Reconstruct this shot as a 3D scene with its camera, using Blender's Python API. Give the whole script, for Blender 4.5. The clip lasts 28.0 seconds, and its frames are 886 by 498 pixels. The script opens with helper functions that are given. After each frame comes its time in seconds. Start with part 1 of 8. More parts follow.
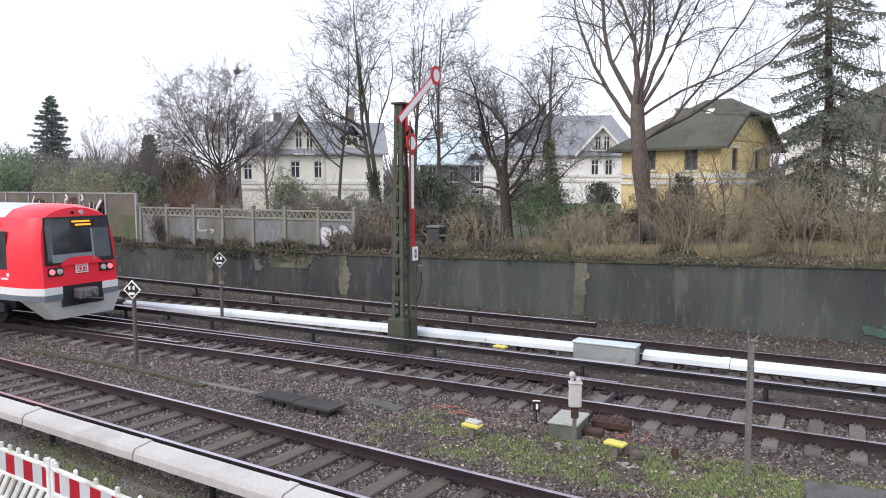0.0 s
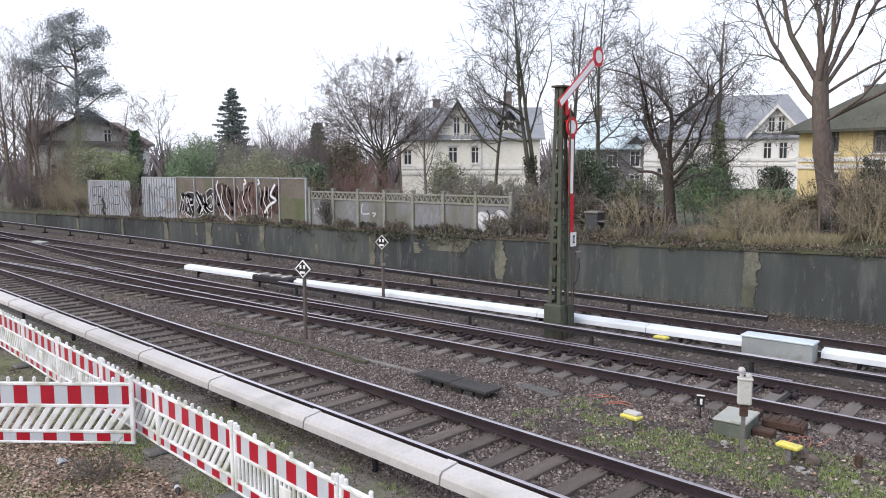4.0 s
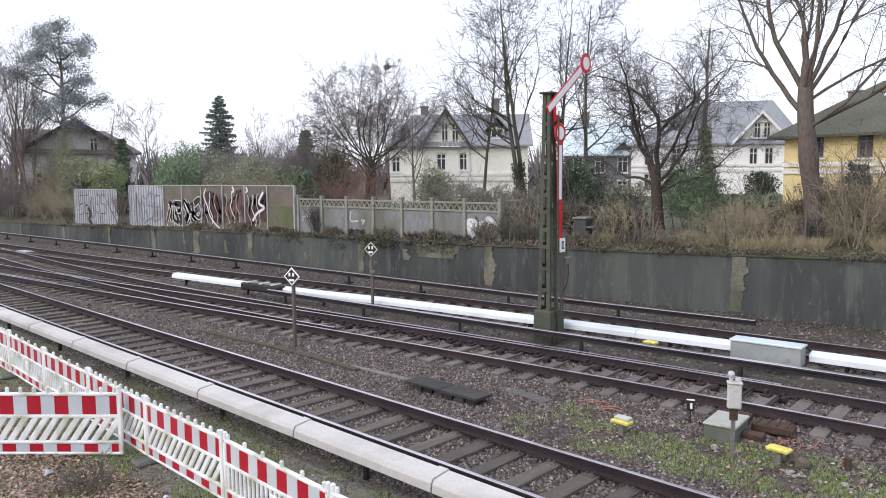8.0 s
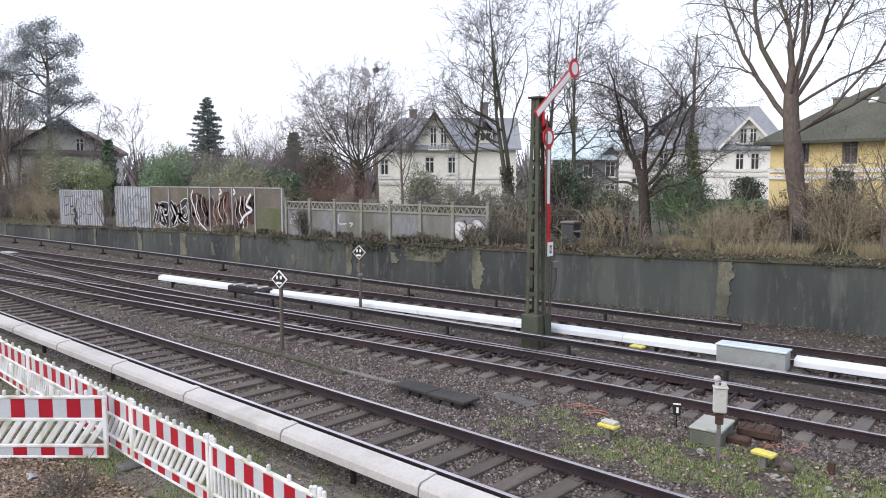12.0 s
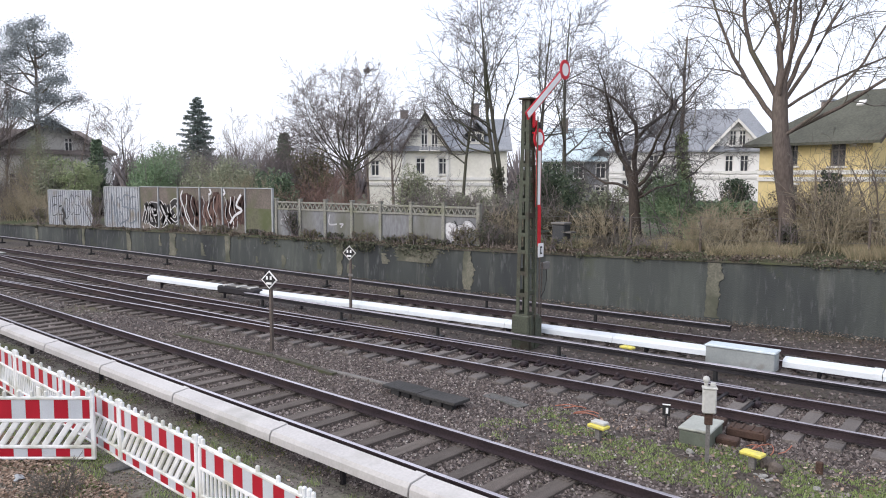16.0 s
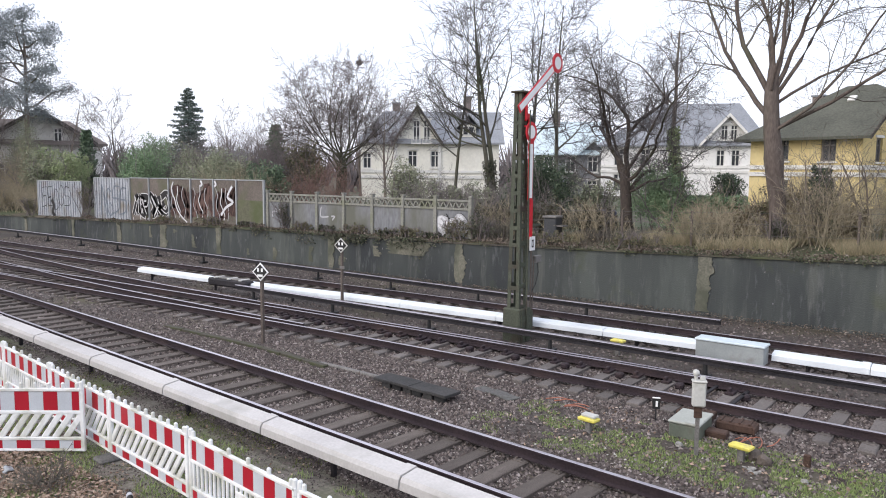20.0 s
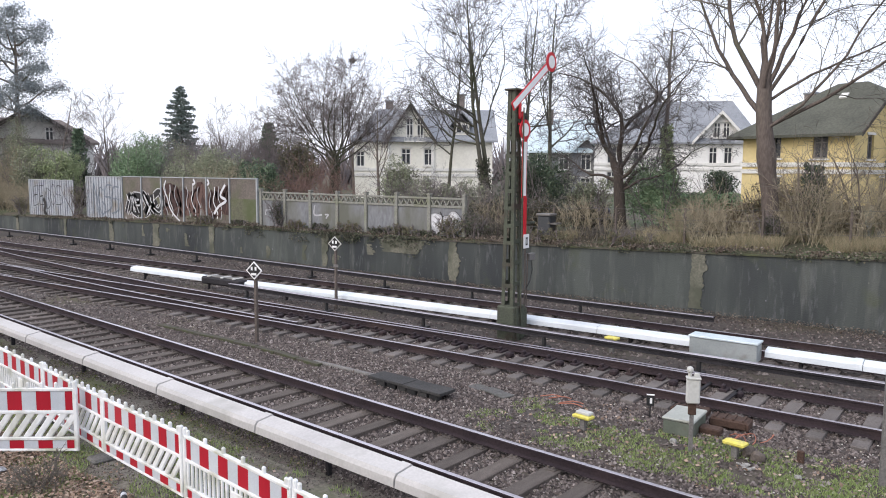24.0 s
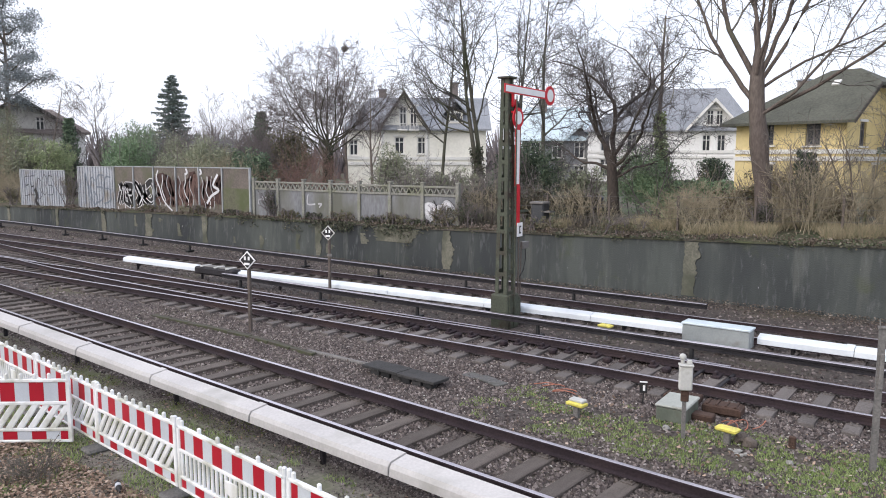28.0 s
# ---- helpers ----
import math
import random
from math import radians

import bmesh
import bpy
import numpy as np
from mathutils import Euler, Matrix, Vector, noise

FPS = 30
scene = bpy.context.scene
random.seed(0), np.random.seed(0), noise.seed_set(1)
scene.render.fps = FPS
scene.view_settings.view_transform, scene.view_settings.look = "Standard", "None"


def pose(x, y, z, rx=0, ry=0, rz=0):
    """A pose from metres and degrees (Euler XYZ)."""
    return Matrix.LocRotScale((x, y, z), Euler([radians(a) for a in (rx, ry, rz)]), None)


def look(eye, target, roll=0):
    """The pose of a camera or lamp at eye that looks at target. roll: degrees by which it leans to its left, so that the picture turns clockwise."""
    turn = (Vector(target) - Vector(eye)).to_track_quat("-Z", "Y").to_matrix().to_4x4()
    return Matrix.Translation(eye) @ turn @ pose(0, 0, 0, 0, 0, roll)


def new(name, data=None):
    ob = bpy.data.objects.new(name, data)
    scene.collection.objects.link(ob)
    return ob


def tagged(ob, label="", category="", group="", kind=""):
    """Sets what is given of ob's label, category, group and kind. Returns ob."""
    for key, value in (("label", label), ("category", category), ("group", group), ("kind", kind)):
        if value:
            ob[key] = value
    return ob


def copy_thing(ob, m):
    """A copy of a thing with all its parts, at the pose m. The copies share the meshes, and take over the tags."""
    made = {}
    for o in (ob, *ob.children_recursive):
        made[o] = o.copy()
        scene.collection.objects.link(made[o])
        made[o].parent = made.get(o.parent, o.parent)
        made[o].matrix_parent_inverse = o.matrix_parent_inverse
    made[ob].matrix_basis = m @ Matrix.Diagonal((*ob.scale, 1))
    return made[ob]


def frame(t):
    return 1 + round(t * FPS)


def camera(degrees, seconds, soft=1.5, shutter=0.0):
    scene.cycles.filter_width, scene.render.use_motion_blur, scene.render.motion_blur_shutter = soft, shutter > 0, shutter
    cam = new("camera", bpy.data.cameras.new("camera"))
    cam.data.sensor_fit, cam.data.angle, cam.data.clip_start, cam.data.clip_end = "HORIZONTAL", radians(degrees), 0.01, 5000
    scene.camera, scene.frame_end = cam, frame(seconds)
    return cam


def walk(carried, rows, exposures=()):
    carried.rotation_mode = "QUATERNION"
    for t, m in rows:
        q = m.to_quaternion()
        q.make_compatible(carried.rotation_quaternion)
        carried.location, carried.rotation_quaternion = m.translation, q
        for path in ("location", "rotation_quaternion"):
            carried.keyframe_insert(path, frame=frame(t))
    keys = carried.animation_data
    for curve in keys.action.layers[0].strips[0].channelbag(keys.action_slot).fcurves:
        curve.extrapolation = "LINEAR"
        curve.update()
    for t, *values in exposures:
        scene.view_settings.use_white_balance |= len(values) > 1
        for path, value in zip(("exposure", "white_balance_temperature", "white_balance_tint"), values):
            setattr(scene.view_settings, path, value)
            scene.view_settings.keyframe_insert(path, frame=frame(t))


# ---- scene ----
# seconds, place of the eye, yaw, pitch, roll
PATH = [
    (0, 0.099, 0.029, 4.096, 28.76, -5.04, 0.02),
    (0.5, 0.068, 0.012, 4.088, 32.53, -5.39, 0.32),
    (1, 0.050, 0.015, 4.080, 35.17, -5.51, 0.47),
    (1.5, 0.037, 0.011, 4.075, 36.41, -5.71, 0.58),
    (2, 0.026, 0.015, 4.082, 38.10, -5.94, 0.35),
    (2.5, 0.025, 0.011, 4.079, 39.73, -5.95, 0.04),
    (3, 0.017, 0.015, 4.079, 40.61, -6.04, -0.13),
    (3.5, 0.018, 0.005, 4.081, 40.69, -6.12, -0.07),
    (5.5, 0.006, 0.008, 4.085, 40.25, -6.25, -0.49),
    (6, 0.012, -0.006, 4.082, 40.53, -6.00, -0.42),
    (6.5, 0.012, 0.004, 4.080, 40.19, -5.85, -0.35),
    (7, 0.009, -0.000, 4.079, 40.12, -5.72, -0.35),
    (7.5, 0.008, -0.003, 4.087, 39.96, -5.66, -0.46),
    (8, -0.000, -0.000, 4.074, 39.74, -5.63, -0.42),
    (8.5, 0.002, 0.004, 4.078, 39.65, -5.71, -0.39),
    (9, 0.010, -0.009, 4.085, 39.59, -5.67, -0.48),
    (9.5, 0.014, -0.012, 4.084, 39.44, -5.49, -0.40),
    (10, 0.007, -0.003, 4.080, 39.27, -5.40, -0.29),
    (10.5, -0.007, -0.001, 4.076, 39.04, -5.37, -0.15),
    (11, -0.007, -0.012, 4.074, 38.92, -5.36, 0.03),
    (11.5, -0.003, -0.016, 4.079, 38.86, -5.37, 0.05),
    (12, 0.003, -0.013, 4.088, 38.81, -5.40, -0.03),
    (12.5, 0.003, -0.014, 4.087, 38.76, -5.38, 0.09),
    (14.5, 0.002, -0.015, 4.090, 38.45, -5.36, 0.29),
    (15, 0.007, -0.003, 4.086, 38.37, -5.36, 0.14),
    (15.5, -0.006, -0.007, 4.077, 38.23, -5.35, 0.14),
    (16, 0.000, -0.004, 4.079, 38.09, -5.32, 0.15),
    (16.5, 0.004, -0.004, 4.080, 37.93, -5.38, 0.17),
    (17, -0.005, -0.007, 4.081, 37.77, -5.53, 0.16),
    (17.5, 0.006, -0.009, 4.084, 37.72, -5.60, 0.15),
    (18, 0.003, 0.008, 4.077, 37.67, -5.67, 0.15),
    (18.5, -0.007, 0.001, 4.073, 37.64, -5.73, 0.25),
    (19, -0.002, 0.001, 4.075, 37.61, -5.72, 0.29),
    (19.5, -0.003, 0.001, 4.075, 37.54, -5.79, 0.31),
    (20, -0.002, 0.000, 4.075, 37.45, -5.85, 0.48),
    (20.5, -0.007, 0.002, 4.080, 37.39, -5.94, 0.50),
    (21, -0.006, 0.002, 4.075, 37.34, -6.05, 0.53),
    (21.5, -0.001, -0.003, 4.082, 37.32, -6.07, 0.53),
    (23.5, -0.004, 0.002, 4.085, 37.06, -5.98, 0.43),
    (24, -0.016, -0.003, 4.074, 36.95, -6.00, 0.36),
    (24.5, -0.014, 0.003, 4.075, 36.90, -6.09, 0.33),
    (25, -0.008, 0.003, 4.072, 36.87, -6.17, 0.23),
    (25.5, -0.010, 0.013, 4.065, 36.81, -6.30, 0.22),
    (26, 0.001, 0.008, 4.080, 36.72, -6.42, 0.07),
    (26.5, -0.009, 0.013, 4.069, 36.63, -6.49, 0.17),
    (27, -0.014, 0.017, 4.071, 36.58, -6.61, 0.21),
    (27.5, -0.013, 0.016, 4.074, 36.50, -6.74, 0.26),
    (28, -0.009, 0.012, 4.076, 36.49, -6.87, 0.13),
]

cam = camera(61.4, 28.0, soft=1.0)
walk(cam, [(t, pose(x, y, z, 90 + p, 0, w) @ pose(0, 0, 0, 0, 0, r)) for t, x, y, z, w, p, r in PATH])

# ---- world and light: bright overcast sky ----
world = bpy.data.worlds.new("overcast_sky")
scene.world = world
world.use_nodes = True
wn, wl = world.node_tree.nodes, world.node_tree.links
wn.clear()
SUN_EL, SUN_AZ = radians(32), radians(200)
sky = wn.new("ShaderNodeTexSky")
sky.sky_type, sky.sun_disc, sky.sun_elevation, sky.sun_rotation = "NISHITA", False, SUN_EL, SUN_AZ
sky.dust_density, sky.air_density = 4.0, 1.0
bg_sky, bg_cloud, add, wout = wn.new("ShaderNodeBackground"), wn.new("ShaderNodeBackground"), wn.new("ShaderNodeAddShader"), wn.new("ShaderNodeOutputWorld")
bg_sky.inputs[1].default_value = 0.05
bg_cloud.inputs[0].default_value = (0.930, 0.955, 1.085, 1)
bg_cloud.inputs[1].default_value = 1.0
wl.new(sky.outputs[0], bg_sky.inputs[0])
wl.new(bg_sky.outputs[0], add.inputs[0])
wl.new(bg_cloud.outputs[0], add.inputs[1])
wl.new(add.outputs[0], wout.inputs[0])
sun = new("sun", bpy.data.lights.new("sun", "SUN"))
sun.data.energy, sun.data.angle, sun.data.color = 0.9, radians(35), (1.0, 0.98, 0.96)
sun.matrix_world = look((0, 0, 50), (50 * math.sin(SUN_AZ + math.pi), 50 * math.cos(SUN_AZ + math.pi), 50 - 70.7 * math.tan(SUN_EL)))
scene.view_settings.exposure = 0.205


# ---- materials ----
def mat(name, c1, c2, scale=3.0, fine=40.0, rough=0.85, bump=0.3, metal=0.0, c3=None, scale3=0.7, cut=0.55, spread=0.1, vary=0.0, fmix=0.35, stretch=(1, 1, 1), spec=0.4, glow=0.0):
    """Two scales of noise between c1 and c2, a third colour in patches, fine relief."""
    m = bpy.data.materials.new(name)
    m.use_nodes = True
    n, l = m.node_tree.nodes, m.node_tree.links
    b = n["Principled BSDF"]
    tc, mp = n.new("ShaderNodeTexCoord"), n.new("ShaderNodeMapping")
    mp.inputs["Scale"].default_value = stretch
    l.new(tc.outputs["Object"], mp.inputs[0])
    vec = mp.outputs[0]
    if vary:
        oi, va = n.new("ShaderNodeObjectInfo"), n.new("ShaderNodeVectorMath")
        sc = n.new("ShaderNodeMath")
        sc.operation, sc.inputs[1].default_value = "MULTIPLY", 37.0
        l.new(oi.outputs["Random"], sc.inputs[0])
        l.new(vec, va.inputs[0])
        l.new(sc.outputs[0], va.inputs[1])
        vec = va.outputs[0]

    def noise_tex(s, d=6.0):
        t = n.new("ShaderNodeTexNoise")
        t.inputs["Scale"].default_value, t.inputs["Detail"].default_value = s, d
        l.new(vec, t.inputs["Vector"])
        return t.outputs[0]

    def mix(f, a, c, mode="MIX"):
        x = n.new("ShaderNodeMix")
        x.data_type, x.blend_type = "RGBA", mode
        for i, v in ((0, f), (6, a), (7, c)):
            if isinstance(v, (int, float)):
                x.inputs[i].default_value = v
            elif isinstance(v, tuple):
                x.inputs[i].default_value = (*v, 1)
            else:
                l.new(v, x.inputs[i])
        return x.outputs[2]

    def ramp(v, lo, hi):
        r = n.new("ShaderNodeMapRange")
        r.inputs[1].default_value, r.inputs[2].default_value = lo, hi
        l.new(v, r.inputs[0])
        return r.outputs[0]

    big, small = noise_tex(scale), noise_tex(fine, 3.0)
    col = mix(ramp(big, 0.35, 0.65), c1, c2)
    dark = tuple(v * 0.45 for v in c1)
    col = mix(fmix, col, mix(ramp(small, 0.35, 0.65), dark, tuple(min(1, v * 1.25) for v in c2)))
    if c3:
        col = mix(ramp(noise_tex(scale3), cut - spread, cut + spread), col, c3)
    if vary:
        k = ramp(oi.outputs["Random"], 0, 1)
        g = n.new("ShaderNodeMapRange")
        g.inputs[3].default_value, g.inputs[4].default_value = 1 - vary, 1 + vary
        l.new(oi.outputs["Random"], g.inputs[0])
        cc = n.new("ShaderNodeCombineColor")
        for i in range(3):
            l.new(g.outputs[0], cc.inputs[i])
        col = mix(1.0, col, cc.outputs[0], "MULTIPLY")
    l.new(col, b.inputs["Base Color"])
    b.inputs["Roughness"].default_value, b.inputs["Metallic"].default_value = rough, metal
    b.inputs["Specular IOR Level"].default_value = spec
    if bump:
        bp = n.new("ShaderNodeBump")
        bp.inputs["Strength"].default_value, bp.inputs["Distance"].default_value = bump, 0.02
        l.new(small, bp.inputs["Height"])
        l.new(bp.outputs[0], b.inputs["Normal"])
    return m


def island_mat(name, cols, rough=0.9):
    """Colour by loose piece: for stones, leaves and blades joined in one mesh."""
    m = bpy.data.materials.new(name)
    m.use_nodes = True
    n, l = m.node_tree.nodes, m.node_tree.links
    g, r = n.new("ShaderNodeNewGeometry"), n.new("ShaderNodeValToRGB")
    r.color_ramp.interpolation = "LINEAR"
    els = r.color_ramp.elements
    while len(els) < len(cols):
        els.new(0.5)
    for i, c in enumerate(cols):
        els[i].position, els[i].color = i / (len(cols) - 1), (*c, 1)
    l.new(g.outputs["Random Per Island"], r.inputs[0])
    l.new(r.outputs[0], n["Principled BSDF"].inputs["Base Color"])
    n["Principled BSDF"].inputs["Roughness"].default_value = rough
    n["Principled BSDF"].inputs["Specular IOR Level"].default_value = 0.25
    return m


def wall_mat():
    """Old tarred concrete: broad blotches, runs of water down the face, pale flaking at the top and small chips."""
    m = bpy.data.materials.new("stained_retaining_wall")
    m.use_nodes = True
    n, l = m.node_tree.nodes, m.node_tree.links
    b = n["Principled BSDF"]
    tc = n.new("ShaderNodeTexCoord")

    def field(scale, detail, stretch, lo, hi, rough=0.5):
        mp, t, r = n.new("ShaderNodeMapping"), n.new("ShaderNodeTexNoise"), n.new("ShaderNodeMapRange")
        mp.inputs["Scale"].default_value = stretch
        t.inputs["Scale"].default_value, t.inputs["Detail"].default_value, t.inputs["Roughness"].default_value = scale, detail, rough
        r.inputs[1].default_value, r.inputs[2].default_value = lo, hi
        l.new(tc.outputs["Object"], mp.inputs[0])
        l.new(mp.outputs[0], t.inputs["Vector"])
        l.new(t.outputs[0], r.inputs[0])
        return r.outputs[0]

    def mix(f, a, c, k=1.0):
        x = n.new("ShaderNodeMix")
        x.data_type = "RGBA"
        g = n.new("ShaderNodeMath")
        g.operation, g.inputs[1].default_value = "MULTIPLY", k
        l.new(f, g.inputs[0])
        l.new(g.outputs[0], x.inputs[0])
        for i, v in ((6, a), (7, c)):
            if isinstance(v, tuple):
                x.inputs[i].default_value = (*v, 1)
            else:
                l.new(v, x.inputs[i])
        return x.outputs[2]

    col = mix(field(0.16, 4, (1, 1, 0.6), 0.42, 0.58), (0.036, 0.041, 0.045), (0.090, 0.101, 0.094))
    col = mix(field(1.1, 6, (1, 1, 0.16), 0.44, 0.56, 0.65), col, (0.032, 0.036, 0.041), 0.38)
    col = mix(field(1.7, 5, (1, 1, 0.12), 0.55, 0.64, 0.65), col, (0.150, 0.158, 0.140), 0.4)
    col = mix(field(5.0, 5, (1, 1, 0.25), 0.56, 0.66, 0.65), col, (0.14, 0.147, 0.147), 0.5)
    col = mix(field(0.8, 5, (1, 1, 1), 0.60, 0.72, 0.6), col, (0.075, 0.088, 0.045), 0.5)
    col = mix(field(3.5, 8, (1, 1, 0.5), 0.665, 0.69, 0.75), col, (0.27, 0.27, 0.26), 0.75)
    grain = field(30, 4, (1, 1, 1), 0.3, 0.7)
    col = mix(grain, col, (0.05, 0.052, 0.05), 0.25)
    l.new(col, b.inputs["Base Color"])
    b.inputs["Roughness"].default_value, b.inputs["Specular IOR Level"].default_value = 0.85, 0.3
    bp = n.new("ShaderNodeBump")
    bp.inputs["Strength"].default_value, bp.inputs["Distance"].default_value = 0.35, 0.02
    l.new(grain, bp.inputs["Height"])
    l.new(bp.outputs[0], b.inputs["Normal"])
    return m


M = {}
M["ballast"] = mat("ballast", (0.052, 0.044, 0.039), (0.096, 0.081, 0.072), 0.8, 26, bump=1.0, c3=(0.084, 0.073, 0.045), scale3=0.35, cut=0.6, fmix=0.55)
M["stone"] = island_mat("stones", [(0.028, 0.023, 0.023), (0.090, 0.074, 0.070), (0.175, 0.146, 0.135), (0.045, 0.036, 0.035), (0.122, 0.101, 0.092), (0.239, 0.203, 0.187), (0.055, 0.045, 0.045), (0.104, 0.081, 0.071), (0.318, 0.277, 0.262)])
M["soil"] = mat("garden_soil", (0.060, 0.050, 0.036), (0.100, 0.085, 0.057), 0.5, 14, bump=0.8, c3=(0.060, 0.075, 0.034), scale3=0.3, cut=0.52)
M["earth"] = mat("trackside_earth", (0.118, 0.108, 0.090), (0.190, 0.174, 0.145), 0.9, 16, bump=0.8, c3=(0.125, 0.135, 0.070), scale3=0.6, cut=0.55, fmix=0.5)
M["dark_board"] = mat("dark_trough_board", (0.03, 0.03, 0.031), (0.055, 0.053, 0.052), 2, 25, bump=0.3)
M["rail_side"] = mat("rusty_rail", (0.024, 0.017, 0.021), (0.042, 0.029, 0.033), 2.0, 30, rough=0.75, bump=0.2, c3=(0.050, 0.032, 0.030), scale3=0.5, cut=0.62, spec=0.3)
M["rail_top"] = mat("worn_rail_head", (0.56, 0.52, 0.56), (0.70, 0.66, 0.70), 1.0, 30, rough=0.3, bump=0.03, metal=1.0, fmix=0.12)
M["dark_steel"] = mat("dark_conductor_steel", (0.017, 0.016, 0.019), (0.034, 0.031, 0.035), 2.0, 30, rough=0.65, bump=0.12, spec=0.25)
M["sleeper_wood"] = mat("weathered_sleeper", (0.085, 0.070, 0.061), (0.140, 0.119, 0.106), 2.0, 35, bump=0.5, vary=0.25, stretch=(4, 1, 1))
M["sleeper_grey"] = mat("grey_sleeper", (0.108, 0.095, 0.088), (0.162, 0.144, 0.135), 2.0, 35, bump=0.4, vary=0.25)
M["cover_white"] = mat("white_cover_board", (0.64, 0.69, 0.74), (0.72, 0.765, 0.80), 0.8, 20, rough=0.45, bump=0.05, fmix=0.06, c3=(0.54, 0.575, 0.61), scale3=0.5, cut=0.60)
M["cover_grey"] = mat("weathered_cover_board", (0.461, 0.444, 0.436), (0.553, 0.535, 0.519), 0.7, 25, rough=0.7, bump=0.08, fmix=0.12, c3=(0.352, 0.343, 0.318), scale3=1.2, cut=0.63)
M["fence_low"] = mat("mossy_low_board", (0.105, 0.105, 0.070), (0.150, 0.150, 0.100), 1.2, 18, bump=0.2, c3=(0.09, 0.105, 0.05), scale3=1.2, cut=0.55)
M["wall"] = wall_mat()
M["plaster"] = mat("pale_plaster_strip", (0.128, 0.126, 0.100), (0.185, 0.180, 0.142), 1.0, 16, bump=0.3, c3=(0.085, 0.090, 0.066), scale3=1.3, cut=0.52)
M["coping"] = mat("mossy_coping", (0.055, 0.050, 0.042), (0.092, 0.084, 0.066), 1.2, 20, bump=0.5, c3=(0.072, 0.08, 0.04), scale3=0.9, cut=0.55)
M["red"] = mat("train_red", (0.84, 0.028, 0.05), (0.88, 0.034, 0.06), 0.6, 12, rough=0.3, bump=0.0, fmix=0.05)
M["train_white"] = mat("train_white", (0.72, 0.72, 0.73), (0.8, 0.8, 0.8), 0.6, 12, rough=0.4, bump=0.0, fmix=0.05)
M["train_grey"] = mat("train_grey", (0.13, 0.155, 0.19), (0.165, 0.19, 0.225), 0.6, 12, rough=0.5, bump=0.0, fmix=0.1)
M["cab_pale"] = mat("pale_cab_lining", (0.20, 0.225, 0.25), (0.27, 0.295, 0.32), 1.5, 8, rough=0.3, bump=0.0, fmix=0.1)
M["cab_mid"] = mat("grey_cab_reflection", (0.085, 0.097, 0.108), (0.125, 0.14, 0.155), 1.5, 8, rough=0.2, bump=0.0, fmix=0.1)
M["skirt"] = mat("skirt_grey", (0.46, 0.46, 0.46), (0.56, 0.56, 0.55), 0.9, 14, rough=0.6, bump=0.03, fmix=0.15)
M["roof_light"] = mat("train_roof", (0.52, 0.55, 0.60), (0.60, 0.63, 0.68), 0.6, 12, rough=0.5, bump=0.0, fmix=0.1)
M["black"] = mat("black_rubber", (0.012, 0.012, 0.013), (0.025, 0.025, 0.026), 2, 30, rough=0.6, bump=0.05)
M["glass"] = mat("dark_glass", (0.02, 0.023, 0.027), (0.05, 0.055, 0.06), 1.2, 6, rough=0.06, bump=0.0, fmix=0.0, spec=0.6)
M["sig_red"] = mat("signal_red", (0.52, 0.014, 0.028), (0.60, 0.022, 0.036), 2, 30, rough=0.45, bump=0.02, fmix=0.08)
M["sig_white"] = mat("signal_white", (0.8, 0.8, 0.8), (0.86, 0.86, 0.86), 2, 30, rough=0.45, bump=0.02, fmix=0.04)
M["mast_green"] = mat("mossy_mast_steel", (0.052, 0.060, 0.044), (0.088, 0.098, 0.070), 2.0, 25, rough=0.8, bump=0.25, c3=(0.05, 0.038, 0.03), scale3=2.5, cut=0.6)
M["post_grey"] = mat("grey_steel_post", (0.13, 0.125, 0.12), (0.20, 0.19, 0.18), 2.5, 30, rough=0.7, bump=0.15)
M["post_brown"] = mat("brown_post", (0.09, 0.075, 0.065), (0.14, 0.115, 0.10), 2.5, 30, rough=0.85, bump=0.25)
M["box_green"] = mat("green_grey_metal", (0.085, 0.100, 0.078), (0.135, 0.152, 0.125), 2.0, 25, rough=0.6, bump=0.05, fmix=0.12, c3=(0.090, 0.068, 0.045), scale3=3, cut=0.68)
M["lid_grey"] = mat("pale_grey_lid", (0.44, 0.44, 0.42), (0.54, 0.54, 0.51), 2.0, 25, rough=0.6, bump=0.05, fmix=0.1, c3=(0.22, 0.20, 0.15), scale3=3, cut=0.68)
M["lid_dull"] = mat("dull_green_lid", (0.33, 0.345, 0.315), (0.41, 0.425, 0.39), 2.0, 25, rough=0.6, bump=0.05, fmix=0.12, c3=(0.120, 0.105, 0.075), scale3=3, cut=0.66)
# zinc colour raised to bluish white to include the reflected sky
M["zinc"] = mat("galvanised_steel", (0.60, 0.69, 0.74), (0.70, 0.78, 0.82), 2.0, 25, rough=0.4, bump=0.02, metal=0.2, fmix=0.1)
M["yellow"] = mat("yellow_plastic", (0.66, 0.58, 0.11), (0.73, 0.65, 0.15), 4.0, 25, rough=0.5, bump=0.05, fmix=0.15, c3=(0.38, 0.35, 0.16), scale3=9, cut=0.62)
M["rust"] = mat("rusted_iron", (0.052, 0.030, 0.022), (0.084, 0.050, 0.037), 4, 30, bump=0.4)
M["barrier_white"] = mat("barrier_white_plastic", (0.73, 0.745, 0.755), (0.81, 0.825, 0.835), 1.5, 25, rough=0.45, bump=0.02, fmix=0.06, c3=(0.42, 0.42, 0.34), scale3=2.2, cut=0.56)
M["refl_white"] = mat("reflective_white_foil", (0.47, 0.50, 0.545), (0.54, 0.57, 0.61), 2, 60, rough=0.4, bump=0.02, fmix=0.08)
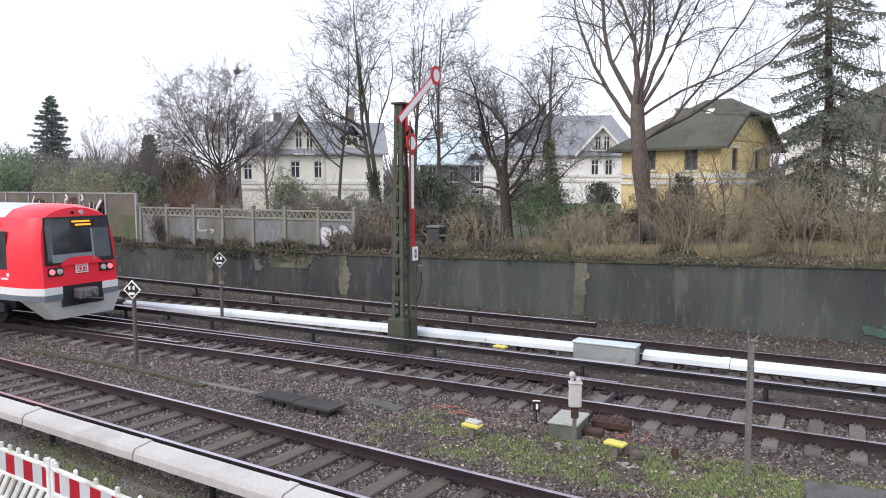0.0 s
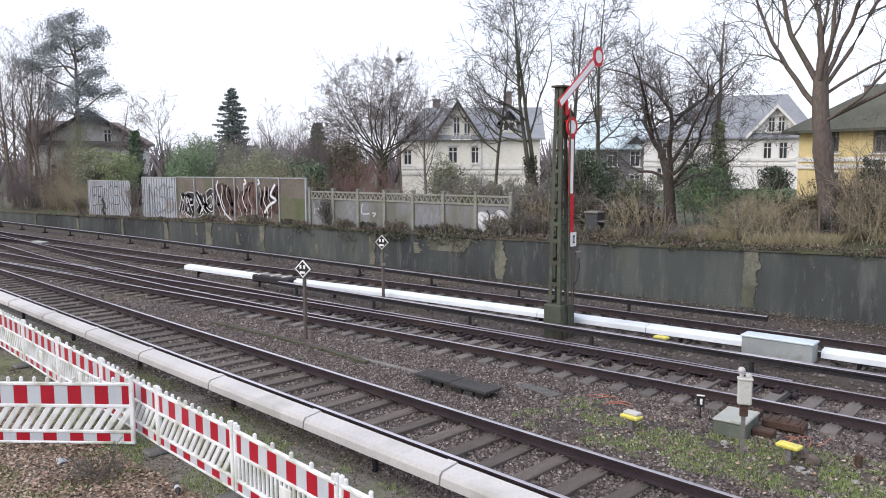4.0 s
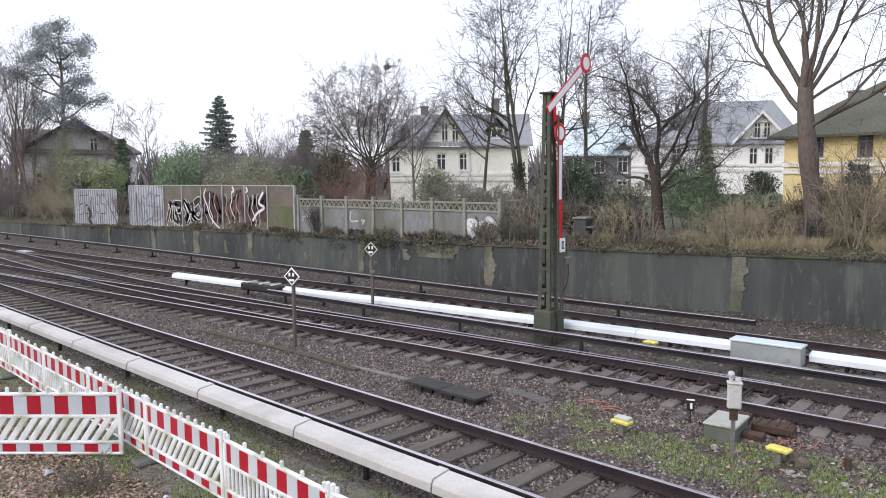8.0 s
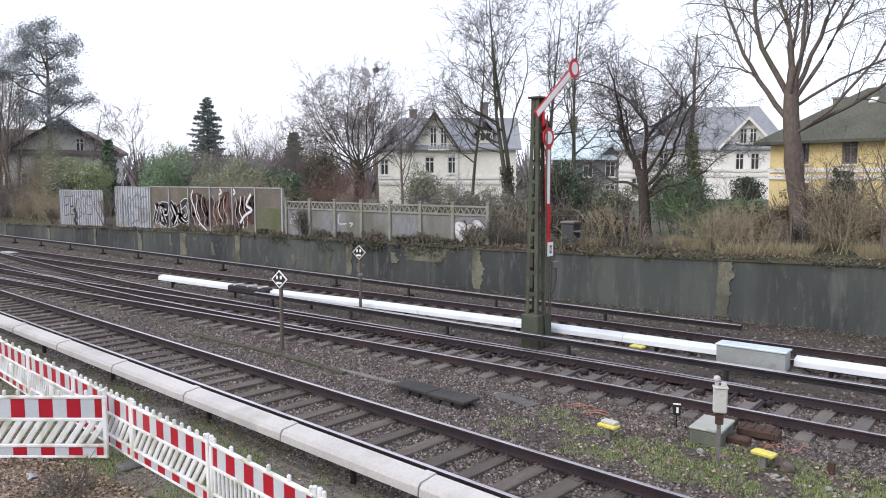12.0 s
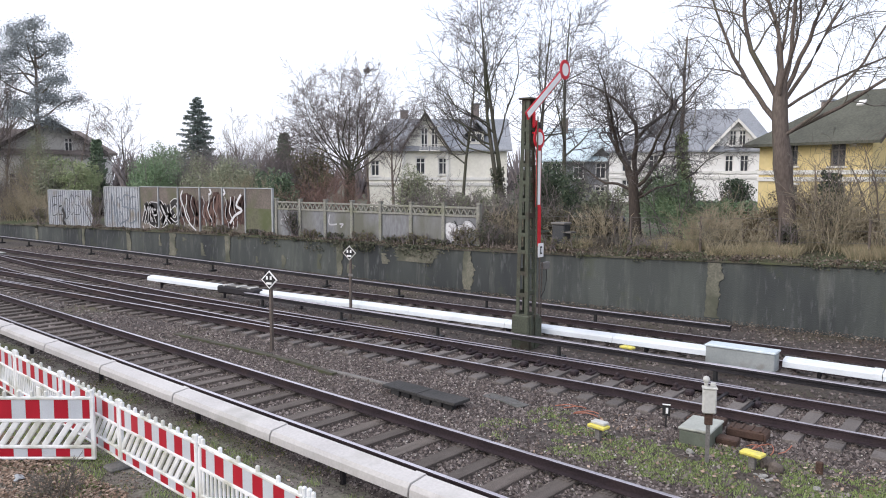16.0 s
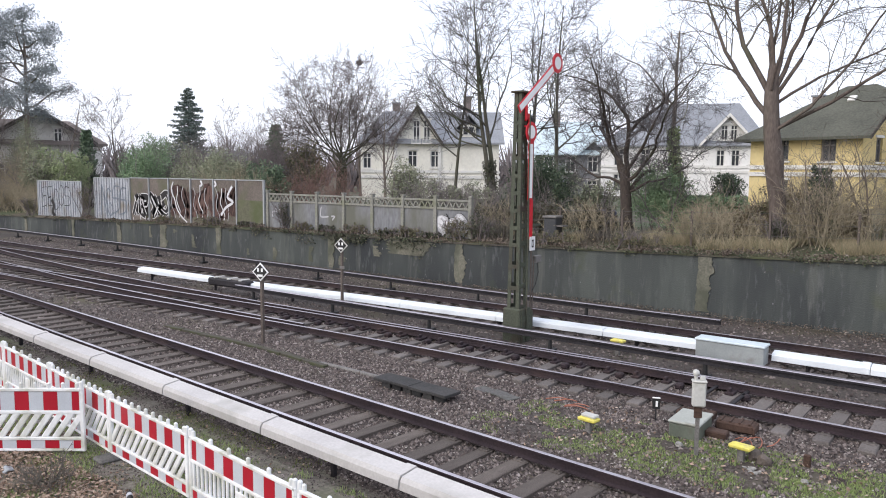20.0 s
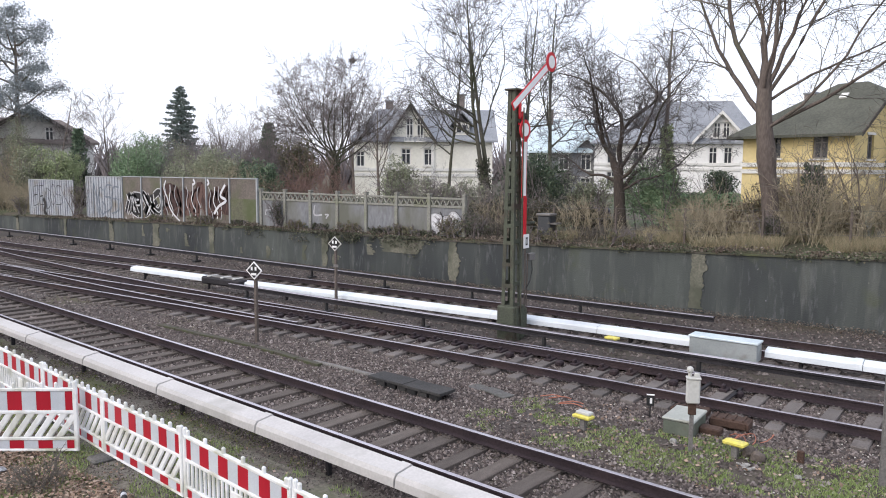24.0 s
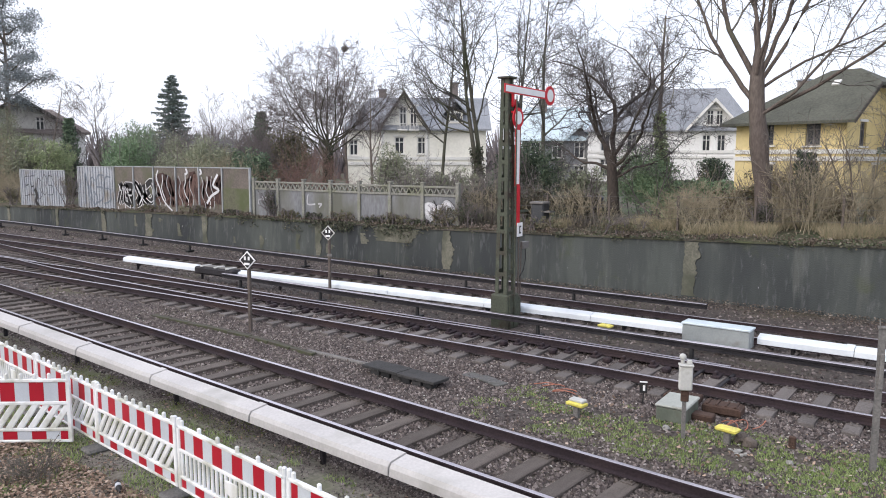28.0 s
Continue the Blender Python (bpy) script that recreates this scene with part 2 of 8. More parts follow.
M["refl_red"] = mat("reflective_red_foil", (0.352, 0.007, 0.021), (0.408, 0.011, 0.028), 2, 60, rough=0.4, bump=0.02, fmix=0.06)
M["bark_dark"] = mat("dark_bark", (0.045, 0.035, 0.030), (0.078, 0.062, 0.051), 1.5, 18, bump=0.6, c3=(0.049, 0.058, 0.029), scale3=0.8, cut=0.62, stretch=(1, 1, 0.3))
# bark painted paler to give far trees their haze
M["bark_grey"] = mat("grey_brown_bark", (0.131, 0.104, 0.087), (0.197, 0.163, 0.137), 1.5, 18, bump=0.6, c3=(0.109, 0.121, 0.066), scale3=0.8, cut=0.6, stretch=(1, 1, 0.3))
M["bark_mid"] = mat("brown_bark", (0.098, 0.077, 0.067), (0.150, 0.123, 0.107), 1.5, 18, bump=0.6, c3=(0.074, 0.081, 0.044), scale3=0.8, cut=0.62, stretch=(1, 1, 0.3))
M["bark_olive"] = mat("olive_grey_bark", (0.066, 0.062, 0.048), (0.108, 0.102, 0.080), 1.5, 18, bump=0.6, c3=(0.075, 0.088, 0.046), scale3=0.8, cut=0.56, stretch=(1, 1, 0.3))
# twigs lightened and cooled, standing in for haze over distant crowns
M["twig"] = mat("fine_twigs", (0.157, 0.135, 0.135), (0.232, 0.203, 0.201), 0.6, 6, bump=0.0)
M["twig_dry"] = mat("dry_shrub_stems", (0.285, 0.243, 0.168), (0.410, 0.355, 0.255), 0.6, 6, bump=0.0)
M["twig_dark"] = mat("dark_twigs", (0.085, 0.078, 0.08), (0.13, 0.118, 0.118), 0.6, 6, bump=0.0)
M["bramble"] = island_mat("winter_brambles", [(0.138, 0.118, 0.084), (0.210, 0.180, 0.126), (0.108, 0.126, 0.070), (0.252, 0.210, 0.150), (0.084, 0.106, 0.054)])
M["fence_rail"] = mat("dull_fence_rail", (0.30, 0.32, 0.33), (0.40, 0.42, 0.43), 2.0, 25, rough=0.5, bump=0.02, metal=0.1, fmix=0.1)
M["paint_grey"] = mat("spray_pale_grey", (0.36, 0.36, 0.38), (0.50, 0.50, 0.52), 3, 30, bump=0.05, fmix=0.15)
M["twig_red"] = mat("reddish_shrub_stems", (0.185, 0.115, 0.098), (0.262, 0.168, 0.142), 0.6, 6, bump=0.0)
M["needles"] = island_mat("dark_needles", [(0.058, 0.094, 0.066), (0.109, 0.163, 0.102), (0.163, 0.219, 0.125), (0.080, 0.125, 0.080)])
# distance haze is mixed into this needle colour: paler and bluer
M["needles_pine"] = island_mat("hazed_pine_needles", [(0.177, 0.202, 0.215), (0.237, 0.267, 0.278), (0.306, 0.333, 0.336), (0.205, 0.225, 0.235)])
# leaf_green, leaf_dark and leaf_olive are lightened to carry background haze
M["leaf_green"] = island_mat("evergreen_leaves", [(0.134, 0.208, 0.124), (0.212, 0.299, 0.173), (0.276, 0.366, 0.216), (0.154, 0.235, 0.148)])
M["leaf_dark"] = island_mat("dark_evergreen_leaves", [(0.070, 0.113, 0.082), (0.130, 0.183, 0.117), (0.200, 0.262, 0.165), (0.100, 0.139, 0.105)])
M["leaf_ivy"] = island_mat("ivy_leaves", [(0.048, 0.065, 0.042), (0.094, 0.109, 0.065), (0.172, 0.158, 0.120), (0.063, 0.076, 0.052), (0.129, 0.105, 0.094)])
M["needles_deep"] = island_mat("deep_grey_green_needles", [(0.116, 0.143, 0.118), (0.165, 0.196, 0.156), (0.226, 0.248, 0.198), (0.138, 0.165, 0.134)])
M["leaf_pit"] = island_mat("deep_green_leaves", [(0.035, 0.055, 0.041), (0.065, 0.094, 0.062), (0.110, 0.138, 0.089), (0.048, 0.071, 0.051)])
M["leaf_olive"] = island_mat("olive_hedge_leaves", [(0.189, 0.217, 0.146), (0.275, 0.299, 0.205), (0.330, 0.343, 0.240), (0.227, 0.231, 0.181)])
M["litter"] = island_mat("fallen_leaves", [(0.176, 0.121, 0.090), (0.291, 0.211, 0.158), (0.419, 0.316, 0.244), (0.216, 0.150, 0.113), (0.540, 0.435, 0.356)])
M["litter_old"] = island_mat("rotting_leaves", [(0.062, 0.048, 0.040), (0.126, 0.102, 0.082), (0.204, 0.168, 0.138), (0.090, 0.067, 0.054), (0.276, 0.240, 0.204)])
M["hedge"] = island_mat("dark_winter_hedge", [(0.055, 0.050, 0.040), (0.107, 0.094, 0.074), (0.082, 0.090, 0.057), (0.158, 0.131, 0.105)])
M["scrub"] = island_mat("brown_scrub", [(0.138, 0.106, 0.073), (0.220, 0.173, 0.120), (0.146, 0.147, 0.085), (0.293, 0.233, 0.170)])
M["taupe"] = mat("pale_grey_render", (0.55, 0.53, 0.50), (0.66, 0.64, 0.60), 0.35, 5, bump=0.05, fmix=0.15)
M["grass"] = island_mat("short_grass", [(0.142, 0.206, 0.068), (0.212, 0.290, 0.100), (0.290, 0.366, 0.140), (0.330, 0.350, 0.185)])
M["dry_grass"] = island_mat("dry_tan_grass", [(0.330, 0.274, 0.180), (0.440, 0.375, 0.258), (0.248, 0.213, 0.142), (0.220, 0.230, 0.132)])
M["panel_grey"] = mat("grey_metal_fence_panel", (0.29, 0.31, 0.34), (0.40, 0.42, 0.455), 0.8, 14, rough=0.7, bump=0.1, c3=(0.22, 0.20, 0.17), scale3=0.9, cut=0.62)
M["panel_brown"] = mat("brown_grey_fence_panel", (0.122, 0.103, 0.090), (0.172, 0.148, 0.130), 0.8, 14, rough=0.8, bump=0.15, c3=(0.105, 0.108, 0.066), scale3=0.7, cut=0.6)
M["concrete_fence"] = mat("concrete_fence", (0.165, 0.172, 0.184), (0.255, 0.260, 0.272), 0.8, 9, bump=0.2, c3=(0.130, 0.132, 0.110), scale3=0.8, cut=0.56, fmix=0.25, stretch=(1, 1, 0.4))
M["fence_moss"] = mat("mossy_concrete", (0.205, 0.205, 0.180), (0.285, 0.282, 0.250), 1.2, 18, bump=0.25, c3=(0.17, 0.178, 0.115), scale3=1.2, cut=0.6)
M["paint_black"] = mat("spray_black", (0.02, 0.02, 0.022), (0.035, 0.033, 0.033), 3, 30, bump=0.05, fmix=0.1)
M["paint_white"] = mat("spray_white", (0.58, 0.58, 0.60), (0.70, 0.70, 0.72), 3, 30, bump=0.05, fmix=0.1)
M["paint_brown"] = mat("spray_brown", (0.045, 0.026, 0.024), (0.08, 0.046, 0.04), 3, 30, bump=0.05, fmix=0.1)
M["cream"] = mat("cream_render", (0.73, 0.71, 0.63), (0.80, 0.78, 0.705), 0.35, 5, bump=0.05, fmix=0.1)
M["white_render"] = mat("white_render", (0.76, 0.75, 0.73), (0.84, 0.83, 0.81), 0.35, 5, bump=0.05, fmix=0.1)
M["yellow_render"] = mat("yellow_render", (0.63, 0.505, 0.24), (0.71, 0.58, 0.30), 0.35, 5, bump=0.05, fmix=0.1)
M["trim_white"] = mat("white_trim", (0.66, 0.65, 0.62), (0.74, 0.73, 0.70), 0.8, 10, bump=0.05, fmix=0.1)
M["slate"] = mat("slate_roof", (0.21, 0.225, 0.25), (0.29, 0.305, 0.33), 0.5, 8, rough=0.6, bump=0.3, fmix=0.3)
M["tile_dark"] = mat("dark_tile_roof", (0.062, 0.064, 0.05), (0.10, 0.102, 0.08), 0.5, 8, rough=0.8, bump=0.3, fmix=0.3)
M["roof_brown"] = mat("brown_tile_roof", (0.174, 0.146, 0.134), (0.240, 0.206, 0.190), 0.5, 8, rough=0.8, bump=0.3, fmix=0.3)
M["copper"] = mat("pale_green_metal_roof", (0.50, 0.60, 0.65), (0.58, 0.68, 0.73), 0.4, 8, rough=0.5, bump=0.05, fmix=0.1)
M["window_dark"] = mat("dark_window_glass", (0.03, 0.034, 0.04), (0.06, 0.066, 0.075), 0.5, 5, rough=0.12, bump=0.0, fmix=0.1)
M["eave_dark"] = mat("dark_eaves_wood", (0.05, 0.045, 0.04), (0.08, 0.07, 0.06), 1, 15, bump=0.1)
M["brick"] = mat("chimney_brick", (0.17, 0.145, 0.135), (0.24, 0.205, 0.19), 1.5, 12, bump=0.2)
# spruce green lightened towards blue in place of haze
M["needles_soft"] = island_mat("hazed_grey_green_needles", [(0.120, 0.154, 0.146), (0.171, 0.209, 0.190), (0.228, 0.263, 0.230), (0.145, 0.177, 0.161)])
M["twig_mid"] = mat("brown_grey_twigs", (0.130, 0.116, 0.100), (0.195, 0.175, 0.150), 0.6, 6, bump=0.0)
M["paint_rust"] = mat("spray_rust_red", (0.105, 0.062, 0.053), (0.150, 0.090, 0.076), 3, 30, bump=0.05, fmix=0.1)
M["skirt_dark"] = mat("dark_grey_plastic", (0.04, 0.043, 0.048), (0.06, 0.063, 0.068), 2, 20, rough=0.5, bump=0.05)
M["tarp"] = mat("blue_violet_tarpaulin", (0.078, 0.078, 0.144), (0.114, 0.114, 0.192), 3, 14, rough=0.6, bump=0.3)
M["leaf_yellow"] = island_mat("yellow_green_leaves", [(0.219, 0.282, 0.146), (0.315, 0.378, 0.204), (0.380, 0.428, 0.243), (0.243, 0.257, 0.174)])
M["box_grey"] = mat("blue_grey_metal", (0.25, 0.275, 0.28), (0.32, 0.345, 0.35), 2.0, 25, rough=0.55, bump=0.05, fmix=0.1, c3=(0.17, 0.155, 0.13), scale3=3, cut=0.7)
M["bag"] = mat("thin_clear_plastic", (0.28, 0.30, 0.32), (0.40, 0.42, 0.44), 4, 20, rough=0.25, bump=0.4)
M["rubble"] = mat("pale_rubble", (0.22, 0.215, 0.20), (0.34, 0.33, 0.31), 9, 40, bump=0.3)
M["duct_board"] = mat("mossy_duct_board", (0.055, 0.051, 0.039), (0.085, 0.078, 0.058), 2.0, 25, bump=0.4, c3=(0.058, 0.068, 0.029), scale3=2.0, cut=0.55)

M["teal"] = mat("teal_spray", (0.045, 0.125, 0.092), (0.065, 0.165, 0.12), 3, 30, bump=0.05, fmix=0.2, c3=(0.07, 0.085, 0.08), scale3=4, cut=0.55)
M["chips"] = island_mat("pale_chips", [(0.34, 0.32, 0.29), (0.48, 0.46, 0.42), (0.24, 0.22, 0.19), (0.40, 0.35, 0.28)])
M["slab_grey"] = mat("dark_grey_slab", (0.085, 0.083, 0.082), (0.14, 0.136, 0.13), 2.5, 30, bump=0.4, c3=(0.06, 0.062, 0.05), scale3=2, cut=0.58)
M["moss"] = island_mat("trackside_moss", [(0.084, 0.105, 0.028), (0.140, 0.168, 0.049), (0.196, 0.210, 0.070)])
M["hose_pink"] = mat("orange_red_hose", (0.34, 0.13, 0.085), (0.45, 0.19, 0.13), 3, 20, bump=0.05)



# ---- mesh helpers ----
def link_mesh(name, verts, faces, material, parent=None, label="", smooth=False):
    me = bpy.data.meshes.new(name)
    me.from_pydata([tuple(v) for v in verts] if not isinstance(verts, list) else verts, [], faces if isinstance(faces, list) else faces.tolist())
    for m in material if isinstance(material, (list, tuple)) else (material,):
        me.materials.append(m)
    if smooth:
        me.shade_smooth()
    ob = new(name, me)
    if parent:
        ob.parent = parent
    if label:
        tagged(ob, label)
    return ob


def part(name, bm, material, parent, label="", smooth=False):
    me = bpy.data.meshes.new(name)
    bm.normal_update()
    bm.to_mesh(me)
    bm.free()
    for m in material if isinstance(material, (list, tuple)) else (material,):
        me.materials.append(m)
    if smooth:
        me.shade_smooth()
    ob = new(name, me)
    ob.parent = parent
    if label:
        tagged(ob, label)
    return ob


def empty(name, m=None, label="", category="", group="", kind=""):
    ob = new(name)
    ob.empty_display_size = 0.2
    if m is not None:
        ob.matrix_basis = m
    return tagged(ob, label, category, group, kind)


def ring(bm, c, w, h, t, d):
    """A rectangular frame in the xz plane, one connected piece: t is the bar's width, d its depth."""
    vs = []
    for y in (-d / 2, d / 2):
        for k in (0, t):
            for a, b in ((-1, -1), (1, -1), (1, 1), (-1, 1)):
                vs.append(bm.verts.new((c[0] + a * (w / 2 - k), c[1] + y, c[2] + b * (h / 2 - k))))
    for i in range(4):
        j = (i + 1) % 4
        for f in ((i, j, 4 + j, 4 + i), (8 + i, 12 + i, 12 + j, 8 + j), (i, 8 + i, 8 + j, j), (4 + i, 4 + j, 12 + j, 12 + i)):
            bm.faces.new([vs[q] for q in f])
    return bm


def box(bm, c, s, bevel=0.0, m=None, mi=0):
    g = bmesh.ops.create_cube(bm, size=1.0)
    vs = g["verts"]
    for v in vs:
        v.co = Vector((v.co.x * s[0], v.co.y * s[1], v.co.z * s[2]))
    if bevel:
        es = list({e for v in vs for e in v.link_edges})
        r = bmesh.ops.bevel(bm, geom=es, offset=bevel, segments=1, affect="EDGES")
        vs = list({v for f in r["faces"] for v in f.verts} | {v for v in vs if v.is_valid})
    for v in vs:
        v.co = (m @ Vector((v.co.x, v.co.y, v.co.z)) if m is not None else v.co) + Vector(c)
    if mi:
        for f in {f for v in vs for f in v.link_faces}:
            f.material_index = mi
    return bm


def boxes(*items):
    bm = bmesh.new()
    for it in items:
        box(bm, *it)
    return bm


def cyl(bm, p, q, r1, r2=None, n=12):
    p, q = Vector(p), Vector(q)
    r2 = r1 if r2 is None else r2
    d = q - p
    m = Matrix.Translation((p + q) / 2) @ d.to_track_quat("Z", "Y").to_matrix().to_4x4()
    bmesh.ops.create_cone(bm, cap_ends=True, segments=n, radius1=r1, radius2=r2, depth=d.length, matrix=m)
    return bm


def extrude(name, profile, path, material, parent=None, label="", pick=None, closed=True):
    """Sweep a (sideways, up) profile along a path of (x, y, z) points that runs along x."""
    path = np.array(path, float)
    t = np.gradient(path, axis=0)
    t[:, 2] = 0
    t /= np.linalg.norm(t, axis=1)[:, None]
    side = np.c_[-t[:, 1], t[:, 0], np.zeros(len(t))]
    pr = np.array(profile, float)
    k = len(pr)
    verts = (path[:, None, :] + side[:, None, :] * pr[None, :, 0, None] + np.array([0, 0, 1.0]) * pr[None, :, 1, None]).reshape(-1, 3)
    faces = []
    for i in range(len(path) - 1):
        for j in range(k if closed else k - 1):
            a, b = i * k + j, i * k + (j + 1) % k
            faces.append((a, b, b + k, a + k))
    if closed:
        faces.append(tuple(range(k))[::-1])
        faces.append(tuple(range((len(path) - 1) * k, len(path) * k)))
    ob = link_mesh(name, verts, faces, material, parent, label)
    if pick:
        idx = [0] * len(faces)
        for i in range(len(path) - 1):
            for j in pick:
                idx[i * k + j] = 1
        ob.data.polygons.foreach_set("material_index", idx)
    return ob


def tubes_mesh(tubes, sides=5):
    """Tapered tubes: each an array of rows x, y, z, radius."""
    V, F, base = [], [], 0
    for tb in tubes:
        tb = np.asarray(tb, float)
        n = sides if tb[0, 3] > 0.03 else 3
        t = np.gradient(tb[:, :3], axis=0)
        t /= np.linalg.norm(t, axis=1)[:, None] + 1e-9
        ref = np.where(np.abs(t[:, 2:3]) > 0.9, np.array([[1.0, 0, 0]]), np.array([[0, 0, 1.0]]))
        a = np.cross(t, ref)
        a /= np.linalg.norm(a, axis=1)[:, None] + 1e-9
        b = np.cross(t, a)
        ang = np.arange(n) * 2 * np.pi / n
        ring = a[:, None, :] * np.cos(ang)[None, :, None] + b[:, None, :] * np.sin(ang)[None, :, None]
        V.append((tb[:, None, :3] + ring * tb[:, None, 3:4]).reshape(-1, 3))
        i = np.arange(len(tb) - 1)[:, None] * n
        j = np.arange(n)[None, :]
        k = (j + 1) % n
        F.append((np.stack(np.broadcast_arrays(i + j, i + k, i + n + k, i + n + j), -1).reshape(-1, 4) + base))
        base += len(tb) * n
    return np.concatenate(V), np.concatenate(F)


def fast_mesh(name, V, F, material, parent=None, label="", smooth=False):
    """Mesh from numpy arrays of equal-sided faces."""
    me = bpy.data.meshes.new(name)
    k = F.shape[1]
    me.vertices.add(len(V))
    me.vertices.foreach_set("co", np.ascontiguousarray(V, np.float32).ravel())
    me.loops.add(F.size)
    me.loops.foreach_set("vertex_index", np.ascontiguousarray(F, np.int32).ravel())
    me.polygons.add(len(F))
    me.polygons.foreach_set("loop_start", np.arange(0, F.size, k, dtype=np.int32))
    me.polygons.foreach_set("loop_total", np.full(len(F), k, np.int32))
    me.update(calc_edges=True)
    me.materials.append(material)
    if smooth:
        me.shade_smooth()
    ob = new(name, me)
    if parent:
        ob.parent = parent
    if label:
        tagged(ob, label)
    return ob


def quads(rng, P, size, aspect=0.6, flat=0.0, droop=None):
    """Random little leaf quads at the points P; flat 1 lays them level."""
    n = len(P)
    a = rng.normal(size=(n, 3))
    a[:, 2] *= 1 - flat
    a /= np.linalg.norm(a, axis=1)[:, None] + 1e-9
    b = rng.normal(size=(n, 3))
    b[:, 2] *= 1 - flat
    b -= (a * b).sum(1)[:, None] * a
    b /= np.linalg.norm(b, axis=1)[:, None] + 1e-9
    s = size * rng.uniform(0.6, 1.4, n)[:, None]
    a, b = a * s * 0.5, b * s * 0.5 * aspect
    V = np.stack([P - a, P - b * 0.9 + a * 0.1, P + a, P + b * 0.9 + a * 0.1], 1).reshape(-1, 3)
    return V, np.arange(4 * n).reshape(-1, 4)


# ---- the lie of the land ----
def wall_top(x):
    return float(np.interp(x, [-150, -64, -53, -32, -17, -7.6, 1, 20], [0.0, 0.68, 0.86, 1.24, 1.39, 1.61, 1.85, 2.2]))


def garden(x, y):
    """Height of the ground behind the wall."""
    return wall_top(x) + float(np.interp(y, [22.9, 23.4, 25.5, 30, 60, 150], [0.02, 0.1, 0.3, 0.45, 0.4, 0.3]))


def near_y(x):
    return 8.2 - 0.0688 * x


def mid_y(x):
    return float(np.interp(x, [-90, -50, -36, -30, -24, -18, -12, -6, 0, 12], [12.75, 12.75, 13.0, 13.22, 13.5, 13.8, 14.03, 14.18, 14.2, 14.15]))


def branch_y(x):
    """Centre line of the track that leaves the middle one at the points."""
    return mid_y(x) + float(np.interp(x, [-64, -56, -50, -44, -38, -34, -28, -24, -18, -12, -6, -3.4], [4.8, 4.4, 3.75, 3.0, 2.2, 1.72, 1.02, 0.68, 0.34, 0.2, 0.15, 0.09]))


def far_y(x):
    return float(np.interp(x, [-140, -60, -42, -32, -25, -17, -12, 20], [18.0, 17.6, 17.5, 17.75, 18.1, 18.5, 18.65, 18.65]))


WALL_Y = 22.9
RAILBED = -0.25
BANK = -0.16
xs = [-2500, -900, -400, -200, -120, -90, -70, -60, -50, -40, -30, -20, -10, -5, 0, 5, 12, 30, 80, 300, 900, 2500]
ys = [-2500, -600, -150, -40, -10, 0, 3.2, 6.0, 6.6, 22.4, WALL_Y + 0.1, WALL_Y + 0.12, 23.4, 25.5, 30, 45, 60, 100, 150, 300, 900, 2500]
SHOULDER = {3.2: 3.2, 6.0: 6.35, 6.6: 6.78}


def bed(x, y):
    """Ground vertex: the shoulder beside the near track follows the track's line."""
    if y in SHOULDER:
        return (x, SHOULDER[y] - 0.0688 * max(-75, min(20, x)), RAILBED if y == 6.6 else BANK)
    return (x, y, (BANK if y < 3 else RAILBED) if y < WALL_Y + 0.11 else garden(x, y))


V = [bed(x, y) for x in xs for y in ys]
F, FI = [], []
for i in range(len(xs) - 1):
    for j in range(len(ys) - 1):
        a = i * len(ys) + j
        F.append((a, a + len(ys), a + len(ys) + 1, a + 1))
        FI.append(0 if 6.6 <= ys[j] < 22.9 else 2 if ys[j] < 7 and ys[j] > -45 else 1)
ground = link_mesh("ground", V, F, [M["ballast"], M["soil"], M["earth"]])
ground.data.polygons.foreach_set("material_index", FI)
tagged(ground, "grey-brown track ballast with garden soil behind", "ground", kind="structure")

# retaining wall with a sloping top
xs = [-140.0, -100, -80, -64, -53, -42, -32, -24, -17, -12, -7.6, -3, 1, 6, 14, 40]
V, F = [], []
for x in xs:
    z = wall_top(x)
    V += [(x, WALL_Y, RAILBED - 0.3), (x, WALL_Y + 0.04, z), (x, WALL_Y + 0.45, z), (x, WALL_Y + 0.45, RAILBED - 0.3)]
for i in range(len(xs) - 1):
    for j in range(4):
        a, b = i * 4 + j, i * 4 + (j + 1) % 4
        F.append((a, a + 4, b + 4, b))
F += [(0, 1, 2, 3), tuple(len(V) - k for k in (1, 2, 3, 4))]
wall = tagged(link_mesh("retaining_wall", V, F, M["wall"]), "dark stained concrete retaining wall with moss", "wall", kind="structure")


def ragged(name, x0, x1, z0, z1, y, material, parent, seed, label="", waste=0.35, thick=0.02):
    """A thin patch with a ragged outline on the face of the wall."""
    rng = np.random.default_rng(seed)
    n = 26
    zz = np.linspace(z0, z1, n)
    w = (x1 - x0)

    def drift(k):
        v = np.cumsum(rng.normal(0, 1, n))
        v = (v - v.min()) / (v.max() - v.min() + 1e-6)
        return np.clip(0.75 * v + 0.25 * rng.uniform(0, 1, n), 0, 1) * k * w

    left = x0 + drift(0.16)
    right = np.maximum(x1 - drift(waste), left + 0.04 * w)
    V = [(left[i], y, zz[i]) for i in range(n)] + [(right[i], y, zz[i]) for i in range(n)]
    V += [(a, b - thick, c) for a, b, c in V]
    F = []
    for i in range(n - 1):
        F += [(2 * n + i, 3 * n + i, 3 * n + i + 1, 2 * n + i + 1), (i, 2 * n + i, 2 * n + i + 1, i + 1), (n + i, n + i + 1, 3 * n + i + 1, 3 * n + i)]
    F += [(n - 1, 3 * n - 1, 4 * n - 1, 2 * n - 1), (0, n, 3 * n, 2 * n)]
    return link_mesh(name, V, F, material, parent, label)


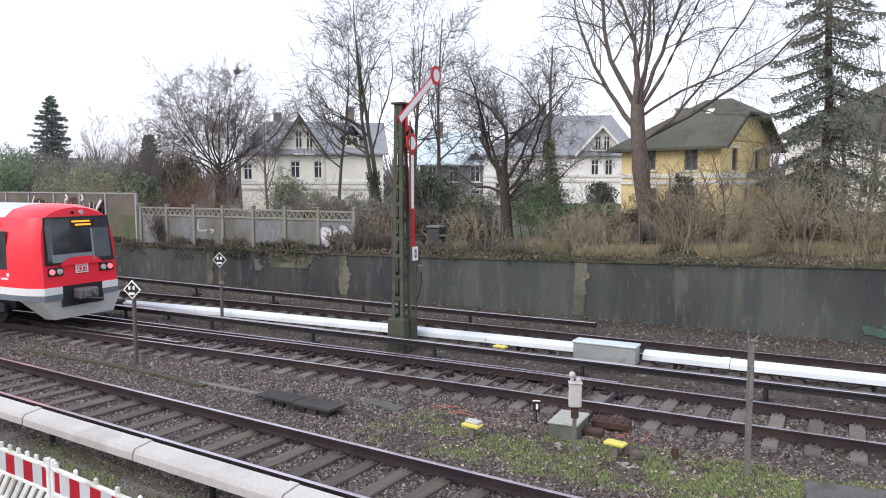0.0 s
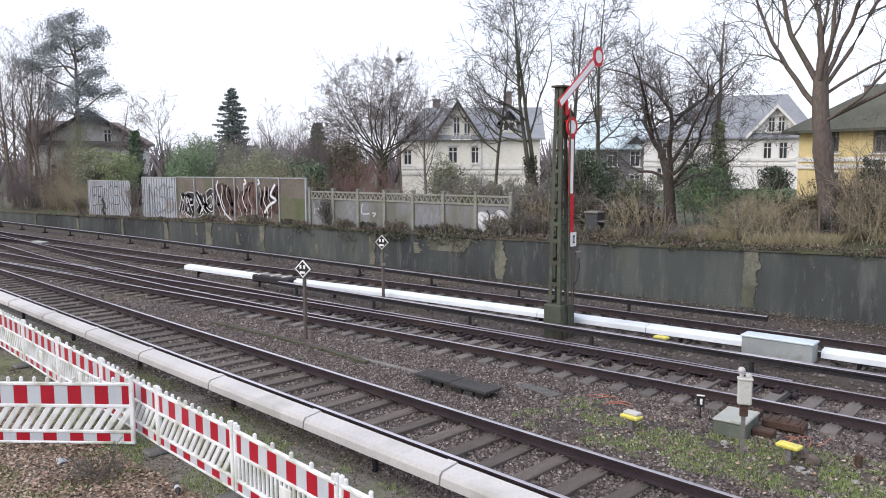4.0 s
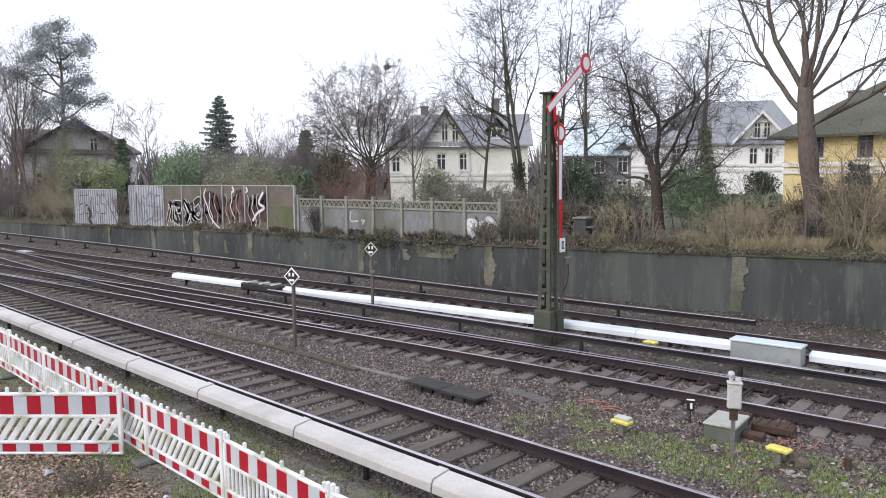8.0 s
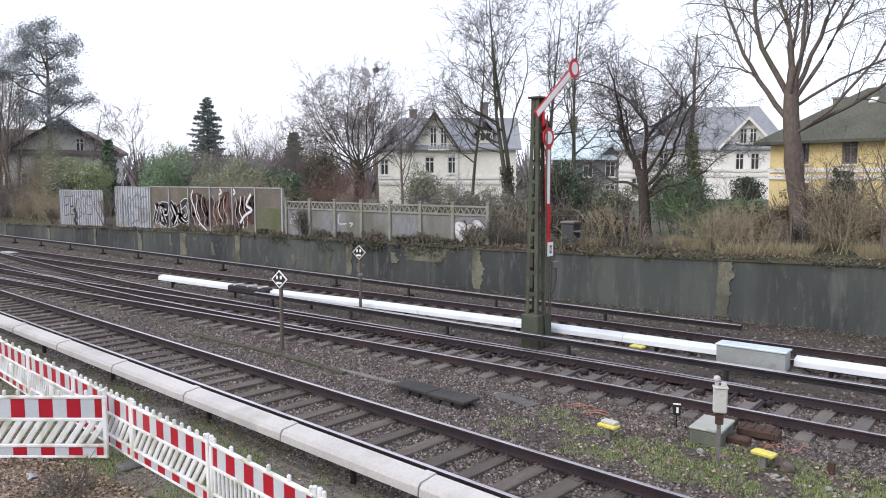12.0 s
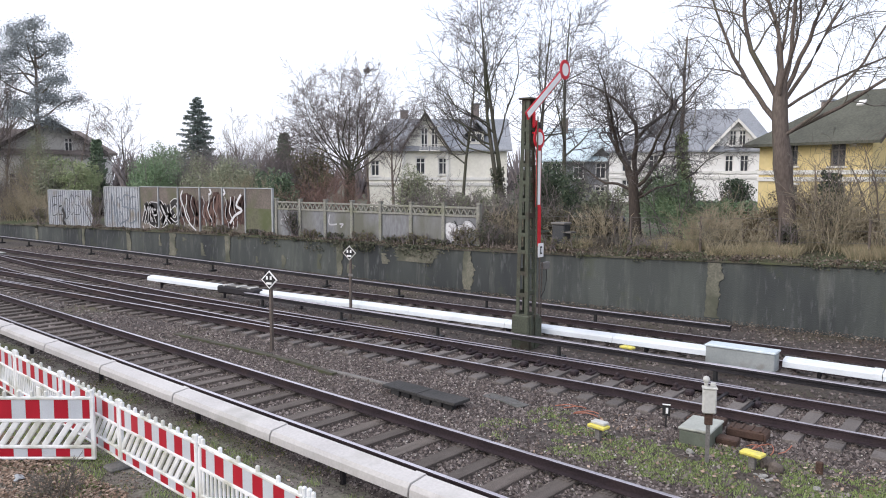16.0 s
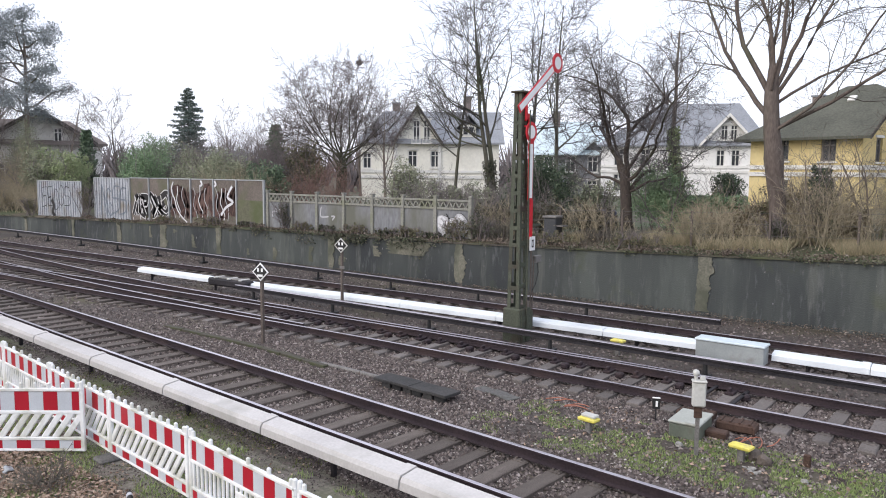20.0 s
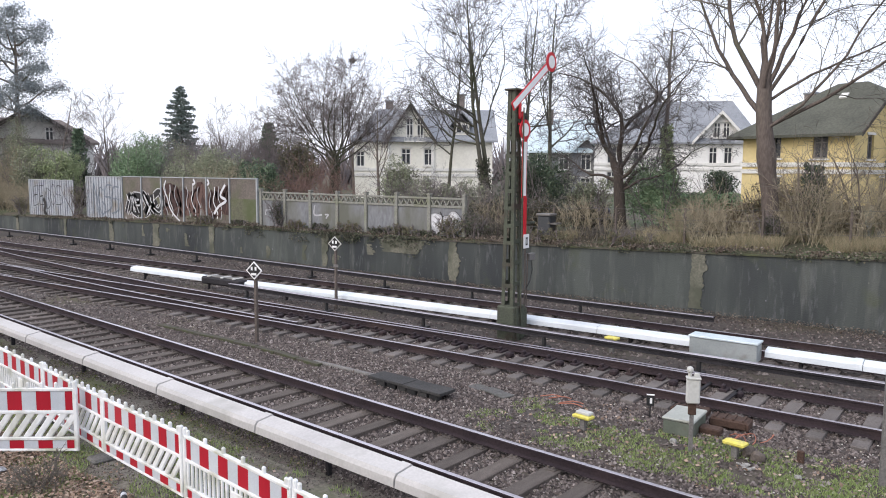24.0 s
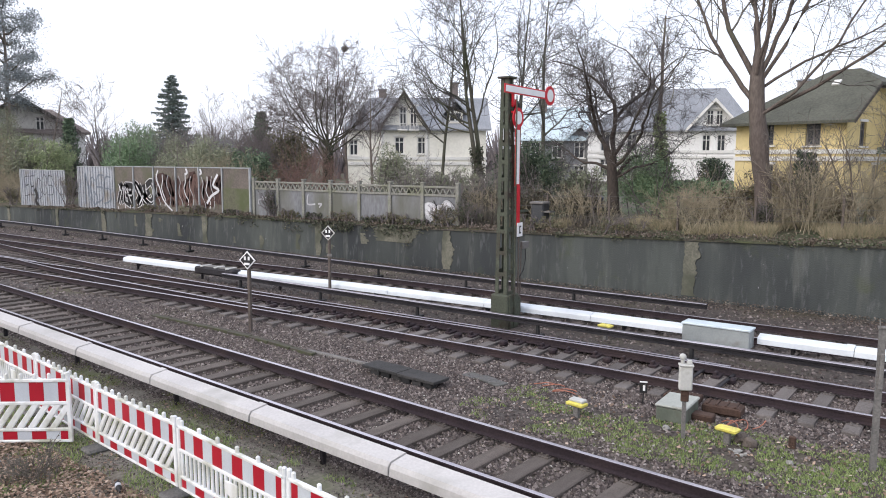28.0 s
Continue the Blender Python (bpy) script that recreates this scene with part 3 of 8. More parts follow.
for k, (x, w) in enumerate([(-60.5, 0.5), (-53.2, 0.5), (-46.7, 0.45), (-41.3, 0.6), (-36.7, 0.9), (-31.8, 0.55), (-23.7, 0.5), (-16.7, 0.65), (-7.4, 0.62), (3.2, 0.6)]):
    ragged("plaster_strip", x - w / 2, x + w / 2, -0.12, wall_top(x) - 0.05, WALL_Y + 0.012, M["plaster"], wall, 40 + k, "pale yellowish plaster strip", 0.45, 0.018)
ragged("plaster_strip", -20.6, -18.1, 0.75, wall_top(-19) - 0.06, WALL_Y + 0.02, M["plaster"], wall, 71, "pale yellowish plaster patch", 0.2, 0.014)
for x0 in np.arange(-100, 36, 4.6):
    x1 = x0 + 4.58
    za, zb = wall_top(x0), wall_top(x1)
    V = [(x0, WALL_Y - 0.012, za - 0.03), (x0, WALL_Y + 0.5, za - 0.03), (x0, WALL_Y + 0.5, za + 0.025), (x0, WALL_Y - 0.008, za + 0.02)]
    V += [(x1, b, c - za + zb) for a, b, c in V]
    link_mesh("coping_slab", V, [(0, 1, 2, 3), (7, 6, 5, 4), (0, 4, 5, 1), (1, 5, 6, 2), (2, 6, 7, 3), (3, 7, 4, 0)], M["coping"], wall)

# ---- tracks ----
RAIL = [(-0.07, -0.16), (0.07, -0.16), (0.07, -0.145), (0.012, -0.125), (0.012, -0.045), (0.036, -0.035), (0.036, -0.004), (0.03, 0.0), (-0.03, 0.0), (-0.036, -0.004), (-0.036, -0.035), (-0.012, -0.045), (-0.012, -0.125), (-0.07, -0.145)]


def rail(name, pts, parent, label=""):
    return extrude(name, RAIL, pts, [M["rail_side"], M["rail_top"]], parent, label, pick=(6, 7, 8))


def sleeper_mesh(length, width, mat_, seed):
    bm = box(bmesh.new(), (0, 0, -0.255), (width, length, 0.16), 0.012)
    rng = random.Random(seed)
    for v in bm.verts:
        v.co += Vector((rng.uniform(-0.012, 0.012), rng.uniform(-0.02, 0.02), rng.uniform(-0.006, 0.006)))
    for s in (-1, 1):
        box(bm, (0, s * 0.7525, -0.172), (0.17, 0.34, 0.02))
        for q in (-1, 1):
            cyl(bm, (0.045, s * 0.7525 + q * 0.115, -0.165), (0.045, s * 0.7525 + q * 0.115, -0.13), 0.018, n=6)
            cyl(bm, (-0.045, s * 0.7525 + q * 0.115, -0.165), (-0.045, s * 0.7525 + q * 0.115, -0.13), 0.018, n=6)
    me = bpy.data.meshes.new("sleeper")
    bm.to_mesh(me)
    bm.free()
    me.materials.append(mat_)
    return me


def track(label, yfun, x0, x1, step, material, dx=0.0, seed=1, lift=0.0, length=2.5, skip=None):
    t = empty("railway_track", None, label, "railway track", kind="structure")
    px = np.arange(x0, x1 + 0.1, 2.0)
    for s in (-0.7525, 0.7525):
        rail("rail", [(x, yfun(x) + s, 0) for x in px], t, "rusty steel rail with a worn bright head")
    me = [sleeper_mesh(length, 0.25, material, seed + k) for k in range(4)]
    rng = random.Random(seed)
    for k, x in enumerate(np.arange(x0 + dx, x1, step)):
        if skip and skip[0] < x < skip[1]:
            continue
        ob = new("sleeper", me[rng.randrange(4)])
        ob.parent = t
        slope = yfun(x + 0.5) - yfun(x - 0.5)
        ob.matrix_basis = pose(x, yfun(x), lift + rng.uniform(-0.012, 0.006), 0, 0, math.degrees(math.atan(slope)) + rng.uniform(-1, 1))
    return t


track_near = track("railway track on timber sleepers in brown ballast", near_y, -70, 9, 0.65, M["sleeper_wood"], seed=3, lift=-0.005)
track_mid = track("railway track on grey sleepers, rusty rails", mid_y, -90, 11, 0.64, M["sleeper_grey"], dx=0.1, seed=9, skip=(-48, -20))
track_far = track("far railway track beside the wall, half buried sleepers", far_y, -110, 13, 0.65, M["sleeper_wood"], seed=15, lift=-0.02)


# the points: a second pair of rails that parts from the middle track and runs over to the far one
crossing = empty("turnout", None, "railway points with a branch leaving the middle track", "railway turnout", kind="structure")
rail("rail", [(x, branch_y(x) - 0.7525, 0.002) for x in np.arange(-64, -14.8, 1.0)], crossing)
rail("rail", [(x, branch_y(x) + 0.7525, 0.002) for x in np.arange(-64, -3.3, 1.0)], crossing)
rail("check_rail", [(x, mid_y(x) - 0.60, -0.002) for x in np.arange(-36, -29, 1.0)], crossing)
rail("wing_rail", [(x, mid_y(x) + 0.90 - 0.03 * (x + 32), -0.003) for x in np.arange(-33.5, -29.5, 1.0)], crossing, "short wing rail beside the crossing nose")
rngp = random.Random(77)
for k, x in enumerate(np.arange(-47.9, -20, 0.64)):
    w_ = 2.6 + branch_y(x) - mid_y(x)
    ob = new("sleeper", sleeper_mesh(w_, 0.25, M["sleeper_wood"], 77 + k))
    ob.parent, ob.matrix_basis = crossing, pose(x, (mid_y(x) + branch_y(x)) / 2, -0.012 + rngp.uniform(-0.01, 0.006), 0, 0, rngp.uniform(-1, 1))
# slide chairs, spacers and the stretcher bar by the switch blades
for k, x in enumerate(np.arange(-17.6, -3.6, 0.64)):
    part("slide_chair", boxes(((x, mid_y(x) + 0.60, -0.150), (0.16, 0.42, 0.05), 0.008), ((x - 0.02, mid_y(x) + 0.50, -0.10), (0.07, 0.14, 0.10), 0.015)), M["rail_side"], crossing)
    if k % 2:
        part("spacer", boxes(((x + 0.3, mid_y(x) + 0.42, -0.17), (0.16, 0.2, 0.12), 0.03)), M["rail_side"], crossing)
for x in (-3.9, -4.5):
    part("stretcher_bar", boxes(((x, mid_y(x), -0.13), (0.07, 1.5, 0.04), 0.008)), M["dark_steel"], crossing, "dark steel stretcher bar")

# ---- conductor rails ----
COVER = [(-0.165, 0.10), (-0.155, 0.205), (-0.115, 0.262), (0.16, 0.30), (0.18, 0.28), (0.18, 0.10), (0.16, 0.10), (0.16, 0.26), (-0.09, 0.235), (-0.135, 0.19), (-0.145, 0.10)]
SLIM = [(-0.13, 0.08), (-0.12, 0.19), (-0.09, 0.235), (0.14, 0.27), (0.15, 0.25), (0.15, 0.10), (0.135, 0.10), (0.135, 0.24), (-0.075, 0.21), (-0.105, 0.18), (-0.115, 0.08)]


def conductor(label, yfun, joints, cover_mat, lift=0.0, lip=True, profile=COVER):
    th = empty("conductor_rail", None, label, "conductor rail")
    a, b = joints[0], joints[-1]
    gap = 0.009 if profile is COVER else 0.006
    px = list(np.arange(a + 0.2, b - 0.2, 2.0)) + [b - 0.2]
    extrude("power_rail", [(-0.04, 0.06), (0.04, 0.06), (0.04, 0.2), (-0.04, 0.2)], [(x, yfun(x), lift) for x in px], M["dark_steel"], th, "dark steel power rail")
    for x in np.arange(a + 0.7, b, 3.9):
        bm = boxes(((x, yfun(x) + 0.05, -0.08 + lift), (0.07, 0.08, 0.28), 0.01), ((x, yfun(x) + 0.12, 0.08), (0.08, 0.08, 0.3), 0.01))
        part("support", bm, M["dark_steel"], th)
    for u, w in zip(joints[:-1], joints[1:]):
        n = max(2, int((w - u) / 1.5) + 1)
        extrude("cover_board", profile, [(x, yfun(x), lift) for x in np.linspace(u + gap, w - gap, n)], cover_mat, th)
        if lip:
            extrude("joint_band", [(p * 1.05, q + 0.012) for p, q in profile], [(x, yfun(x), lift) for x in (w - 0.17, w - 0.012)], cover_mat, th)
    return th


conductor("covered conductor rail with weathered pale cover boards", lambda x: near_y(x) - 1.6, [-35.4 + 2.95 * k for k in range(16)], M["cover_grey"])


def white_y(x):
    return float(np.interp(x, [-27.5, -20, -16, -11, -6, 12], [15.95, 16.2, 16.6, 16.85, 17.03, 17.2]))


conductor("covered conductor rail with bright white cover boards", white_y, [-27.3, -24.2, -20.9, -17.6, -14.3, -11.0, -7.9, -5.58], M["cover_white"], lip=False, profile=SLIM)
conductor("covered conductor rail with bright white cover boards", white_y, [-3.98, -2.1, 1.1, 4.4, 7.6, 10.8], M["cover_white"], profile=SLIM)


def bare(label, yf, x0, x1, step, off):
    th = empty("conductor_rail", None, label, "conductor rail")
    prof = [(-0.055, 0.07), (0.055, 0.07), (0.055, 0.085), (0.03, 0.10), (0.03, 0.155), (0.07, 0.17), (0.07, 0.21), (0.06, 0.22), (-0.06, 0.22), (-0.07, 0.21), (-0.07, 0.17), (-0.03, 0.155), (-0.03, 0.10), (-0.055, 0.085)]
    extrude("power_rail", prof, [(x, yf(x), 0) for x in np.linspace(x0, x1, 24)], [M["dark_steel"], M["rail_top"]], th, "dark power rail with a bright worn top", pick=(6, 7, 8))
    for x in np.arange(x0 + off, x1, step):
        y = yf(x)
        bm = cyl(bmesh.new(), (x, y, -0.17), (x, y, 0.075), 0.055, 0.045, 10)
        box(bm, (x, y, -0.22), (0.22, 0.34, 0.12), 0.01)
        part("insulator", bm, M["black"], th)
    return th


bare("bare dark conductor rail on black insulators", lambda x: 15.72, -20.9, 11.4, 3.75, 0.9)
bare("bare conductor rail beside the retaining wall", lambda x: float(np.interp(x, [-95, -40, -25, -12, -6], [21.0, 21.0, 20.6, 20.15, 20.15])), -95, -6.05, 4.0, 1.0)

th = empty("junction_box", pose(-4.78, 16.78, 0), "long galvanised steel junction box over the conductor rail", "junction box")
part("body", boxes(((0, 0, 0.19), (1.46, 0.40, 0.40), 0.015)), M["box_grey"], th, "blue-grey steel body")
part("lid", boxes(((0, 0, 0.41), (1.5, 0.46, 0.045), 0.01)), M["zinc"], th, "zinc lid with the sky's pale reflection in its colour")


th = empty("rail_joint_case", pose(-21.6, 16.1, 0, 0, 0, 3), "dark ribbed joint case on the conductor rail cover", "joint case")
part("case", boxes(((0, -0.1, 0.18), (2.0, 0.42, 0.26), 0.05)), M["dark_steel"], th)
part("lid", boxes(((0, -0.08, 0.325), (1.6, 0.3, 0.04), 0.015)), M["post_grey"], th)
for dx in (-0.6, 0.1, 0.7):
    part("strap", boxes(((dx, -0.1, 0.335), (0.12, 0.42, 0.05), 0.01)), M["lid_grey"], th, "pale strap")
th = empty("point_indicator", pose(-44.5, 17.0, RAILBED), "low pale trackside box between the rails", "trackside box")
part("case", boxes(((0, 0, 0.16), (1.3, 0.4, 0.2), 0.03)), M["post_grey"], th)
part("lid", boxes(((0, 0, 0.28), (1.35, 0.44, 0.05), 0.015)), M["lid_dull"], th)

# ---- the departing train ----
def build_train():
    tr = empty("commuter_train", pose(-19.27, 13.74, 0), "red and white electric commuter train with a dark windscreen", "train")
    W, L = 1.42, 21.0
    # cross-section: half width against height
    sec = [(1.30, 0.78), (1.42, 1.05), (1.42, 2.3), (1.36, 2.7), (1.2, 3.1), (0.95, 3.31), (0.5, 3.43), (0, 3.47)]
    full = [(-a, b) for a, b in sec] + [(a, b) for a, b in sec[-2::-1]]

    def shell(name, lo, hi, x0, x1, material, label="", grow_=0.0, nose=False):
        pr = [(a * (1 + grow_), b) for a, b in full if lo - 1e-6 <= b <= hi + 1e-6]
        k = len(pr)
        st = [x0, x1 - 0.9, x1 - 0.65, x1 - 0.4, x1 - 0.24, x1 - 0.12, x1 - 0.05, x1] if nose else [x0, x1]
        V, F = [], []
        for x in st:
            u = max(0, (x - (x1 - 0.9)) / 0.9) if nose else 0
            for a, b in pr:
                rake = 0.24 * max(0, (b - 1.2) / 2.4) ** 1.3 * u
                V.append((x - rake, a * (1 - 0.16 * u ** 2.5), b - (0.10 * u ** 2 if b > 3.2 else 0)))
        for i in range(len(st) - 1):
            for j in range(k - 1):
                c = i * k + j
                F.append((c, c + 1, c + k + 1, c + k))
        e = (len(st) - 1) * k
        F.append(tuple(range(e, e + k)))
        F.append(tuple(range(k))[::-1])
        ob = link_mesh(name, V, F, material, tr, label)
        for pl_ in ob.data.polygons:
            pl_.use_smooth = True
        ob.data.set_sharp_from_angle(angle=radians(42))
        return ob

    shell("body", 1.05, 3.1, -L, 0, M["red"], "bright red car body", nose=True)
    shell("roof", 3.1, 3.7, -L, 0, M["red"], "red front roof dome", nose=True)
    shell("roof_panel", 3.1, 3.7, -L, -1.55, M["roof_light"], "pale grey roof", 0.012)
    part("underframe", boxes(((-L / 2 - 0.6, 0, 0.72), (L - 1.6, 2.3, 0.4), 0.05)), M["black"], tr)
    def strip(name, s, z0, z1, out, material, label):
        """A band along one side and round the front corner."""
        st = [-L, -0.9, -0.65, -0.4, -0.24, -0.12, -0.05, 0.0]
        pth = [(x, 1.42 * (1 - 0.16 * max(0, (x + 0.9) / 0.9) ** 2.5)) for x in st] + [(0.02, 1.12), (0.025, 0.67)]
        V, F = [], []
        for x, y in pth:
            for q in (out, -0.05):
                f_ = 0.6 if x > -0.3 else 0.0
                for z in (z0, z1):
                    V.append((x + q * f_, s * (y + q), z))
        for i in range(len(pth) - 1):
            c = 4 * i
            F += [(c, c + 1, c + 5, c + 4), (c + 1, c + 3, c + 7, c + 5), (c, c + 4, c + 6, c + 2)]
        c = 4 * (len(pth) - 1)
        F += [(c, c + 1, c + 3, c + 2)]
        ob = link_mesh(name, V, F, material, tr, label)
        return ob

    for s in (-1, 1):
        strip("white_stripe", s, 0.99, 1.19, 0.016, M["train_white"], "white stripe along the side and round the corner")
        strip("grey_stripe", s, 0.83, 0.99, 0.008, M["train_grey"], "grey-blue sill stripe")
        # added black panel: stands for underfloor shade and hides the wheels
        part("side_fairing", boxes(((-L / 2 - 1.0, s * 1.2, 0.6), (L - 2.6, 0.1, 0.52), 0.02)), M["black"], tr, "black panel standing for the shade under the floor")
        part("cornice", boxes(((-L / 2 - 0.8, s * 1.32, 2.9), (L - 1.7, 0.05, 0.15))), M["train_white"], tr, "pale strip under the roof edge")
    # nose below the windscreen
    def front(name, y0, y1, z0, z1, d, material, label="", x=0.0, taper=0.0):
        bm = bmesh.new()
        xs_ = [-0.24 * max(0, (z - 1.2) / 2.4) ** 1.3 for z in (z0, z1)]
        vs = []
        for dx in (0.0, d):
            for (yy, zz, q) in ((y0, z0, xs_[0]), (y1, z0, xs_[0]), (y1 - taper, z1, xs_[1]), (y0 + taper, z1, xs_[1])):
                vs.append(bm.verts.new((x + q + dx, yy, zz)))
        for f in ((0, 1, 2, 3), (4, 5, 6, 7), (0, 4, 5, 1), (1, 5, 6, 2), (2, 6, 7, 3), (3, 7, 4, 0)):
            bm.faces.new([vs[i] for i in f])
        bmesh.ops.recalc_face_normals(bm, faces=bm.faces)
        return part(name, bm, material, tr, label)

    front("windscreen_frame", -1.13, 1.13, 1.80, 3.11, 0.03, M["black"], "black windscreen surround", taper=0.08)
    front("windscreen", -1.09, 1.09, 1.84, 3.07, 0.045, M["glass"], "dark windscreen glass", taper=0.08)
    # grey panels over the glass paint its reflections and the lighter cab
    front("cab_lining", 0.40, 1.00, 1.92, 2.76, 0.049, M["cab_mid"], "grey panel for reflection and cab lining on the glass")
    front("cab_lining", -1.04, -0.86, 1.92, 2.9, 0.049, M["cab_mid"], "grey panel for reflection and cab lining on the glass")
    front("destination_display", -0.25, 0.55, 2.82, 3.02, 0.055, M["display"], "amber destination display")
    front("display_bar", -0.2, 0.4, 2.945, 2.995, 0.06, M["display_on"])
    front("display_bar", -0.1, 0.42, 2.85, 2.90, 0.06, M["display_on"])
    front("windscreen_pillar", 0.38, 0.44, 1.86, 2.76, 0.06, M["cab_pale"])
    front("console", -0.92, 0.45, 1.86, 2.08, 0.052, M["cab_pale"], "grey driver's console")
    bm = bmesh.new()
    pts = [(-0.72, 1.76), (0.72, 1.76), (0.52, 1.92), (0.35, 1.98), (-0.35, 1.98), (-0.52, 1.92)]
    a = [bm.verts.new((0.055 - 0.24 * max(0, (z - 1.2) / 2.4) ** 1.3, y, z)) for y, z in pts]
    b = [bm.verts.new((-0.1 - 0.24 * max(0, (z - 1.2) / 2.4) ** 1.3, y, z)) for y, z in pts]
    bm.faces.new(a)
    for i in range(6):
        bm.faces.new((a[i], b[i], b[(i + 1) % 6], a[(i + 1) % 6]))
    part("nose_panel", bm, M["red"], tr, "red nose panel below the glass")
    front("badge", -0.2, 0.2, 1.52, 1.76, 0.03, M["train_white"], "white badge plate")
    front("badge_mark", -0.16, 0.16, 1.55, 1.73, 0.034, M["sig_red"])
    front("badge_inner", -0.13, 0.13, 1.575, 1.705, 0.038, M["train_white"])
    front("badge_bar", -0.10, -0.02, 1.59, 1.69, 0.042, M["sig_red"])
    front("badge_bar", 0.02, 0.10, 1.59, 1.69, 0.042, M["sig_red"])
    for s in (-1, 1):
        front("lamp_housing", s * 0.84 - 0.24, s * 0.84 + 0.24, 1.50, 1.73, 0.02, M["black"], "black lamp housing", taper=0.03)
        for k, mm, lab in ((0.95, M["tail_red"], "glowing red tail lamp"), (0.72, M["lamp_lens"], "clear headlamp lens")):
            bm = cyl(bmesh.new(), (-0.02, s * k, 1.615), (0.035, s * k, 1.615), 0.085, 0.075, 16)
            part("lamp", bm, mm, tr, lab)
    for y, mm, r in ((0.18, M["lamp_lens"], 0.07), (-0.1, M["black"], 0.045)):
        part("roof_lamp", cyl(bmesh.new(), (-0.6, y, 3.24), (-0.15, y, 3.22), r, r * 0.9, 14), mm, tr, "lamp above the windscreen")
    front("coupler_recess", -0.68, 0.68, 0.62, 1.20, 0.012, M["black"], "black coupler recess")
    bm = boxes(((0.12, 0, 0.95), (0.36, 0.62, 0.3), 0.04), ((0.3, -0.08, 0.95), (0.12, 0.22, 0.22), 0.03))
    cyl(bm, (0.3, 0.14, 0.95), (0.4, 0.14, 0.95), 0.09, 0.07, 12)
    cyl(bm, (0.32, -0.2, 0.85), (0.3, 0.45, 0.74), 0.02, 0.02, 8)
    part("coupler", bm, M["coupler"], tr, "dark steel automatic coupler")
    # plough-shaped skirt
    bm = bmesh.new()
    top = [(-0.9, -1.36, 0.84), (-0.02, -1.3, 0.84), (0.02, 1.3, 0.84), (-0.9, 1.36, 0.84)]
    bot = [(-0.5, -0.86, 0.27), (-0.1, -0.84, 0.27), (-0.1, 1.1, 0.27), (-0.6, 1.1, 0.27)]
    a, b = [bm.verts.new(p) for p in top], [bm.verts.new(p) for p in bot]
    for i in range(4):
        bm.faces.new((a[i], b[i], b[(i + 1) % 4], a[(i + 1) % 4]))
    bm.faces.new(b)
    part("skirt", bm, M["skirt"], tr, "pale grey plough skirt")
    # side doors and windows
    for s in (-1, 1):
        bm = boxes(((-1.4, s * 1.415, 2.2), (0.36, 0.03, 1.08), 0.02))
        part("cab_window", bm, M["glass"], tr, "narrow dark cab window")
        for x in (-5.0, -9.6, -14.2, -18.6):
            d = part("door", boxes(((x, s * 1.425, 1.95), (1.3, 0.03, 1.9), 0.015)), M["red"], tr, "red double door")
            for q in (-0.33, 0.33):
                part("pane", boxes(((x + q, s * 1.44, 2.25), (0.45, 0.02, 0.95), 0.01)), M["glass"], d)
        for x in (-4.0, -7.3, -11.9, -16.4):
            part("side_window", boxes(((x, s * 1.42, 2.3), (1.5 if x < -4.5 else 0.5, 0.03, 0.9), 0.03)), M["glass"], tr)
        part("marking_bar", boxes(((-1.35, s * 1.425, 1.42), (0.3, 0.012, 0.05)), ((-1.2, s * 1.425, 1.53), (0.1, 0.012, 0.1))), M["train_white"], tr, "small white marking")
    # bogies
    for x in (-3.7, -17.6):
        bg = part("bogie", boxes(((x, -0.95, 0.55), (3.2, 0.12, 0.22), 0.03), ((x, 0.95, 0.55), (3.2, 0.12, 0.22), 0.03), ((x, 0, 0.55), (0.4, 1.9, 0.25), 0.03)), M["black"], tr)
        for dx in (-1.1, 1.1):
            for s in (-1, 1):
                bm = cyl(bmesh.new(), (x + dx, s * 0.69, 0.43), (x + dx, s * 0.82, 0.43), 0.43, 0.43, 24)
                # wheels coloured black to match the shade beneath the car
                part("wheel", bm, M["black"], bg)
    for s in (-1, 1):
        part("step", boxes(((-1.75, s * 1.3, 0.58), (0.42, 0.12, 0.26), 0.02)), M["dark_steel"], tr, "cab step frame")
    for ob in tr.children_recursive:
        ob.data.transform(Matrix.Diagonal((1, 1, 1.012, 1)))
    return tr


def emit(name, c, k):
    m = mat(name, c, c, bump=0, fmix=0)
    b = m.node_tree.nodes["Principled BSDF"]
    b.inputs["Emission Color"].default_value, b.inputs["Emission Strength"].default_value = (*c, 1), k
    return m


M["display"] = mat("display_black", (0.02, 0.015, 0.01), (0.03, 0.02, 0.012), bump=0, rough=0.3)
M["display_on"] = emit("amber_leds", (0.9, 0.42, 0.04), 0.7)
M["tail_red"] = emit("tail_lamp_red", (0.95, 0.25, 0.28), 0.6)
M["lamp_lens"] = mat("clear_lens", (0.5, 0.52, 0.52), (0.62, 0.64, 0.64), 3, 20, rough=0.2, bump=0)
M["coupler"] = mat("coupler_steel", (0.11, 0.105, 0.10), (0.17, 0.16, 0.155), 3, 25, rough=0.55, bump=0.1)
train = build_train()


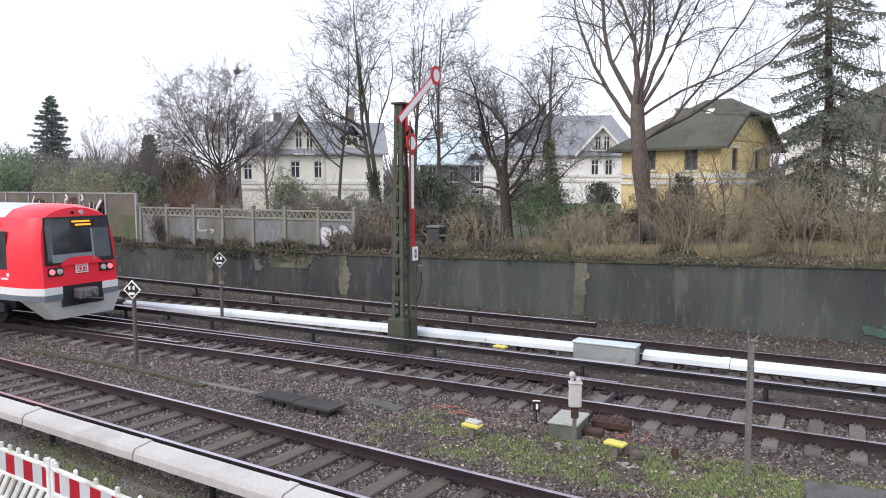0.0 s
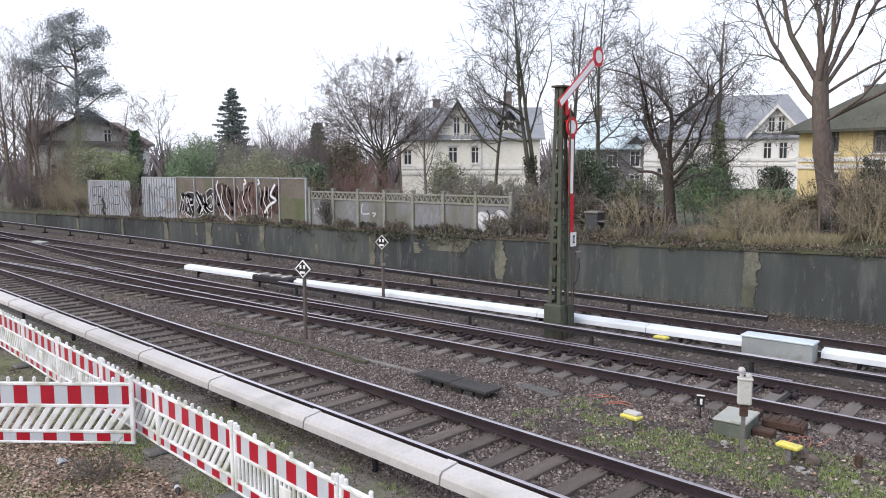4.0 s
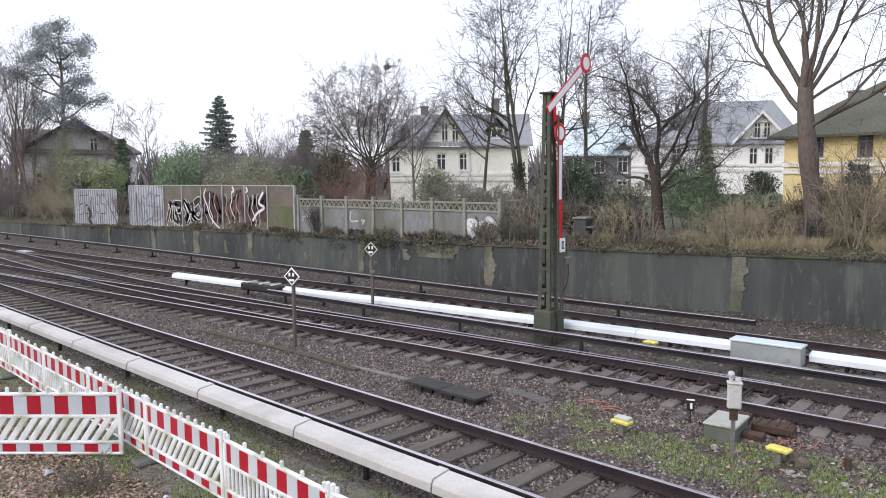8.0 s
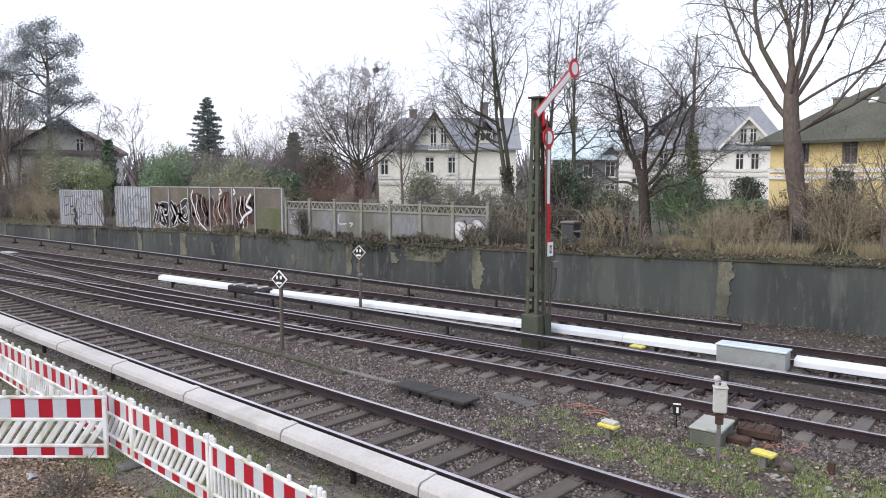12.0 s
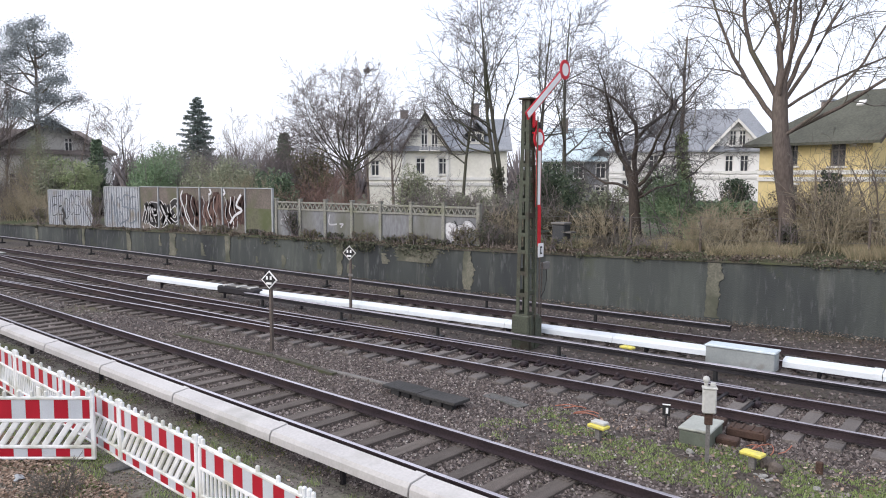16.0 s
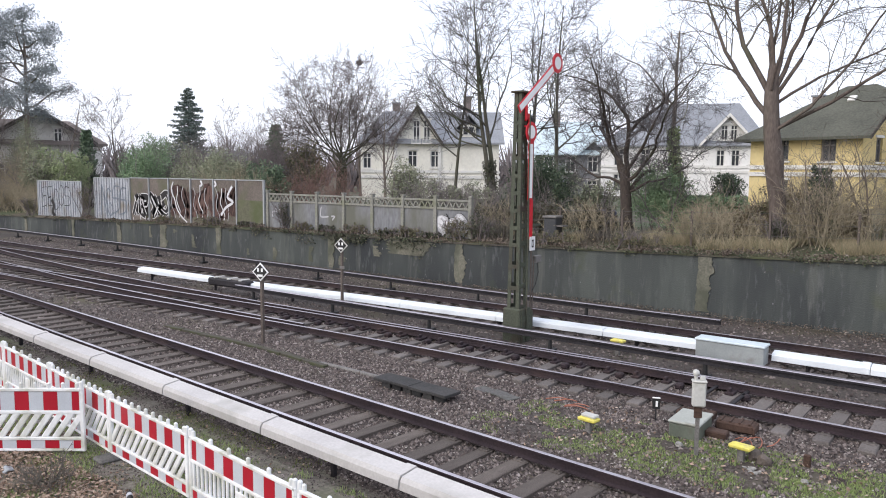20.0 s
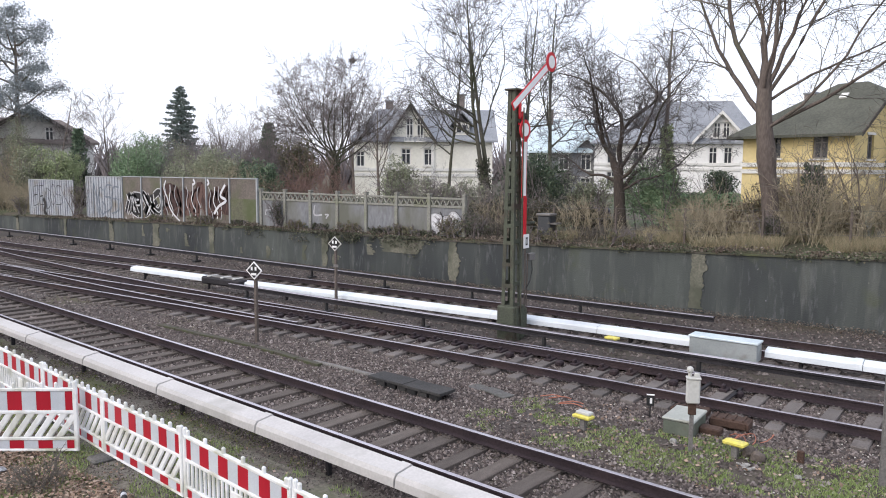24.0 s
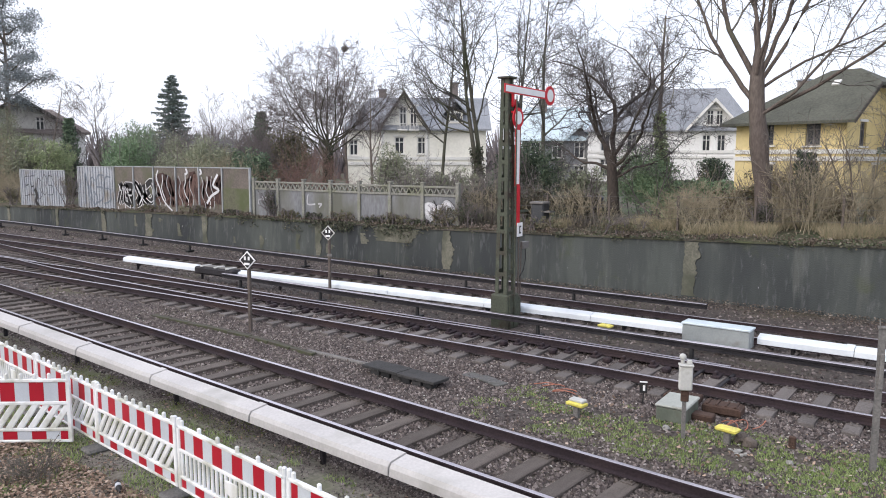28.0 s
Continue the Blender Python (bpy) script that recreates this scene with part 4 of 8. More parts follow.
# ---- semaphore signal ----
def build_signal():
    sg = empty("semaphore_signal", pose(-10.05, 16.28, RAILBED), "two-armed red and white semaphore signal on a lattice mast", "railway signal")
    H = 6.35
    bot, top = 0.2, 0.112

    def half(z):
        return bot + (top - bot) * z / H

    # four angle legs and their batten plates
    for s, q in ((-1, -1), (-1, 1), (1, -1), (1, 1)):
        bm = bmesh.new()
        ends = []
        for z in (0.7, H):
            h = half(z)
            ends.append([bm.verts.new((q * (h * 0.9 + 0.008 + a), s * (h + 0.008 + b), z)) for a, b in ((0, 0), (-0.10, 0), (-0.10, -0.015), (-0.015, -0.015), (-0.015, -0.09), (0, -0.09))])
        for i in range(6):
            bm.faces.new((ends[0][i], ends[0][(i + 1) % 6], ends[1][(i + 1) % 6], ends[1][i]))
        bm.faces.new(ends[0])
        bm.faces.new(ends[1])
        bmesh.ops.recalc_face_normals(bm, faces=bm.faces)
        part("mast_leg", bm, M["mast_green"], sg)
    z = 0.85
    while z < H - 0.1:
        h = half(z)
        for s in (-1, 1):
            part("batten", boxes(((0, s * (h + 0.005), z), (h * 1.95, 0.014, 0.10))), M["mast_green"], sg)
        for s in (-1, 1):
            part("batten", boxes(((s * (h * 0.92), 0, z + 0.05), (0.014, h * 1.9, 0.12))), M["mast_green"], sg)
        z += 0.44 if z > 2.2 else 0.55
    part("mast_cap", boxes(((0, 0, H), (0.36, 0.36, 0.05), 0.01)), M["mast_green"], sg)
    part("base", boxes(((0, 0, 0.42), (0.52, 0.56, 0.92), 0.03), ((0.05, 0.34, 0.40), (0.36, 0.22, 0.76), 0.03), ((0.27, 0.05, 0.45), (0.05, 0.08, 0.85)), ((0.27, -0.18, 0.45), (0.04, 0.06, 0.85))), M["mast_green"], sg, "weathered green steel base")
    part("ladder_rail", boxes(((0.30, -0.02, 3.3), (0.025, 0.025, 5.2))), M["mast_green"], sg)
    # pipe and wire runs
    bm = cyl(bmesh.new(), (0.2, 0.33, 0.8), (0.2, 0.3, 5.5), 0.022, 0.022, 8)
    cyl(bm, (0.2, 0.42, 0.8), (0.2, 0.46, 2.2), 0.018, 0.018, 8)
    part("operating_rod", bm, M["post_brown"], sg)
    tb, _ = [np.array([(0.22, 0.62, 2.05, 0.015), (0.22, 0.66, 1.75, 0.015), (0.22, 0.55, 1.45, 0.015), (0.22, 0.36, 1.3, 0.015)])], 0
    V, F = tubes_mesh(tb, 6)
    fast_mesh("cable", V, F, M["black"], sg)
    part("lamp_case", boxes(((0.2, 0.62, 2.1), (0.12, 0.3, 0.18), 0.01)), M["post_grey"], sg, "small grey case")
    part("step_bar", boxes(((0.1, 0.42, 2.98), (0.05, 1.05, 0.05))), M["mast_green"], sg)
    part("bracket", boxes(((0.16, 0.02, 5.86), (0.06, 0.07, 0.34), 0.01), ((0.17, 0.14, 5.62), (0.05, 0.05, 0.40), 0.01), ((0.15, 0.09, 5.50), (0.05, 0.22, 0.05), 0.01), ((0.16, 0.08, 5.72), (0.04, 0.24, 0.05), 0.0, Matrix.Rotation(radians(38), 4, "X"))), M["sig_red"], sg, "dark red arm bracket")
    part("lantern", boxes(((0.14, 0.24, 5.62), (0.16, 0.14, 0.24), 0.03), ((0.14, 0.24, 5.76), (0.1, 0.09, 0.06), 0.02)), M["dark_steel"], sg, "small dark signal lantern")
    part("lantern", boxes(((0.14, 0.30, 4.98), (0.14, 0.12, 0.22), 0.03)), M["dark_steel"], sg, "small dark signal lantern")

    def arm(name, m, L, stub, label, parent):
        """A long white bar edged in red with a disc at its end; it points along y."""
        a = new(name)
        a.parent, a.matrix_basis = parent, m
        part("blade", boxes(((0, (L - 0.3) / 2 - stub / 2, 0), (0.02, L - 0.2 + stub, 0.22), 0.004)), M["sig_red"], a, "red-edged blade")
        part("stripe", boxes(((0.014, (L - 0.3) / 2 - stub / 2, 0), (0.01, L - 0.30 + stub, 0.15))), M["sig_white"], a, "white stripe")
        bm = bmesh.new()
        cyl(bm, (-0.012, L, 0), (0.014, L, 0), 0.255, 0.255, 32)
        part("disc", bm, M["sig_red"], a, "red ring")
        bm = bmesh.new()
        cyl(bm, (0.012, L, 0), (0.022, L, 0), 0.165, 0.165, 32)
        part("disc_centre", bm, M["sig_white"], a, "white disc centre")
        part("rib", boxes(((-0.02, L / 2, 0), (0.02, L - 0.3, 0.03))), M["sig_red"], a)
        return a

    up = arm("upper_arm", pose(0.24, -0.22, 6.05, 0, 0, 0), 2.0, 0.25, "upper arm", sg)
    lo = arm("lower_arm", pose(0.24, 0.14, 3.7, 90, 0, 0), 1.66, 0.0, "lower arm", sg)
    part("red_strip", boxes(((0.235, 0.22, 3.15), (0.03, 0.13, 1.0), 0.005)), M["sig_red"], sg, "narrow red strip below the lower arm")
    pl = part("plate", boxes(((0.26, 0.27, 2.53), (0.02, 0.26, 0.36), 0.004)), M["sig_white"], sg, "white identity plate")
    part("mark", boxes(((0.273, 0.27, 2.53), (0.006, 0.09, 0.2)),), M["black"], pl)
    part("mark_inner", boxes(((0.278, 0.27, 2.53), (0.006, 0.03, 0.12)),), M["sig_white"], pl)
    return sg, up


signal, upper_arm = build_signal()


# ---- diamond signs ----
def diamond(x, y, tag, lift=0.0):
    th = empty("diamond_sign", pose(x, y, RAILBED + lift, 0, 0, 18), "white-edged black diamond railway sign on a steel post", "railway sign", "diamond signs")
    part("post", boxes(((0, 0, 0.87), (0.07, 0.09, 1.86), 0.008)), M["post_brown"], th, "brown steel post")
    pl = part("plate", boxes(((0, -0.06, 1.98), (0.33, 0.02, 0.33), 0.004, Matrix.Rotation(radians(45), 4, "Y"))), M["lid_grey"] if tag else M["sig_white"], th, "white diamond plate")
    part("field", boxes(((0, -0.073, 1.98), (0.265, 0.012, 0.265), 0.0, Matrix.Rotation(radians(45), 4, "Y"))), M["black"], pl, "black field")
    part("bar", boxes(((-0.055, -0.083, 2.03), (0.05, 0.012, 0.09))), M["sig_white"], pl)
    part("bar", boxes(((0.055, -0.083, 2.03), (0.05, 0.012, 0.09))), M["sig_white"], pl)
    part("bar", boxes(((0, -0.083, 1.89), (0.15, 0.012, 0.055))), M["sig_white"], pl)
    if tag:
        part("tag", boxes(((0.03, -0.06, 1.3), (0.16, 0.02, 0.08))), M["post_grey"], th, "small grey tag")
    return th


diamond(-14.80, 11.90, False, -0.15)
diamond(-16.32, 16.2, True, 0.1)

# ---- trackside posts and boxes ----
th = empty("trackside_post", pose(-1.11, 11.63, RAILBED, 0, 0, 20), "weathered grey steel channel post beside the track", "post")
part("post", boxes(((0, 0, 1.02), (0.075, 0.012, 2.04)), ((-0.035, 0.03, 1.02), (0.012, 0.06, 2.04)), ((0.035, 0.03, 1.02), (0.012, 0.06, 2.04))), M["post_grey"], th)
part("cap", boxes(((0.01, 0.02, 2.05), (0.14, 0.1, 0.03), 0.005)), M["post_grey"], th, "small cap plate")
bm = boxes(((0.0, -0.06, 1.45), (0.05, 0.05, 0.5), 0.01))
cyl(bm, (0.02, 0, 2.06), (0.1, 0, 2.14), 0.012, 0.012, 6)
cyl(bm, (-0.04, 0, 2.06), (-0.05, 0, 2.16), 0.01, 0.01, 6)
part("clamp", bm, M["post_grey"], th)

th = empty("terminal_box", pose(-3.66, 11.25, RAILBED, 0, 0, 25), "pale grey terminal box on a short post", "terminal box")
part("post", boxes(((0, 0, 0.46), (0.06, 0.06, 0.92), 0.005)), M["post_grey"], th)
part("bracket", boxes(((0.0, -0.02, 0.75), (0.12, 0.05, 0.28), 0.01)), M["rust"], th, "rusty bracket")
part("case", boxes(((0, -0.04, 0.99), (0.20, 0.13, 0.38), 0.02)), M["lid_grey"], th, "pale grey case")
part("lid", boxes(((0, -0.04, 1.195), (0.22, 0.15, 0.03), 0.008)), M["lid_grey"], th)
bm = bmesh.new()
bmesh.ops.create_icosphere(bm, subdivisions=2, radius=0.055, matrix=Matrix.Translation((-0.05, -0.02, 1.315)))
cyl(bm, (-0.05, -0.02, 1.2), (-0.05, -0.02, 1.285), 0.03, 0.03, 10)
part("knob", bm, M["lid_grey"], th, "round knob")
part("fitting", boxes(((0.05, -0.02, 1.24), (0.08, 0.07, 0.06), 0.01)), M["lid_grey"], th)

th = empty("point_machine", pose(-4.08, 12.2, RAILBED, 0, 0, 2), "grey-green metal point machine with a dull lid", "point machine")
part("case", boxes(((0, 0, 0.12), (0.5, 0.74, 0.26), 0.025)), M["box_green"], th)
part("lid", boxes(((0, 0, 0.27), (0.53, 0.78, 0.045), 0.015)), M["lid_dull"], th, "dull weathered lid")
part("foot", boxes(((0.42, 0.05, 0.06), (0.34, 0.24, 0.14), 0.02)), M["rust"], th)
part("rod", boxes(((0.0, 0.75, 0.08), (0.3, 0.6, 0.12), 0.02)), M["rust"], th)
for k, (x, y, w_, d_) in enumerate([(-3.50, 12.78, 0.62, 0.34), (-4.28, 12.86, 0.50, 0.30)]):
    th = empty("drive_housing", pose(x, y, -0.21, 0, 0, 4 - 6 * k), "rusty brown ribbed drive housing beside the rail", "drive housing", "drive housings")
    part("housing", boxes(((0, 0, 0.07), (w_, d_, 0.16), 0.03)), M["rust"], th)
    for q in range(4):
        part("rib", boxes(((-w_ / 2 + 0.08 + q * (w_ - 0.16) / 3, 0, 0.155), (0.04, d_ * 0.9, 0.03), 0.008)), M["rust"], th)
    part("flange", boxes(((w_ / 2, 0, 0.06), (0.04, d_ * 1.1, 0.12), 0.01)), M["rust"], th)


def marker(x, y, s, worn):
    th = empty("cable_marker", pose(x, y, RAILBED, 0, 0, -8), "yellow plastic capped cable marker in the grass", "cable marker", "yellow cable markers")
    part("post", boxes(((0, 0, 0.09 * s), (0.10, 0.08, 0.2 * s), 0.01)), M["post_grey"], th)
    bm = box(bmesh.new(), (0, 0, 0.235 * s), (0.34, 0.2, 0.07), 0.02)
    for v in bm.verts:
        if v.co.z > 0.25 * s:
            v.co.x *= 0.82
            v.co.y *= 0.7
    part("cap", bm, M["yellow"], th, "yellow cap")
    if worn:
        part("crust", boxes(((0.01, 0.02, 0.292 * s), (0.27, 0.15, 0.05), 0.012)), M["lid_grey"], th, "pale worn top")


marker(-5.44, 11.16, 1.0, True)
marker(-3.05, 11.46, 1.0, False)
marker(-7.3, 16.42, 1.6, False)

th = empty("number_plate", pose(-4.79, 12.47, RAILBED, 0, 0, 22), "small dark plate with a white mark beside the rail", "trackside plate")
part("stake", boxes(((0, 0, 0.12), (0.025, 0.025, 0.26))), M["black"], th)
part("plate", boxes(((0, -0.02, 0.31), (0.13, 0.02, 0.19), 0.004)), M["black"], th)
part("edge", boxes(((0, -0.02, 0.415), (0.135, 0.03, 0.016))), M["sig_white"], th)
part("mark", boxes(((0.01, -0.033, 0.31), (0.04, 0.006, 0.10))), M["sig_white"], th)

th = empty("cable_trough", pose(-9.16, 11.09, RAILBED, 0, 0, -4), "dark wooden cable trough cover on raised blocks beside the ballast", "cable trough")
for k in range(4):
    part("plank", boxes(((-0.72 + 0.49 * k, 0, 0.145 + 0.008 * (k % 2)), (0.485, 0.46, 0.06), 0.008)), M["dark_board"], th)
for k in range(6):
    part("bearer", boxes(((-0.62 + 0.28 * k, -0.15 + 0.015 * (k % 3), 0.05), (0.24, 0.12, 0.13), 0.012)), M["black"] if k % 2 else M["dark_board"], th)
th = empty("loose_board", pose(-7.85, 11.98, RAILBED, 0, 0, -14), "thin dark grey boards lying on the ballast", "boards")
for k in range(3):
    part("board", boxes(((-0.35 + 0.36 * k, 0.04 * (k % 2), 0.02 + 0.006 * k), (0.34, 0.30, 0.03), 0.006)), M["slab_grey"], th)
th = empty("cable_duct", None, "half-buried weathered cable duct boards along the ballast", "cable duct")
rng = np.random.default_rng(15)
for k in range(8):
    x0 = -18.4 + 0.82 * k
    y0, y1 = [float(np.interp(q, [-18.4, -14.6, -11.9], [11.47, 11.50, 11.25])) for q in (x0, x0 + 0.82)]
    part("board", boxes(((0, 0, 0.0), (0.8, 0.15, 0.08), 0.008)), M["duct_board"], th).matrix_basis = pose(x0 + 0.41, (y0 + y1) / 2, RAILBED + 0.035 + rng.uniform(-0.012, 0.012), rng.normal(0, 3), rng.normal(0, 0.8), math.degrees(math.atan2(y1 - y0, 0.82)) + rng.normal(0, 1.0))
V, F = tubes_mesh([np.array([(x, 11.4 + 0.02 * math.sin(x * 2), -0.23, 0.05) for x in np.arange(-12.2, -10.1, 0.5)])], 6)
fast_mesh("pale_duct", V, F, M["post_grey"], th, "pale grey pipe section")

th = empty("cover_slab", pose(0.42, 11.45, RAILBED, 0, 0, 8), "dark grey concrete slab on the ground beside the track", "slab")
part("slab", boxes(((0, 0, 0.03), (1.5, 0.8, 0.08), 0.02)), M["slab_grey"], th)

rng = np.random.default_rng(5)
th = empty("cut_hose", None, "loose orange-red hose and cut stems on the ballast", "hose")
tb = []
for k in range(5):
    a = rng.uniform(0.1, 1.6)
    p = np.array([-3.1 + rng.uniform(-0.25, 0.25), 12.05 + rng.uniform(-0.2, 0.2), -0.2])
    tb.append(np.array([(*(p + np.array([math.cos(a + 0.15 * i), math.sin(a + 0.15 * i), 0.22 * math.sin(i * 0.7)]) * 0.11 * i), 0.010) for i in range(6)]))
for k in range(4):
    a = rng.uniform(0.2, 0.9)
    p = np.array([-6.6 + rng.uniform(-0.3, 0.3), 12.2 + rng.uniform(-0.2, 0.2), -0.2])
    tb.append(np.array([(*(p + np.array([math.cos(a), math.sin(a), 0.12 * math.sin(i)]) * 0.12 * i), 0.012) for i in range(6)]))
for t_ in tb:
    V, F = tubes_mesh([t_], 6)
    fast_mesh("hose_piece", V, F, M["hose_pink"], th)


# ---- red and white barriers ----
def barrier_mesh_parts(th, L, slanted, seed):
    """A plastic barrier panel along x, 1 m high on feet; slanted openings or upright slats."""
    ends_ = ((-L / 2 + 0.03, 0, 0.53), (0.065, 0.055, 0.83), 0.012), ((L / 2 - 0.03, 0, 0.53), (0.065, 0.055, 0.83), 0.012)
    bm = boxes(((0, 0, 0.135), (L, 0.05, 0.035), 0.008), ((0, 0, 0.285), (L, 0.05, 0.04), 0.008), ((0, 0, 0.635), (L, 0.05, 0.045), 0.008), ((0, 0, 0.93), (L, 0.055, 0.04), 0.008), *ends_,
               ((0, 0.004, 0.785), (L - 0.06, 0.02, 0.27)), ((0, 0.004, 0.21), (L - 0.06, 0.02, 0.13)))
    part("frame", bm, M["barrier_white"], th, "white plastic frame")
    np_ = 11 if slanted else 6
    for k in range(np_):
        part("peg", boxes(((-L / 2 + 0.1 + k * (L - 0.2) / (np_ - 1), 0, 0.98), (0.05, 0.045, 0.09), 0.014)), M["barrier_white"], th)
    for s in (-1, 1):
        part("joint_peg", boxes(((s * (L / 2 - 0.03), 0, 0.985), (0.055, 0.055, 0.12), 0.016)), M["barrier_white"], th)
    w = (L - 0.14) / 10
    for k in range(11):
        x, ww = -L / 2 + 0.07 + k * w, w
        if k in (0, 10):
            x, ww = x + (w / 4 if k == 0 else -w / 4), w / 2
        mm = M["refl_red"] if k % 2 == 0 else M["refl_white"]
        for s in (-1, 1):
            part("foil", boxes(((x, 0.004 + s * 0.012, 0.785), (ww * 0.985, 0.006, 0.25))), mm, th)
            part("foil", boxes(((x, 0.004 + s * 0.012, 0.21), (ww * 0.985, 0.006, 0.108))), mm, th)
    if slanted:
        m, lean = 13, radians(39)
        for k in range(m):
            x = -L / 2 + 0.16 + k * (L - 0.32) / (m - 1)
            part("slat", boxes(((x, 0, 0.46), (0.086, 0.03, 0.45), 0.012, Matrix.Rotation(lean, 4, "Y"))), M["barrier_white"], th)
            for s in (-1, 1):
                part("gusset", boxes(((x + s * 0.115, 0, 0.46 + s * 0.150), (0.062, 0.028, 0.03), 0.010)), M["barrier_white"], th)
    else:
        for k in range(22):
            x = -L / 2 + 0.09 + k * (L - 0.18) / 21
            part("slat", boxes(((x, 0, 0.46), (0.042, 0.03, 0.33), 0.008)), M["barrier_white"], th)
        part("label_plate", boxes(((0.1, -0.02, 0.48), (0.24, 0.02, 0.17), 0.005)), M["barrier_white"], th)
    part("foot", boxes(((L / 2, 0, 0.035), (0.30, 0.44, 0.08), 0.03)), M["slab_grey"], th, "dull grey recycled-plastic foot")


def line_y(x):
    return 5.25 - 0.093 * (x + 8)


PROTO = []
for sl in (True, False):
    th = empty("safety_barrier", pose(0, 0, RAILBED), "red and white plastic safety barrier panel on dull grey feet", "barrier", "construction barriers")
    barrier_mesh_parts(th, 2.25, sl, 0)
    PROTO.append(th)
ends = [-23.9, -21.63, -19.36, -17.09, -14.82, -12.55, -10.28, -8.01, -5.74, -3.47, -1.2]
kinds = [0, 1, 0, 1, 1, 0, 0, 1, 1, 0]
used = [False, False]
for k, (u, w) in enumerate(zip(ends[:-1], ends[1:])):
    x = (u + w) / 2
    m = pose(x, line_y(x), BANK, 0, random.uniform(-0.6, 0.6), math.degrees(math.atan(-0.093)) + random.uniform(-0.8, 0.8))
    if not used[kinds[k]]:
        PROTO[kinds[k]].matrix_basis, used[kinds[k]] = m, True
    else:
        copy_thing(PROTO[kinds[k]], m)
cross = copy_thing(PROTO[0], pose(-11.69, 4.65, BANK - 0.1, 0, 0, 38.5))
cross.scale = (1, 1, 1.16)
th = empty("bottle", pose(-8.83, 4.90, BANK + 0.04, 0, 88, -25), "dark glass bottle lying in the grass", "bottle")
bm = cyl(bmesh.new(), (0, 0, 0), (0, 0, 0.18), 0.038, 0.038, 14)
cyl(bm, (0, 0, 0.18), (0, 0, 0.24), 0.038, 0.014, 14)
cyl(bm, (0, 0, 0.24), (0, 0, 0.31), 0.014, 0.014, 10)
for v in bm.verts:
    v.co.x -= 0.04
part("glass_body", bm, M["black"], th)
part("label_band", cyl(bmesh.new(), (-0.04, 0, 0.06), (-0.04, 0, 0.15), 0.0395, 0.0395, 14), M["refl_white"], th, "pale paper label")


# plastic bag under the cross barrier, rubble and stubs by the cable marker
def lump(name, x, y, z, s, squash, material, seed, label, category, parts=1):
    rng = np.random.default_rng(seed)
    th = empty(name, pose(x, y, z), label, category)
    for k in range(parts):
        bm = bmesh.new()
        bmesh.ops.create_icosphere(bm, subdivisions=3 if name == "plastic_bag" else 2, radius=s * rng.uniform(0.6, 1.0))
        off = rng.normal(0, s * 1.6, 3) * np.array([1, 1, 0]) if parts > 1 else np.zeros(3)
        o = rng.uniform(0, 50)
        for v in bm.verts:
            n_ = noise.noise(Vector((v.co.x / s * 1.3 + o, v.co.y / s * 1.3, v.co.z / s * 1.3)))
            v.co *= 1 + (1.1 if name == "plastic_bag" else 0.55) * n_
            v.co.z = v.co.z * squash + s * squash * 0.7
            v.co.x += off[0]
            v.co.y += off[1]
        part("film" if name == "plastic_bag" else "lump", bm, material, th)
    return th


lump("plastic_bag", -10.95, 4.3, BANK, 0.12, 0.5, M["bag"], 3, "crumpled clear plastic bag on the leaves", "plastic bag")
lump("rubble", -2.80, 11.13, RAILBED, 0.04, 0.7, M["rubble"], 4, "small heap of pale broken rubble", "rubble", 9)
lump("rubble", -2.09, 11.17, RAILBED, 0.06, 0.8, M["rubble"], 6, "single pale stone in the grass", "stone", 1)
lump("rubble", -4.00, 11.46, RAILBED, 0.07, 0.8, M["rubble"], 7, "single pale stone beside the point machine", "stone", 1)
lump("stump", -2.61, 11.67, RAILBED, 0.13, 0.9, M["post_brown"], 5, "dark weathered plant stump in the grass", "stump", 2)
th = empty("ground_stub", pose(-2.21, 11.88, RAILBED), "short rusty red stub in the ground", "stub")
part("stub", boxes(((0, 0, 0.08), (0.1, 0.08, 0.2), 0.015)), M["rust"], th)


# ---- fences on the wall ----
FY = 23.45


def strokes(parent, y, lines, material, width, name="paint_stroke"):
    """Spray-paint strokes: flat ribbons just off a panel."""
    for ln in lines:
        P = np.array(ln, float)
        if len(P) > 2:
            t = np.linspace(0, len(P) - 1, (len(P) - 1) * 4 + 1)
            i = np.clip(t.astype(int), 0, len(P) - 2)
            f = (t - i)[:, None]
            p0, p1, p2, p3 = P[np.maximum(i - 1, 0)], P[i], P[i + 1], P[np.minimum(i + 2, len(P) - 1)]
            P = 0.5 * (2 * p1 + (p2 - p0) * f + (2 * p0 - 5 * p1 + 4 * p2 - p3) * f ** 2 + (3 * p1 - p0 - 3 * p2 + p3) * f ** 3)
        d = np.gradient(P, axis=0)
        d /= np.linalg.norm(d, axis=1)[:, None] + 1e-9
        n = np.c_[-d[:, 1], d[:, 0]] * width / 2
        L, R = P + n, P - n
        k = len(P)
        V = [(a, y, b) for a, b in L] + [(a, y, b) for a, b in R]
        link_mesh(name, V, [(i, i + 1, k + i + 1, k + i) for i in range(k - 1)], material, parent)


def blot(parent, y, x, z, rx, rz, ph, material, name="paint_blot"):
    """One flat uneven patch of spray paint."""
    V = [(x + rx * (1 + 0.16 * math.sin(3 * q + ph)) * math.cos(q), y, z + rz * (1 + 0.14 * math.cos(2 * q + ph)) * math.sin(q)) for q in np.linspace(0, 2 * math.pi, 25)[:-1]]
    return link_mesh(name, V, [tuple(range(24))], material, parent)


